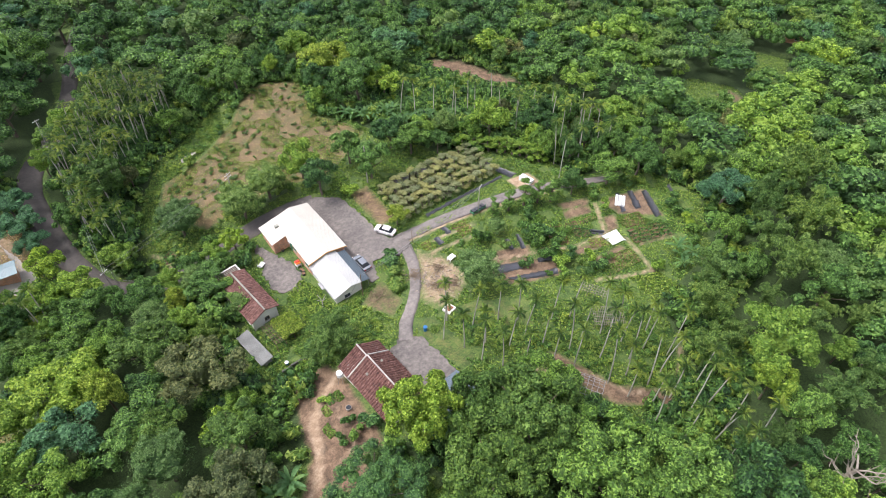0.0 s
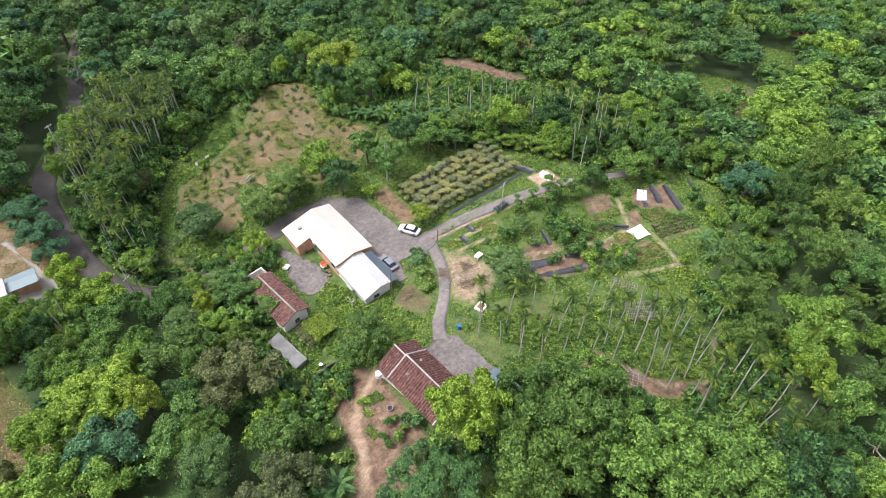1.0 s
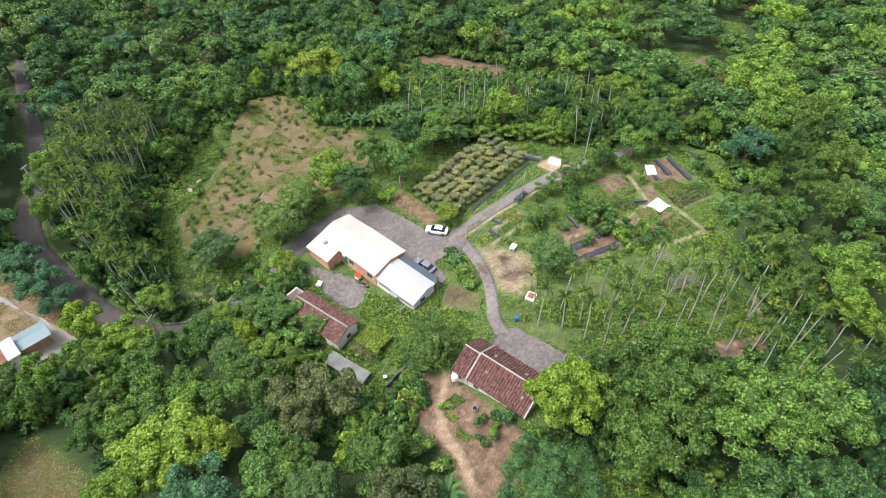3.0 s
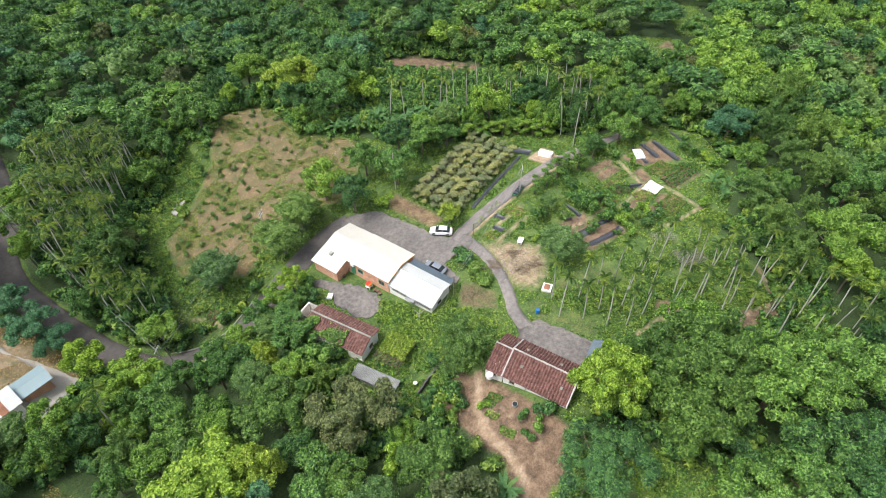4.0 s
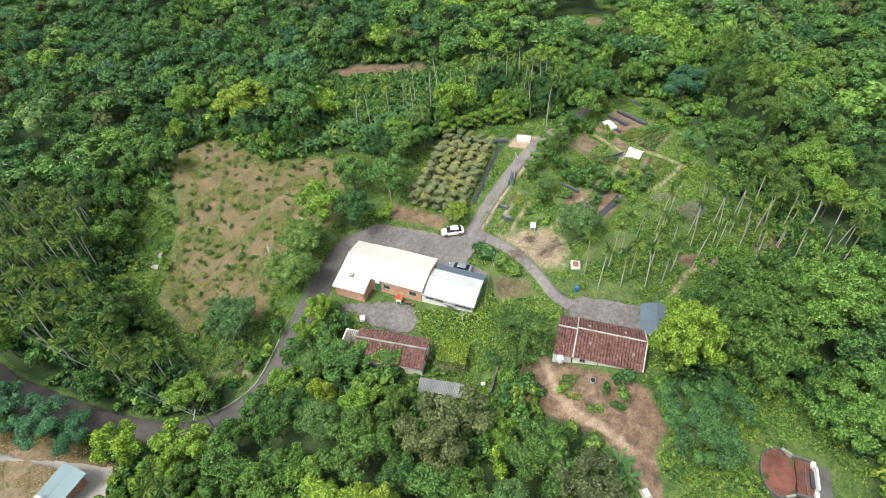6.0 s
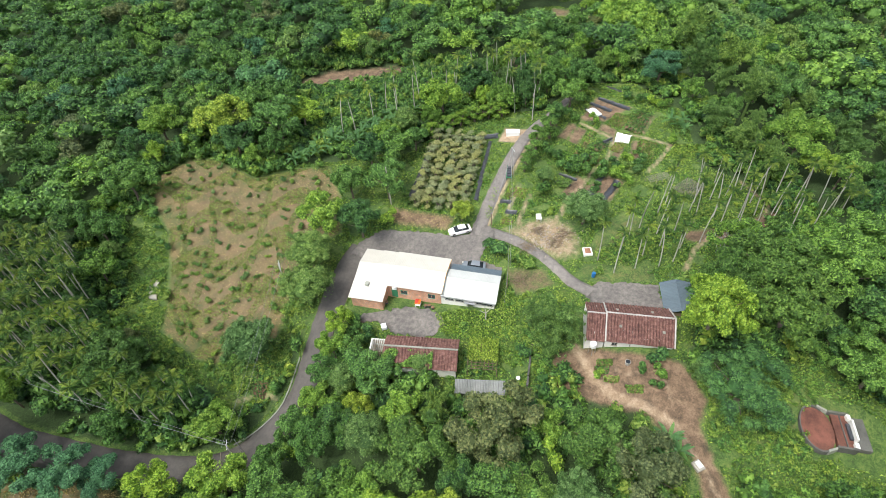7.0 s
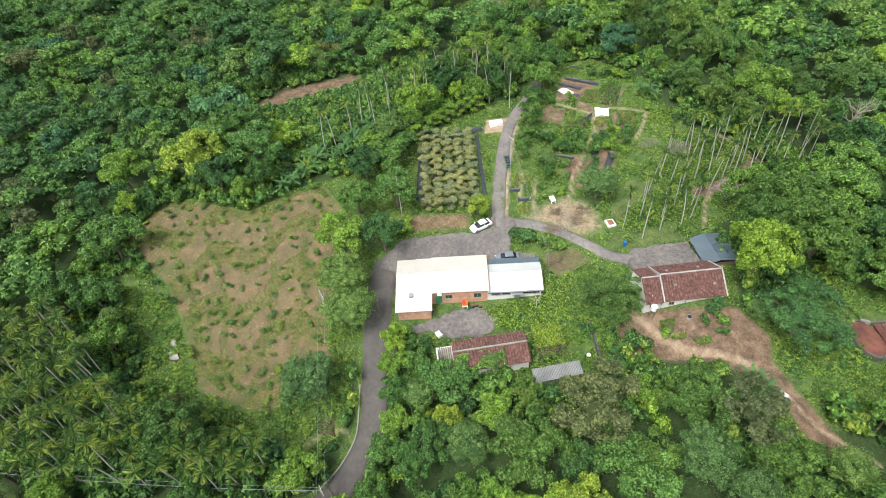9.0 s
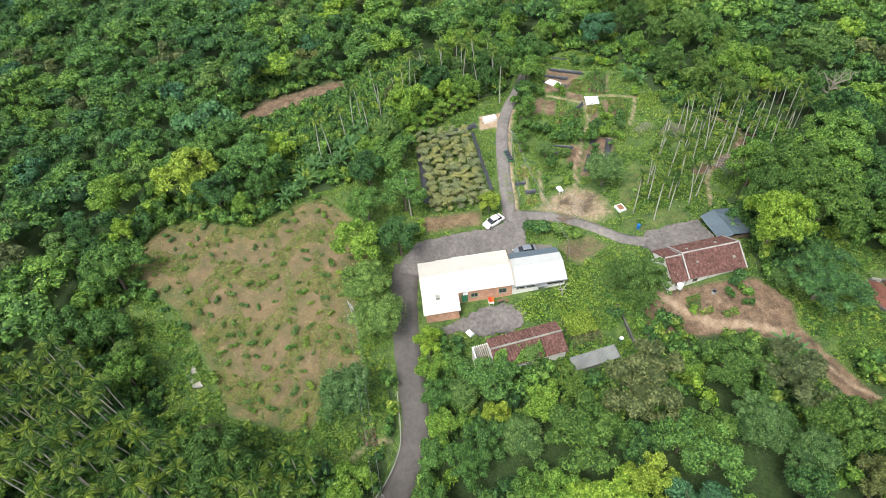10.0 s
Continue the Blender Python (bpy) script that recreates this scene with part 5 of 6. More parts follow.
hall = thing("brick_building", 25.0, 74.5, -6.3, SQUARE, "long orange brick building with a bright white sheet-metal roof", "building")
for k, (y0, y1, dz) in enumerate(((-4.85, 4.6, 0.0), (4.6, 7.5, -0.18), (7.5, 10.6, -0.34))):
    e, r, o = 3.35 + dz, 4.35 + dz, 3.75 + dz
    part("wall", solid("wall", [extrude([(0, -1.2), (7.2, -1.2), (7.2, o - 0.12), (3.6, r - 0.12), (0, e - 0.12)], y0 + (0.002 if k else 0), y1)], M_BRICK), hall, "orange brick wall")
    lo, hi = y0 - (0.35 if k == 0 else 0.02), y1 + (0.12 if k < 2 else 0.35)
    slope = (r - e) / 3.6
    part("roof", sheet("roof", (-0.4, lo, e - 0.4 * slope), (-0.4, hi, e - 0.4 * slope), (3.6, lo, r), 0.3, 0.03, M_WHITE_ROOF), hall, "white sheet-metal roof face")
    part("roof", sheet("roof", (7.6, lo, o - 0.1), (7.6, hi, o - 0.1), (3.6, lo, r), 0.3, 0.03, M_WHITE_ROOF), hall, "white sheet-metal roof face")
    part("ridge_cap", solid("ridge_cap", [extrude([(3.35, r - 0.0), (3.6, r + 0.08), (3.85, r - 0.0)], lo, hi)], M_WHITE_ROOF), hall)
    part("verge", solid("verge", [([(-0.4, lo - 0.03, e - 0.26), (3.6, lo - 0.03, r - 0.16), (7.6, lo - 0.03, o - 0.26), (7.6, lo - 0.03, o - 0.02), (3.6, lo - 0.03, r + 0.09), (-0.4, lo - 0.03, e - 0.02), (-0.4, lo, e - 0.26), (3.6, lo, r - 0.16), (7.6, lo, o - 0.26), (7.6, lo, o - 0.02), (3.6, lo, r + 0.09), (-0.4, lo, e - 0.02)],
                                  [(0, 1, 4, 5), (1, 2, 3, 4), (6, 11, 10, 7), (7, 10, 9, 8), (0, 6, 7, 1), (1, 7, 8, 2), (5, 4, 10, 11), (4, 3, 9, 10), (0, 5, 11, 6), (2, 8, 9, 3)])], M_TRIM), hall, "yellow verge trim")
part("door", solid("door", [box(-0.06, 0.02, 3.0, 4.1, 0.1, 2.2)], M_GREEN_PAINT), hall, "green metal door")
window(hall, 0, -3.2, 1.2, 1.3, 1.0, -1, M_GREEN_PAINT, "green framed window")
window(hall, 0, 1.8, 1.2, 1.2, 0.9, -1, M_GREEN_PAINT, "green framed window")
window(hall, 7.2, 0, 1.2, 1.4, 1.0, 1, M_WHITE_PLASTIC)
window(hall, 7.2, -3, 1.2, 1.4, 1.0, 1, M_WHITE_PLASTIC)
annex = [(-0.05, 4.95), (-0.05, 10.6), (-3.0, 10.65), (-3.0, 4.95)]
part("annex_wall", solid("annex_wall", [prism(annex, -1.2, [3.1, 2.95, 2.1, 2.25])], M_BRICK), hall, "orange brick annex wall")
part("annex_roof", solid("annex_roof", [([(-0.02, 4.65, 3.27), (-0.02, 10.95, 3.1), (-3.35, 11.0, 2.15), (-3.35, 4.65, 2.3), (-0.02, 4.65, 3.19), (-0.02, 10.95, 3.02), (-3.35, 11.0, 2.07), (-3.35, 4.65, 2.22)], [(0, 1, 2, 3), (7, 6, 5, 4), (0, 4, 5, 1), (1, 5, 6, 2), (2, 6, 7, 3), (3, 7, 4, 0)])], M_WHITE_ROOF), hall, "white lean-to roof")
part("roof_hatch", solid("roof_hatch", [box(-0.95, -0.2, 7.9, 8.6, 2.75, 3.4)], M_OLD_CONCRETE, 0.03), hall, "small grey roof hatch")
part("air_conditioner", solid("air_conditioner", [box(-0.42, -0.02, 3.0, 3.8, 2.4, 2.95)], M_WHITE_PLASTIC, 0.03), hall, "white wall-hung air conditioner")

shop = thing("workshop", 24.75, 74.5, -6.4, SQUARE, "white-walled workshop with a pale sheet roof and blue lean-to", "building")
e, r, o = 2.75, 3.9, 3.6
part("wall", solid("wall", [extrude([(0.35, -1.2), (5.5, -1.2), (5.5, o - 0.1), (3.4, r - 0.1), (0.35, e - 0.1)], -14.25, -4.9)], M_WHITE_WALL), shop, "white painted wall")
part("roof", sheet("roof", (0.0, -14.6, e - 0.13), (0.0, -4.89, e - 0.13), (3.4, -14.6, r), 0.25, 0.035, M_GREY_ROOF), shop, "pale weathered sheet roof face")
part("roof", sheet("roof", (5.6, -14.6, o - 0.02), (5.6, -4.89, o - 0.02), (3.4, -14.6, r), 0.25, 0.035, M_GREY_ROOF), shop, "pale weathered sheet roof face")
part("ridge_cap", solid("ridge_cap", [extrude([(3.2, r - 0.02), (3.4, r + 0.07), (3.6, r - 0.02)], -14.6, -4.89)], M_GREY_ROOF), shop)
part("gutter", solid("gutter", [extrude([(-0.16, e - 0.28), (-0.02, e - 0.28), (-0.02, e - 0.14), (-0.05, e - 0.14), (-0.05, e - 0.24), (-0.13, e - 0.24), (-0.13, e - 0.14), (-0.16, e - 0.14)], -14.5, -5.0)], M_METAL), shop, "grey metal eaves gutter")
part("lean_to_roof", sheet("lean_to_roof", (7.2, -14.5, 3.25), (7.2, -5.5, 3.3), (5.6, -14.5, 3.55), 0.2, 0.05, M_BLUE_ROOF), shop, "slate-blue ribbed lean-to roof")
for y in (-14.2, -11.6, -8.6, -5.7):
    part("post", solid("post", [box(6.95, 7.05, y - 0.05, y + 0.05, -0.8, 3.2)], M_METAL), shop)
for y in (-13.2, -11.8, -8.2, -6.4):
    window(shop, 0.35, y, 1.5, 1.5, 0.9, -1, M_METAL, "grey louvred window", 2)
part("door", solid("door", [box(0.29, 0.37, -10.6, -9.6, 0.0, 2.1)], M_METAL), shop, "grey metal door")
part("canopy", solid("canopy", [box(-0.6, 0.33, -11.0, -9.2, 2.25, 2.31)], M_METAL), shop, "small metal canopy above the door")
window(shop, 2.6, -14.25, 1.2, 1.2, 0.9, 2, M_METAL, "grey framed window")

M_MORTAR = plain("lime_mortar", (0.4, 0.385, 0.36), 0.9, 0, 0.35, 4, 0.3)

# the old tiled house: two ridges, white-rendered verges
house = thing("tiled_house", 20.75, 37.8, -2.4, 2.4, "old single-storey house with red clay tile roof and white verges", "house")
for y0, y1, e, r in ((-5.0, 4.9, 2.95, 5.0), (4.9, 7.7, 2.75, 4.65)):
    part("wall", solid("wall", [extrude([(-3.2, -1.0), (3.2, -1.0), (3.2, e), (0, r - 0.12), (-3.2, e)], y0 + 0.1, y1 - 0.1 if y1 < 6 else y1)], M_WHITE_WALL), house, "dirty white rendered wall")
    for s in (-1, 1):
        part("roof", sheet("roof", (s * 3.65, y0, e - 0.28), (s * 3.65, y1, e - 0.28), (0, y0, r), 0.43, 0.15, M_TILE, 9, 0.04, True, 0.08, 0.06, int(y1 * 3) + s), house, "weathered red clay tile roof face")
    part("ridge", solid("ridge", [box(-0.11, 0.11, y0, y1, r - 0.05, r + 0.2)], M_MORTAR, 0.04), house, "white mortar ridge")
for y, e, r in ((-5.0, 2.95, 5.0), (4.9, 2.95, 5.0)):
    for s in (-1, 1):
        part("verge", solid("verge", [([(s * 3.75, y - 0.1, e - 0.3), (s * 3.75, y + 0.1, e - 0.3), (0, y + 0.1, r + 0.02), (0, y - 0.1, r + 0.02), (s * 3.75, y - 0.1, e - 0.08), (s * 3.75, y + 0.1, e - 0.08), (0, y + 0.1, r + 0.26), (0, y - 0.1, r + 0.26)],
                                      [(0, 1, 2, 3), (4, 5, 6, 7), (0, 1, 5, 4), (1, 2, 6, 5), (2, 3, 7, 6), (3, 0, 4, 7)])], M_MORTAR, 0.03), house, "white mortar verge")
for s in (-1, 1):
    part("eave_band", solid("eave_band", [box(s * 3.42 - 0.1, s * 3.42 + 0.1, -4.9, 4.8, 2.5, 2.62)], M_MORTAR), house)
for y, s in ((-3.6, -1), (3.4, -1), (6.4, -1), (0.5, 1), (-3, 1)):
    window(house, s * 3.2, y, 1.3, 0.8, 0.7, s, M_WOOD, "small dark wooden window", 1)
part("door", solid("door", [box(3.16, 3.26, 2.2, 3.4, 0.0, 2.05)], M_WOOD), house, "dark wooden door")
part("drainpipe", solid("drainpipe", [rod((-3.28, 1.2, -0.5), (-3.28, 1.2, 2.6), 0.06, 8)], M_OLD_CONCRETE), house)
for x, y, z in ((-1.6, 2.8, 4.1), (-1.9, -3.4, 3.95), (1.5, -2.0, 4.15), (1.3, 3.2, 4.25)):
    part("skylight", solid("skylight", [box(x - 0.18, x + 0.18, y - 0.2, y + 0.2, z - 0.15, z + 0.12)], M_OLD_CONCRETE, 0.03), house, "small grey roof light")

tank = thing("water_tank", 16.4, 44.2, -2.4, 0, "white round water tank on a pipe stand beside the house", "water tank")
for a in range(4):
    part("leg", solid("leg", [rod((0.5 * math.cos(a * 1.571), 0.5 * math.sin(a * 1.571), -0.3), (0.45 * math.cos(a * 1.571), 0.45 * math.sin(a * 1.571), 1.7), 0.04)], M_METAL), tank)
part("drum", solid("drum", [disc(0.5, 1.7, 2.5)], M_WHITE_PLASTIC), tank)
part("lid", solid("lid", [disc(0.51, 2.505, 2.64, 20, 0.15)], M_WHITE_PLASTIC), tank)

# low outbuilding with a red tiled roof, its north end fallen in
barn = thing("tiled_outbuilding", 12.95, 70.4, -6.9, 5.5, "low derelict outbuilding with red corrugated tile roof", "outbuilding")
part("wall", solid("wall", [extrude([(-2.6, -1.0), (2.1, -1.0), (2.1, 3.3), (0, 4.05), (-2.6, 2.75)], -5.8, 5.8)], M_WHITE_WALL), barn, "stained white wall")
part("roof", sheet("roof", (2.5, -6.1, 3.3), (2.5, 5.8, 3.3), (0, -6.1, 4.2), 0.45, 0.1, M_TILE, 6, 0.04, True, 0.06, 0.05, 4), barn, "red tile roof face")
part("roof", sheet("roof", (-2.95, -6.1, 2.75), (-2.95, 5.8, 2.75), (0, -6.1, 4.15), 0.45, 0.1, M_TILE, 8, 0.04, True, 0.06, 0.05, 5), barn, "red tile roof face")
part("ridge", solid("ridge", [box(-0.14, 0.14, -6.1, 5.8, 4.12, 4.36)], M_OLD_CONCRETE, 0.05), barn, "grey mortar ridge")
for x0, x1, y0, y1 in ((-2.6, -2.4, 5.8, 8.3), (1.9, 2.1, 5.8, 8.3), (-2.4, 1.9, 8.1, 8.3)):
    part("ruined_wall", solid("ruined_wall", [box(x0, x1, y0 + 0.002, y1, -1, 2.9)], M_WHITE_WALL), barn, "roofless white wall")
for k in range(6):
    part("rafter", solid("rafter", [rod((-2.5, 6.1 + 0.3 * k, 2.92), (2.0, 6.0 + 0.34 * k, 2.95 + 0.03 * k), 0.05)], M_WOOD), barn)
window(barn, 0.0, -5.8, 1.4, 0.9, 0.8, 2, M_WOOD, "dark window opening")

br = np.random.default_rng(78)
bx, by = -2.9 + 2.4 * br.random(3600) ** 1.3, br.uniform(-2.2, 5.9, 3600)
good = np.sin(bx * 2.3 + by) + np.sin(by * 1.7) - 0.8 * (bx + 1.6) > -0.2
bx, by = bx[good], by[good]
v = leaf_quads(br, np.column_stack([bx, by, 2.98 + (bx + 2.95) * 0.47 + br.uniform(0, 0.25, len(bx))]), unit(br.normal(size=(len(bx), 3)) * 0.6 + [-0.4, 0, 1]), 0.13, 0.7)
part("creeper", make_mesh("creeper", v, np.arange(len(v)).reshape(-1, 4), mat=LEAF["mid"]), barn, "green creeper spreading over the tiles")

lean = thing("low_shed", 9.1, 60.2, -7.2, 7.5, "low shed with a grey mossy corrugated roof", "shed")
part("wall", solid("wall", [box(-0.85, 0.85, -3.6, 3.6, -0.8, 1.95)], M_OLD_CONCRETE), lean, "grey block wall")
part("roof", sheet("roof", (-1.15, -3.85, 2.0), (-1.15, 3.85, 2.0), (1.15, -3.85, 2.3), 0.25, 0.06, plain("mossy_sheet", (0.22, 0.23, 0.22), 0.9, 0, 0.45, 1.5, 0.3), 1, 0, True), lean, "grey mossy corrugated sheet")

dark_shed = thing("open_shed", 27.4, 30.6, -2.6, 4.0, "open shed with a dark slate-blue metal roof", "shed")
part("roof", sheet("roof", (-3.2, 3.2, 2.5), (3.2, 3.2, 2.5), (-3.2, 0.9, 3.5), 0.3, 0.04, M_BLUE_ROOF), dark_shed, "slate-blue metal roof face")
part("roof", sheet("roof", (-3.2, -5.0, 2.5), (3.2, -5.0, 2.5), (-3.2, 0.9, 3.5), 0.3, 0.04, M_BLUE_ROOF), dark_shed, "slate-blue metal roof face with rust")
for x in (-2.9, 2.9):
    for y in (-4.6, -1.0, 2.8):
        part("post", solid("post", [rod((x, y, -0.8), (x, y, 2.6), 0.07)], M_WOOD), dark_shed)
part("back_wall", solid("back_wall", [box(-2.9, -2.75, -4.5, 2.7, -0.6, 2.45)], M_WOOD), dark_shed, "plank back wall")

lot_z = float(ground(-20.5, 106.5))
lot = thing("roadside_shed", -20.8, 106.7, lot_z, -3.0, "small brick shed with a pale blue-green sheet roof", "shed")
part("wall", solid("wall", [box(-2.0, 2.0, -1.3, 1.3, -1, 2.3)], M_BRICK), lot, "red brick wall")
M_TEAL = plain("pale_teal_sheet", (0.2, 0.28, 0.3), 0.5, 0, 0.12, 2, 0.05)
part("roof", sheet("roof", (-2.5, -2.15, 2.4), (2.5, -2.15, 2.4), (-2.5, 0, 2.75), 0.25, 0.03, M_TEAL), lot, "pale blue-green sheet roof face")
part("roof", sheet("roof", (-2.5, 2.15, 2.4), (2.5, 2.15, 2.4), (-2.5, 0, 2.75), 0.25, 0.03, M_TEAL), lot, "pale blue-green sheet roof face")
annexe = thing("rusty_shed", -27.3, 105.8, float(ground(-27, 106)), -3.0, "lean-to shed roofed with patched rusty metal sheets", "shed")
part("wall", solid("wall", [box(-3.6, 3.6, -1.9, 1.9, -1, 1.75)], M_WHITE_WALL), annexe, "white wall")
for k in range(8):
    part("roof_sheet", sheet("roof_sheet", (-4.0 + k, -2.3, 1.85 + 0.03 * (k % 2)), (-3.0 + k + 0.06, -2.3, 1.85 + 0.03 * (k % 2)), (-4.0 + k, 2.3, 2.25 + 0.03 * (k % 2)), 0.12, 0.025, M_RUST if k % 4 == 1 else M_GREY_ROOF), annexe, "rust-stained metal sheet" if k % 4 == 1 else "pale metal sheet")
draped("lot_paving", [(-18.2, 112), (-15.9, 104.2), (-20, 101.6), (-27, 100.2), (-30, 102), (-30, 109), (-24, 109.4), (-19, 109.2), (-20.2, 120), (-21.8, 119.5)], M_CONCRETE, "pale concrete paving round the roadside sheds", "paving", 0.08)
draped("pit_lid", [(23.2, 128.1), (23.6, 126.2), (19.2, 124.3), (19.2, 126)], M_CONCRETE, "pale concrete slab at the foot of the orchard", "slab", 0.3, kind="")
draped("white_sheet", [(75.2, 40.0), (74.4, 37.0), (71.4, 37.6), (71.9, 40.6)], M_WHITE_PLASTIC, "white plastic sheet spread on soil", "plastic sheet", 0.18, 0.7, 0.08, "")

# far house between the trees
hut = thing("far_house", 194, 62, float(ground(194.0, 62.0)), 25, "far brown house with a dark roof among trees", "house")
part("wall", solid("wall", [extrude([(-3, -1), (3, -1), (3, 3), (0, 4.4), (-3, 3)], -4.5, 4.5)], M_BRICK), hut, "orange-brown wall")
for s in (-1, 1):
    part("roof", sheet("roof", (s * 3.6, -5, 2.85), (s * 3.6, 5, 2.85), (0, -5, 4.6), 0.4, 0.08, M_BLUE_ROOF, 4, 0.03), hut, "dark roof face")
window(hut, -3, 1.5, 1.1, 1.2, 1.0, -1, M_WHITE_PLASTIC)

# round-fronted family grave in the glade
gz = max(float(ground(8.6 + 3.3 * math.cos(a), 15.2 + 2.1 * math.sin(a))) for a in range(7)) + 0.02
M_PAVER = plain("red_paver", (0.16, 0.062, 0.042), 0.85, 0, 0.8, 2.6, 0.3)
M_STAINED = plain("blackened_render", (0.11, 0.11, 0.1), 0.9, 0, 0.5, 2.5, 0.3)
grave = thing("grave_court", 8.6, 15.2, gz, 0, "round red-paved grave court with a low blackened kerb", "grave")
part("paving", solid("paving", [disc(3.2, -0.6, 0.06, 36)], M_PAVER), grave, "dark-stained red paving")
ring = []
for i in range(26):
    a0, a1 = math.radians(-30 + i * 9.3), math.radians(-30 + (i + 1) * 9.3)
    ring.append(prism([(3.05 * math.cos(a0), 3.05 * math.sin(a0)), (3.3 * math.cos(a0), 3.3 * math.sin(a0)), (3.3 * math.cos(a1), 3.3 * math.sin(a1)), (3.05 * math.cos(a1), 3.05 * math.sin(a1))], -0.6, 0.4))
part("kerb", solid("kerb", ring, M_STAINED), grave, "low blackened curved kerb")
for x0, x1, y0, y1, z1, mat, name in ((-2.3, 2.3, -6.2, -3.2, 0.3, M_PAVER, "terrace"), (-2.6, -2.3, -6.4, -2.6, 0.9, M_STAINED, "side_wall"), (2.3, 2.6, -6.4, -2.6, 0.9, M_STAINED, "side_wall"), (-1.4, 1.4, -6.6, -6.25, 1.5, M_WHITE_WALL, "headstone"), (-2.3, -1.6, -6.6, -5.9, 1.0, M_WHITE_WALL, "end_pier"), (1.6, 2.3, -6.6, -5.9, 1.0, M_WHITE_WALL, "end_pier"), (-2.25, 2.25, -4.9, -4.7, 0.5, M_STAINED, "step"), (-1.1, 1.1, -6.2, -5.5, 0.7, M_BLACK, "altar"), (-2.2, 2.2, -9.3, -6.65, 0.35, M_STAINED, "burial_slab")):
    part(name, solid(name, [box(x0, x1, y0, y1, -0.6, z1)], mat, 0.04), grave)
for s in (-1, 1):
    part("wing_wall", solid("wing_wall", [prism([(s * 2.45, -2.6), (s * 2.75, -2.6), (s * 3.3, -0.9), (s * 3.0, -0.8)], -0.6, 0.7)], M_OLD_CONCRETE), grave, "grey wing wall")

grave.scale = (1.02, 0.64, 0.82)


# ---- vehicles ----
def car(x, y, turn, paint, label):
    z = float(ground(x, y)) + 0.16
    root = thing("car", x, y, z, turn, label, "car")
    side = [(-2.2, 0.45), (-2.18, 0.82), (-1.75, 0.93), (-0.2, 0.98), (1.0, 0.93), (1.95, 0.8), (2.22, 0.6), (2.22, 0.35), (1.8, 0.24), (-1.8, 0.24)]

    def loft(profile, widths):
        v, n = [], len(profile)
        for s in (-1, 1):
            v += [(px, s * w, pz) for (px, pz), w in zip(profile, widths)]
        return v, [tuple(range(n)), tuple(range(2 * n - 1, n - 1, -1))] + [(i, (i + 1) % n, n + (i + 1) % n, n + i) for i in range(n)]

    part("body", solid("body", [loft(side, [0.8, 0.84, 0.86, 0.88, 0.87, 0.8, 0.72, 0.74, 0.86, 0.86])], paint, 0.06, True), root)
    cabin = [(-1.75, 0.9), (-1.05, 1.38), (-0.3, 1.46), (0.35, 1.42), (1.15, 0.92)]
    part("cabin", solid("cabin", [loft(cabin, [0.78, 0.62, 0.6, 0.6, 0.76])], M_GLASS, 0.05, True), root, "dark glazed cabin")
    part("roof", solid("roof", [loft([(-1.15, 1.37), (-0.3, 1.475), (0.4, 1.43), (0.42, 1.4), (-0.3, 1.44), (-1.15, 1.34)], [0.6, 0.58, 0.58, 0.6, 0.61, 0.62])], paint, 0.015, True), root)
    for s in (-1, 1):
        part("pillar", solid("pillar", [box(-0.42, -0.34, s * 0.71 - 0.06, s * 0.71 + 0.06, 0.9, 1.42)], paint), root)
        part("headlight", solid("headlight", [box(2.0, 2.2, s * 0.6 - 0.14, s * 0.6 + 0.14, 0.6, 0.74)], M_LAMP, 0.03), root)
        part("taillight", solid("taillight", [box(-2.22, -2.1, s * 0.64 - 0.14, s * 0.64 + 0.14, 0.66, 0.82)], M_TAIL, 0.02), root)
        part("mirror", solid("mirror", [box(0.72, 0.86, s * 0.92 - 0.1, s * 0.92 + 0.1, 0.93, 1.06)], paint, 0.03), root)
        for wx in (-1.32, 1.36):
            wheel = part("wheel", solid("wheel", [disc(0.31, -0.1, 0.1, 20)], M_RUBBER, 0.03), root, "", pose(wx, s * 0.8, 0.31, 90, 0, 0))
            part("rim", solid("rim", [disc(0.2, -0.115, 0.115, 14)], M_METAL), wheel)
    return root


car(41.3, 69.3, 118, M_CAR_WHITE, "parked white saloon car on the asphalt yard")
car(33.1, 65.2, 92, M_CAR_GREY, "silver-grey saloon car parked beside the lean-to")


# ---- poles and wires ----
def pole(x, y, tall, arms, label, mat=None, r=0.14):
    root = thing("utility_pole", x, y, float(ground(x, y)), 30, label, "utility pole")
    part("shaft", solid("shaft", [disc(r, -1.0, tall, 12, r * 0.65)], mat or M_CONCRETE, 0, False), root)
    for k in range(arms):
        z = tall - 0.3 - 0.7 * k
        arm = part("crossarm", solid("crossarm", [box(-0.85, 0.85, -0.16, -0.07, z - 0.05, z + 0.05)], M_METAL), root)
        for s in (-0.75, -0.3, 0.3, 0.75):
            part("insulator", solid("insulator", [disc(0.05, z + 0.05, z + 0.22, 8, 0.03, s, -0.11)], M_WHITE_PLASTIC), arm)
    return (x, y, float(ground(x, y)) + tall)


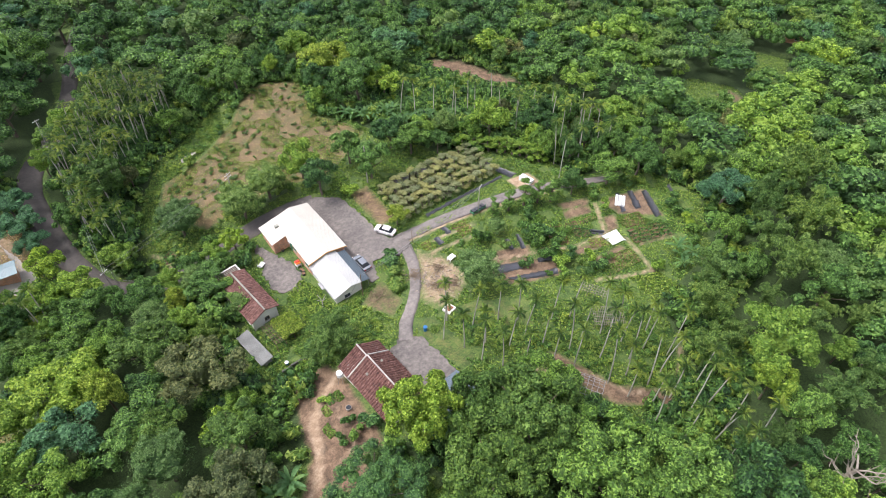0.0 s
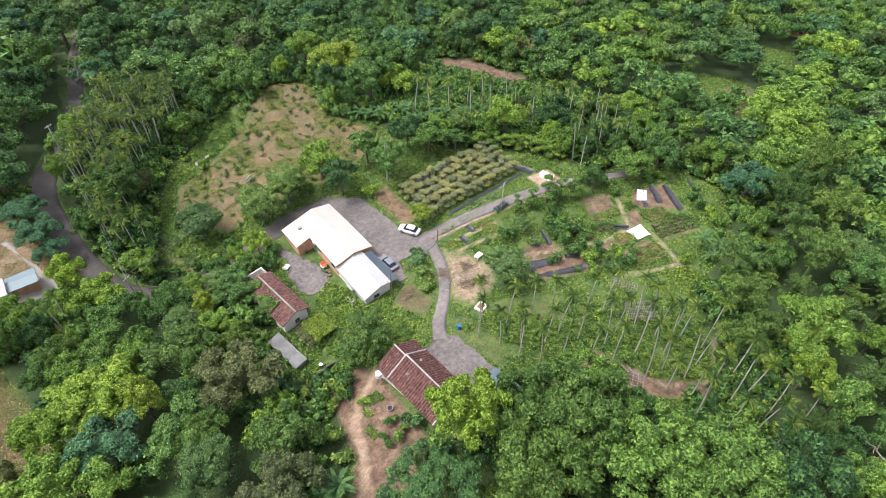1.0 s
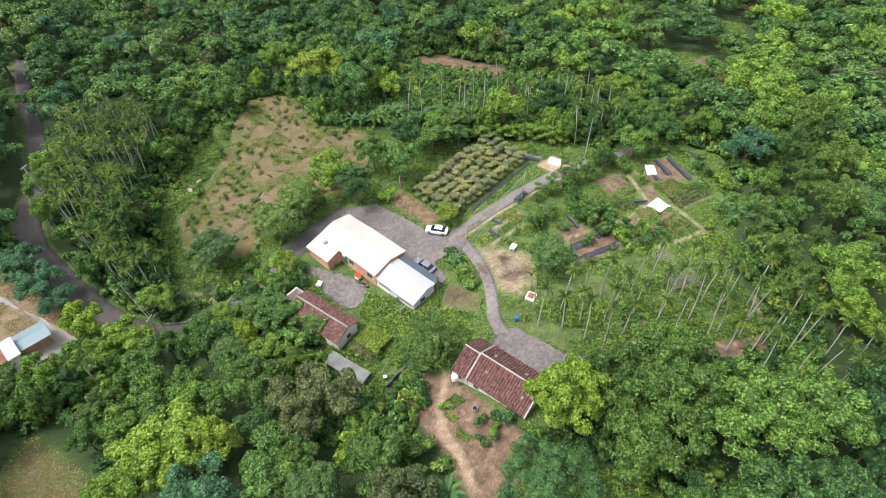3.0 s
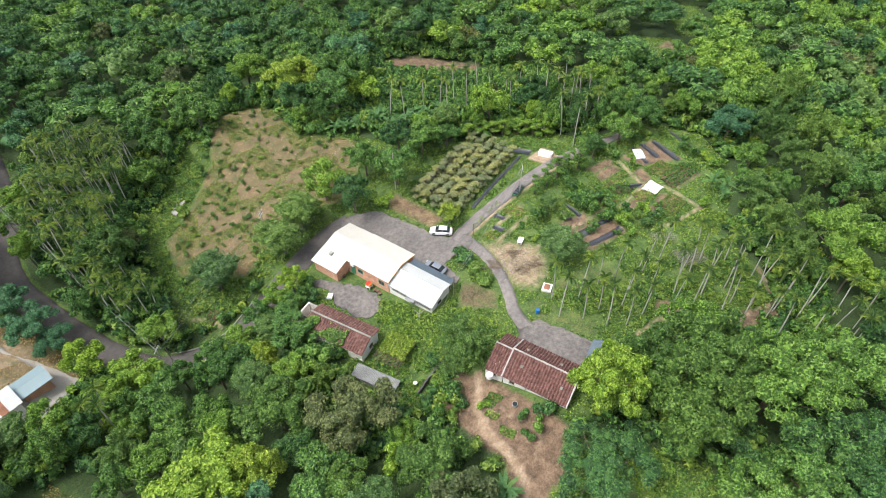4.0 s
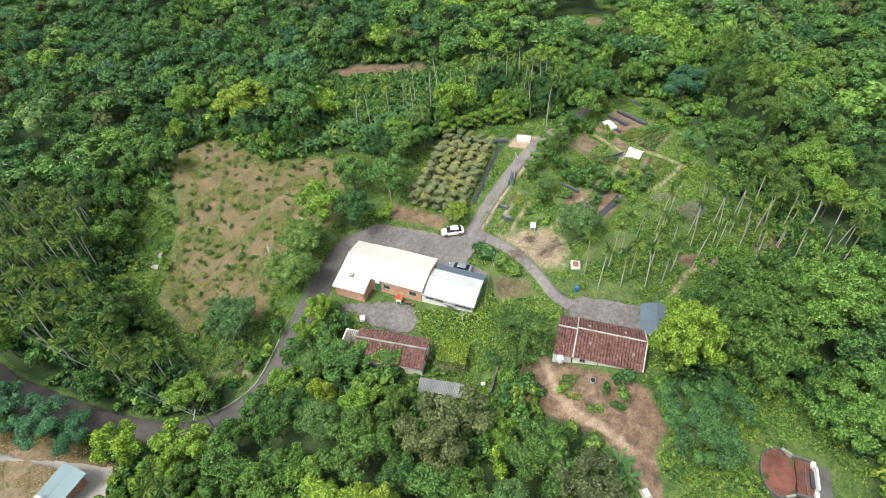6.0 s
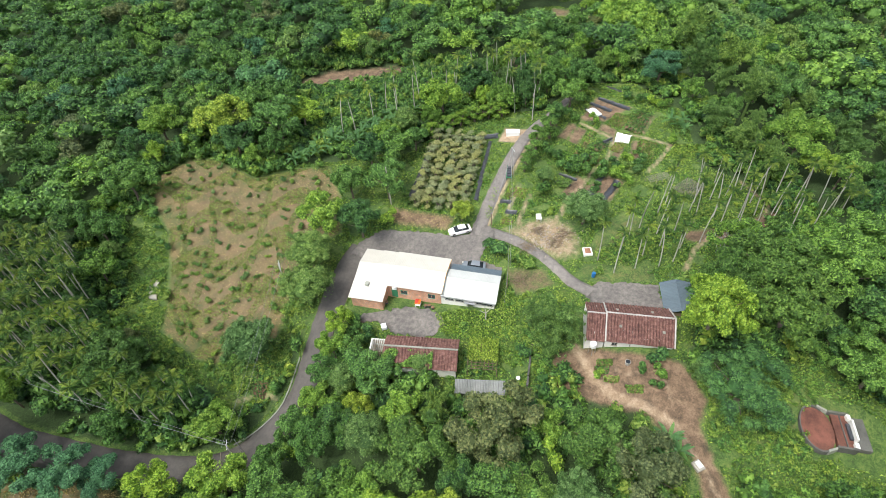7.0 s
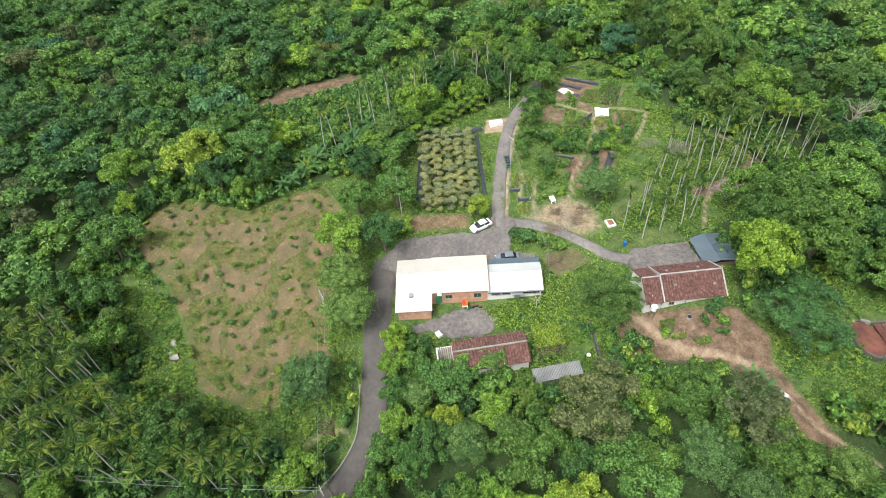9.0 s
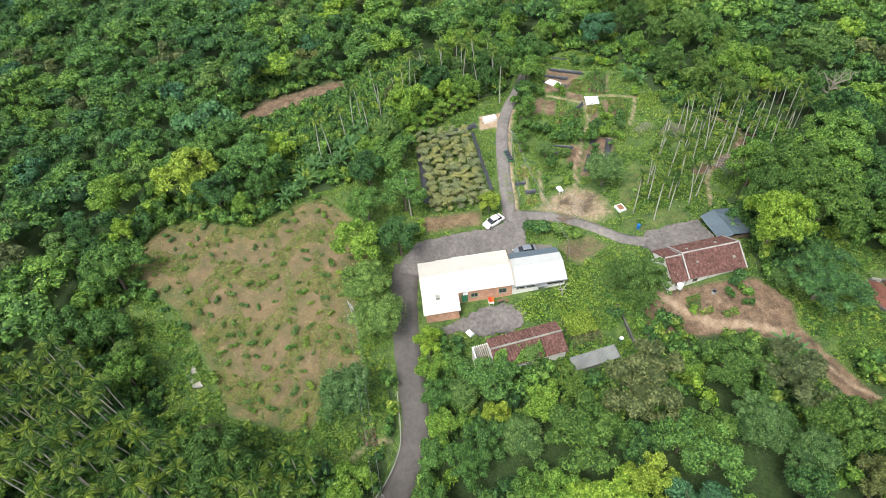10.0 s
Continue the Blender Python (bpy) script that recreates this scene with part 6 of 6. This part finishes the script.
P_ORCHARD = pole(22.0, 97.0, 9.6, 2, "tall concrete utility pole with two crossarms in the orchard")
P_ROAD = pole(-5.8, 95.9, 5.8, 1, "concrete utility pole beside the bend of the road")
P_ROAD2 = pole(-4.6, 95.3, 5.2, 0, "plain pale pole beside the bend of the road", M_METAL, 0.09)
P_FAR = pole(-4.0, 141.0, 9.0, 1, "concrete utility pole among the palms")
P_TREES = pole(47.2, 84.8, 9.5, 0, "bare grey pole rising through a tree")
P_LANE = pole(58.8, 61.5, 7.0, 1, "slim pale pole beside the lane", M_CONCRETE, 0.1)
P_SHOP = pole(29.2, 58.6, 5.6, 0, "dark pole behind the workshop", M_WOOD, 0.1)
P_POST = pole(43.7, 63.5, 3.0, 0, "short dark wooden post at the fork of the drive", M_WOOD, 0.09)


def wire(a, b, sag, r=0.022, off=0.0):
    a, b = np.array(a, float) + [off, -off, -0.25], np.array(b, float) + [off, -off, -0.25]
    s = np.linspace(0, 1, 15)
    path = a + s[:, None] * (b - a) - np.array([0, 0, 1]) * (4 * sag * s * (1 - s))[:, None]
    v, q = tube(path, np.full(15, r), 5)
    tagged(new("cable", make_mesh("cable", v, q, mat=M_CABLE)), "thin grey overhead cable between poles", "cable", "overhead cables")


for off in (-0.5, 0.5):
    wire(P_ROAD, P_ORCHARD, 0.8, 0.018, off)
wire(P_ROAD, P_FAR, 1.2, 0.018, 0.4), wire(P_ROAD, P_FAR, 1.6, 0.035)
wire(P_LANE, P_SHOP, 1.0), wire(P_LANE, P_POST, 0.5, 0.03), wire(P_LANE, P_SHOP, 1.3, off=0.3)
wire(P_SHOP, (25.5, 58.6, -4.2), 0.3)


# ---- garden ----
def film(poly, label="black weed-control film laid on a bed"):
    return draped("weed_film", poly, M_BLACK, label, "film", 0.045, 0.8, 0.08, "")


for poly in FILMS:
    film(poly)


def bed(poly, leaf, tall, label, n_per_m=26, size=0.16, seed=0, category="vegetable bed"):
    """A planted bed: low soil mound and a mass of leaves with an uneven top."""
    root = thing("vegetable_bed", 0, 0, 0, 0, label, category)
    rng = np.random.default_rng(seed + int(poly[0][0] * 10))
    p = np.array(poly)
    area = abs(np.sum(p[:, 0] * np.roll(p[:, 1], -1) - p[:, 1] * np.roll(p[:, 0], -1))) / 2
    k = int(area * n_per_m * 2.2)
    x, y = rng.uniform(p[:, 0].min(), p[:, 0].max(), k), rng.uniform(p[:, 1].min(), p[:, 1].max(), k)
    d = inside(poly, x, y)
    ok = d > -0.15
    x, y, d = x[ok], y[ok], d[ok]
    lump = 0.75 + 0.25 * np.sin(x * 3.1 + 1.3 * np.sin(y * 2)) * np.sin(y * 2.7)
    z = ground(x, y) + 0.05 + tall * lump * rng.uniform(0.3, 1.0, len(x)) * np.clip(0.4 + d, 0.3, 1)
    nrm = unit(rng.normal(size=(len(x), 3)) * 0.8 + [0, 0, 0.8])
    v = leaf_quads(rng, np.column_stack([x, y, z]), nrm, size, 0.6)
    part("foliage", make_mesh("foliage", v, np.arange(len(v)).reshape(-1, 4), mat=LEAF[leaf]), root)
    if n_per_m < 18:
        return root
    soil = draped("soil", list(poly), M_SOIL, "raised red-brown soil", "soil", 0.08, 0.9, 0.06, "")
    soil.parent = root
    del soil["category"]
    return root


M_SOIL = plain("garden_soil", (0.2, 0.12, 0.075), 0.95, 0, 0.4, 3, 0.6)
bed([(78.0, 42.2), (82.7, 40.4), (81.4, 36.8), (77.3, 39.2)], "grass", 1.0, "dense bright green square vegetable bed")
for k in range(4):
    q = np.array([0.38, 0.8]) * 1.25 * k * -1
    bed([(76.6 + q[0], 38.6 + q[1] * 0.9), (84.2 + q[0], 35.6 + q[1] * 0.9), (84.0 + q[0], 34.9 + q[1] * 0.9), (76.4 + q[0], 37.9 + q[1] * 0.9)], "dark" if k % 2 else "mid", 1.2, "long row of tall dark leafy vegetables", 44, 0.2)
bed([(69.4, 47.7), (76.2, 45.6), (75.2, 44.6), (68.8, 46.6)], "mid", 0.5, "narrow row of dark green vegetables")
bed([(69.9, 46.6), (71.8, 43.3), (70.3, 41.8), (68.1, 44.1)], "dark", 0.8, "bed of dark green ferns", 40)
bed([(69.3, 41.7), (72.9, 39.4), (71.5, 37.8), (68.1, 39.8)], "grass", 0.25, "small lawn between garden paths", 40, 0.13)
bed([(66.9, 30.7), (71.9, 28.1), (73, 22.3), (67, 25.4)], "grass", 0.5, "rank green weeds on a terrace", 16, 0.22)
bed([(66, 50), (69, 48.5), (66, 43), (63, 45)], "bright", 0.7, "bright green weedy bed below the trees", 20)
bed([(54.8, 64.6), (54.6, 63.4), (50.2, 63.9), (50.4, 65)], "grass", 0.2, "short green grass bed beside the lane", 22)
bed([(49.2, 65), (48.8, 63.7), (45.2, 64.2), (45.6, 65.4)], "grass", 0.2, "short green grass bed beside the lane", 22)
bed([(55.2, 61.6), (54.8, 57.6), (51.8, 58.2), (52.2, 60.4), (51.5, 61.8)], "bright", 0.35, "mixed green vegetable bed", 18)
bed([(22.6, 70), (24.0, 66), (24.0, 60), (28.5, 58.8), (26, 55.5), (21, 56.5), (18.8, 58.6), (18.6, 64), (19.6, 68.4)], "grass", 0.8, "bright green creepers sprawling behind the workshop", 17.9, 0.2, category="creepers")
bed([(22.6, 70), (24.0, 66), (24.0, 60), (28.5, 58.8), (26, 55.5), (21, 56.5), (18.8, 58.6), (18.6, 64), (19.6, 68.4)], "bright", 0.6, "yellow-green creepers sprawling behind the workshop", 17.9, 0.15, 3, "creepers")
bed([(46.2, 61.8), (46.0, 59.2), (44.2, 59.6), (44.4, 61.9)], "grass", 0.25, "small square of short grass", 22)
bed([(15.3, 43.2), (15.2, 41.2), (14.2, 41.4), (14.3, 43.4)], "grass", 0.4, "short row of low green vegetables by the house", 60, 0.14)
bed([(14.2, 43.6), (13.9, 41.6), (13.0, 41.9), (13.2, 43.6)], "mid", 0.35, "short row of low green vegetables by the house", 60, 0.14)
bed([(12.7, 42.4), (12.5, 40.2), (11.6, 40.5), (11.9, 42.2)], "grass", 0.3, "short row of low green vegetables by the house", 60, 0.14)
bed([(11.2, 39.4), (11.5, 37.0), (10.4, 36.9), (10.2, 38.8)], "grass", 0.35, "short row of low green vegetables by the house", 60, 0.14)
bed([(9.6, 99.0), (9.4, 96.2), (4.6, 96.0), (4.8, 98.6)], "dark", 0.7, "dark green leafy bed beside the road", 24)
bed([(69.8, 36), (73.3, 35.1), (72.3, 31.7), (64.9, 33.1)], "grass", 0.3, "lush green weedy lawn", 30, 0.16)


def trellis(x, y, length, width, tall, turn, nx, ny, label, mat, r=0.035, arch=0.0):
    root = thing("trellis", x, y, float(ground(x, y)), turn, label, "trellis")
    for i in range(nx + 1):
        px = -length / 2 + length * i / nx
        pts = [(px, -width / 2 + width * s, tall + arch * math.sin(math.pi * s)) for s in np.linspace(0, 1, 7)]
        v, q = tube(pts, np.full(7, r), 5)
        part("slat", make_mesh("slat", v, q, mat=mat), root)
    for j in range(ny + 1):
        s = j / ny
        part("rail", solid("rail", [rod((-length / 2, -width / 2 + width * s, tall + arch * math.sin(math.pi * s) + 2 * r), (length / 2, -width / 2 + width * s, tall + arch * math.sin(math.pi * s) + 2 * r), r, 5)], mat), root)
    for i in range(0, nx + 1, max(1, nx // 3)):
        for s in (-1, 1):
            part("post", solid("post", [rod((-length / 2 + length * i / nx, s * width / 2, -0.5), (-length / 2 + length * i / nx, s * width / 2, tall), r * 1.3, 5)], mat), root)
    return root


M_CANE = plain("weathered_cane", (0.27, 0.25, 0.2), 0.85, 0, 0.3, 5, 0.2)
trellis(59.6, 32.2, 4.4, 1.8, 1.1, -62, 10, 3, "low lattice of weathered canes over a bed", M_CANE)
trellis(57.0, 26.8, 5.0, 3.8, 1.2, -42, 16, 7, "low lattice of pale canes over a bed", M_CANE)
trellis(43.6, 21.4, 7.0, 3.4, 1.3, 118, 9, 5, "arched tunnel frame of grey pipes", M_CABLE, 0.035, 0.9)
arbor = trellis(14.7, 60.6, 5.6, 4.6, 1.9, 5, 10, 7, "cane arbor covered with light green climbing vines", M_WOOD, 0.045)
vr = np.random.default_rng(77)
vx, vy = vr.uniform(-1.3, 2.9, 2600), vr.uniform(-2.4, 2.4, 2600)
v = leaf_quads(vr, np.column_stack([vx, vy, 2.05 + vr.normal(0, 0.12, 2600)]), unit(vr.normal(size=(2600, 3)) * 0.7 + [0, 0, 1]), 0.15, 0.7)
part("vine", make_mesh("vine", v, np.arange(len(v)).reshape(-1, 4), mat=LEAF["yellow"]), arbor, "light green climbing vine")


# ---- small things ----
def small(name, x, y, pieces, label, category, turn=0.0, up=0.0):
    """A little thing made of (part name, pieces, material, bevel) rows."""
    root = thing(name, x, y, float(ground(x, y)) + up, turn, label, category)
    for pname, ps, mat, bevel in pieces:
        part(pname, solid(pname, ps, mat, bevel), root)
    return root


small("storage_chest", 74.0, 63.0, [("body", [box(-0.7, 0.7, -1.5, 1.5, -0.2, 0.75)], M_WHITE_PLASTIC, 0.06), ("lid", [box(-0.75, 0.75, -1.55, 1.55, 0.76, 0.92)], M_WHITE_PLASTIC, 0.05)], "long white chest on bare soil at the lane's end", "chest", 8)
small("well_cover", 38.2, 45.3, [("kerb", [box(-0.9, 0.9, -0.8, 0.8, -0.3, 0.45)], M_WHITE_WALL, 0.05), ("lid", [box(-0.6, 0.6, -0.5, 0.5, 0.46, 0.56)], M_RUST, 0.02)], "square white well curb with a rusty lid", "well", 12)
small("white_table", 46.3, 54.7, [("top", [box(-0.8, 0.8, -0.5, 0.5, 0.55, 0.68)], M_WHITE_PLASTIC, 0.04), *[("leg", [box(sx * 0.68 - 0.05, sx * 0.68 + 0.05, sy * 0.38 - 0.05, sy * 0.38 + 0.05, -0.1, 0.55)], M_WHITE_PLASTIC, 0.0) for sx in (-1, 1) for sy in (-1, 1)]], "low white plastic table between garden beds", "table", 10)
small("green_rack", 59.2, 62.0, [*[("post", [rod((sx * 1.7, sy * 0.5, -0.1), (sx * 1.7, sy * 0.5, 1.2), 0.05)], M_GREEN_PAINT, 0) for sx in (-1, 1) for sy in (-1, 1)], ("tray", [box(-1.8, 1.8, -0.55, 0.55, 0.5, 0.62)], M_GREEN_PAINT, 0.02), *[("crate", [box(-1.6 + 0.85 * k, -0.95 + 0.85 * k, -0.45, 0.45, 0.63, 0.95)], M_BLACK, 0.03) for k in range(4)]], "green metal rack with dark crates beside the lane", "rack", 4)
small("blue_barrel", 32.3, 44.2, [("drum", [disc(0.32, -0.1, 0.85, 18)], M_BLUE_PLASTIC, 0.03), ("rim", [disc(0.34, 0.86, 0.92, 18)], M_BLUE_PLASTIC, 0.0)], "blue plastic barrel in the grass", "barrel")
small("bucket", 12.0, 54.7, [("pail", [disc(0.26, -0.05, 0.5, 16, 0.32)], M_BLUE_PLASTIC, 0), ("lid", [disc(0.33, 0.505, 0.55, 16)], M_WHITE_PLASTIC, 0)], "blue bucket with a white lid", "bucket")
small("planter", 14.7, 39.1, [("pot", [disc(0.34, -0.1, 0.55, 18, 0.42)], M_CONCRETE, 0), ("water", [disc(0.36, 0.552, 0.57, 18)], M_GLASS, 0)], "round grey water jar on the worn track", "jar")
small("handcart", 18.6, 78.4, [("bed", [box(-0.7, 0.7, -0.45, 0.45, 0.4, 0.55)], M_WHITE_PLASTIC, 0.03), ("wheel", [disc(0.28, -0.05, 0.05, 16)], M_RUBBER, 0), ("board", [box(-0.7, -0.62, -0.45, 0.45, 0.551, 1.0)], M_WHITE_PLASTIC, 0.02), ("prop", [box(-0.08, 0.08, -0.3, 0.3, 0.051, 0.4)], M_METAL, 0)], "tipped white handcart on the courtyard's edge", "handcart", 30)
small("tub_rack", 24.0, 73.6, [*[("post", [rod((sx * 0.4, sy * 0.4, 0), (sx * 0.4, sy * 0.4, 1.0), 0.05)], M_WHITE_PLASTIC, 0) for sx in (-1, 1) for sy in (-1, 1)], ("seat", [box(-0.5, 0.5, -0.5, 0.5, 0.5, 0.6)], M_WHITE_PLASTIC, 0.03), ("top", [box(-0.5, 0.5, -0.5, 0.5, 1.0, 1.15)], M_ORANGE, 0.04), ("cushion", [box(-0.45, 0.45, -0.1, 0.45, 1.155, 1.3)], M_RED, 0.04)], "white rack with orange and red tubs by the brick wall", "rack", 0)
small("concrete_bin", 11.4, 49.9, [("wall", [box(-0.9, 0.9, -0.8, -0.65, -1, 0.7), box(-0.9, 0.9, 0.65, 0.8, -1, 0.7), box(-0.9, -0.75, -0.65, 0.65, -1, 0.7), box(0.75, 0.9, -0.65, 0.65, -1, 0.7)], M_OLD_CONCRETE, 0), ("fill", [box(-0.75, 0.75, -0.65, 0.65, -1, 0.55)], M_SOIL, 0)], "overgrown square concrete bin filled with earth", "bin", 12)
old = thing("retaining_wall", 14.6, 53.2, float(ground(14.6, 53.2)), 0, "low mossy concrete retaining wall of an old terrace", "wall")
for k in range(5):
    part("block", solid("block", [box(-4.0 + 1.62 * k, -2.4 + 1.62 * k, -0.16 + 0.04 * (k % 2), 0.16, -1.0, 0.55 + 0.07 * ((k * 3) % 4))], M_STAINED, 0.05), old)
bush("mid", 13.2, 51.6, 1.5, 1.8, "leafy green shrub against the old terrace wall", "terrace shrubs"), bush("bright", 12.6, 48.2, 1.3, 1.5, "yellow-green shrub at the edge of the bare soil", "terrace shrubs"), bush("dark", 16.2, 54.6, 1.5, 1.8, "dark green shrub behind the old terrace wall", "terrace shrubs")
small("dead_tree", 22.4, 61.3, [("stem", [rod((0, 0, -0.3), (0.2, 0.1, 1.6), 0.12)], M_PALE_BARK, 0), *[("branch", [rod((0.2, 0.1, 1.5), (0.2 + math.cos(a) * 1.0, 0.1 + math.sin(a) * 1.0, 2.3 + 0.2 * k), 0.06)], M_PALE_BARK, 0) for k, a in enumerate((0.3, 1.9, 3.4, 5.0))]], "small pale leafless tree stump with broken branches", "dead tree")
small("concrete_block", 1.2, 30.4, [("base", [box(-0.7, 0.7, -0.6, 0.6, -0.3, 0.35)], M_CONCRETE, 0.1), ("top", [box(-0.45, 0.5, -0.4, 0.3, 0.36, 0.62)], M_WHITE_WALL, 0.08)], "broken pale concrete block beside the track", "block", 35)
sr = np.random.default_rng(55)
small("sack_pile", 83.1, 45.2, [("sack", [box(dx - 0.42, dx + 0.42, dy - 0.3, dy + 0.3, dz, dz + 0.24)], M_WHITE_PLASTIC, 0.1) for dx, dy, dz in [(i * 0.92 - 1.4, j * 0.68 - 0.7, 0.0 if k == 0 else 0.25) for k in range(2) for i in range(4 - k) for j in range(3 - k)]], "heap of white plastic sacks beside the beds", "sacks", 35)
small("tarp_roll", 72.4, 42.1, [("roll", [rod((-1.3, 0, 0.22), (1.3, 0.2, 0.24), 0.24, 10)], M_BLACK, 0), ("flap", [box(-1.2, 1.2, 0.25, 0.9, 0.02, 0.07)], M_BLACK, 0)], "rolled black tarpaulin lying by the garden path", "tarpaulin", 130)
for x, y in ((23.6, 79.3), (23.9, 72.2), (23.7, 70.9), (24.0, 71.6)):
    small("tub", x, y, [("pail", [disc(0.28, -0.05, 0.45, 14, 0.33)], M_BLACK, 0), ("soil", [disc(0.3, 0.452, 0.46, 14)], M_SOIL, 0)], "dark plastic tub against the brick wall", "tub")
small("water_basin", -0.6, 108.6, [("rim", [disc(0.5, -0.1, 0.35, 16)], M_CONCRETE, 0.03), ("water", [disc(0.42, 0.352, 0.37, 16)], M_BLUE_PLASTIC, 0)], "small round basin in the grass", "basin")

# a large dead tree among the living ones below the palms
M_DEAD = plain("bleached_wood", (0.3, 0.27, 0.22), 0.9, 0, 0.4, 6, 0.4)
dead = thing("bare_tree", 59.5, -9.5, float(ground(59.5, -9.5)), 0, "large dead tree with bleached bare branches", "dead tree")
dr = np.random.default_rng(91)
part("trunk", make_mesh("trunk", *tube([(0, 0, -0.4), (0.2, 0.1, 3), (0.1, -0.2, 6.2)], [0.42, 0.34, 0.22], 8), mat=M_DEAD, smooth=True), dead)
for k in range(9):
    a, z = k * 2.4, 3.6 + 0.35 * k
    p, way, line = np.array([0.1, -0.1, z]), np.array([math.cos(a), math.sin(a), 0.55]), []
    for i in range(7):
        line.append(p)
        way = unit(way + dr.normal(0, 0.28, 3) + [0, 0, 0.03])
        p = p + way * 0.8
    limb = part("branch", make_mesh("branch", *tube(line, np.linspace(0.15, 0.035, 7), 6), mat=M_DEAD, smooth=True), dead)
    for i in (2, 3, 4, 5):
        side = unit(np.cross(line[i + 1] - line[i], [0, 0, 1]) * (1 if i % 2 else -1) + (line[i + 1] - line[i]) * 0.8 + dr.normal(0, 0.2, 3))
        part("twig", make_mesh("twig", *tube([line[i], line[i] + side * 0.8, line[i] + side * 1.5 + [0, 0, 0.3]], [0.06, 0.045, 0.02], 5), mat=M_DEAD), limb)

# kerb along the outer edge of the bend
mid, way = smooth_line([(12, 91.9), (6, 92.2), (3.2, 92.8), (-0.6, 95.0), (-3.6, 97.6)], 1.0)
tagged(new("kerb", solid("kerb", [prism([tuple(a + s * 0.1 * np.array((-w[1], w[0]))) for a, w, s in ((mid[i], way[i], -1), (mid[i], way[i], 1), (mid[i + 1], way[i + 1], 1), (mid[i + 1], way[i + 1], -1))], float(ground(*mid[i])) - 0.5, [float(ground(*mid[j])) + 0.22 for j in (i, i, i + 1, i + 1)]) for i in range(len(mid) - 1)], M_OLD_CONCRETE)), "low pale concrete kerb on the outside of the bend", "kerb", kind="structure")

# broken stones and brush on the cleared soil by the drive
rr = np.random.default_rng(33)
stones = []
for _ in range(420):
    x, y = rr.normal(41.2, 2.0), rr.normal(52.6, 2.6)
    s = 0.05 + 0.15 * rr.random() ** 2
    w, f = ICO[1]
    stones.append((w * s * rr.uniform(0.6, 1.3, (12, 3)) + [x, y, float(ground(x, y)) + s * 0.4], [tuple(t) for t in f]))
tagged(new("rubble", solid("rubble", stones, M_RUBBLE)), "scattered broken stones and rubble on bare soil", "rubble", kind="stuff")
sticks = []
for cx, cy in ((40.2, 51.2), (43, 54.6), (38.6, 56), (42.5, 49.6), (30.5, 56.5)):
    for _ in range(45):
        a, x, y = rr.uniform(0, 6.28), rr.normal(cx, 0.7), rr.normal(cy, 0.7)
        z = float(ground(x, y)) + rr.uniform(0.05, 0.5)
        h = rr.uniform(0.4, 1.0)
        sticks.append(rod((x - math.cos(a) * h, y - math.sin(a) * h, z), (x + math.cos(a) * h, y + math.sin(a) * h, z + rr.uniform(-0.1, 0.3)), 0.03, 4))
tagged(new("brushwood", solid("brushwood", sticks, M_WOOD)), "heaps of cut dry brushwood", "brushwood", kind="stuff")
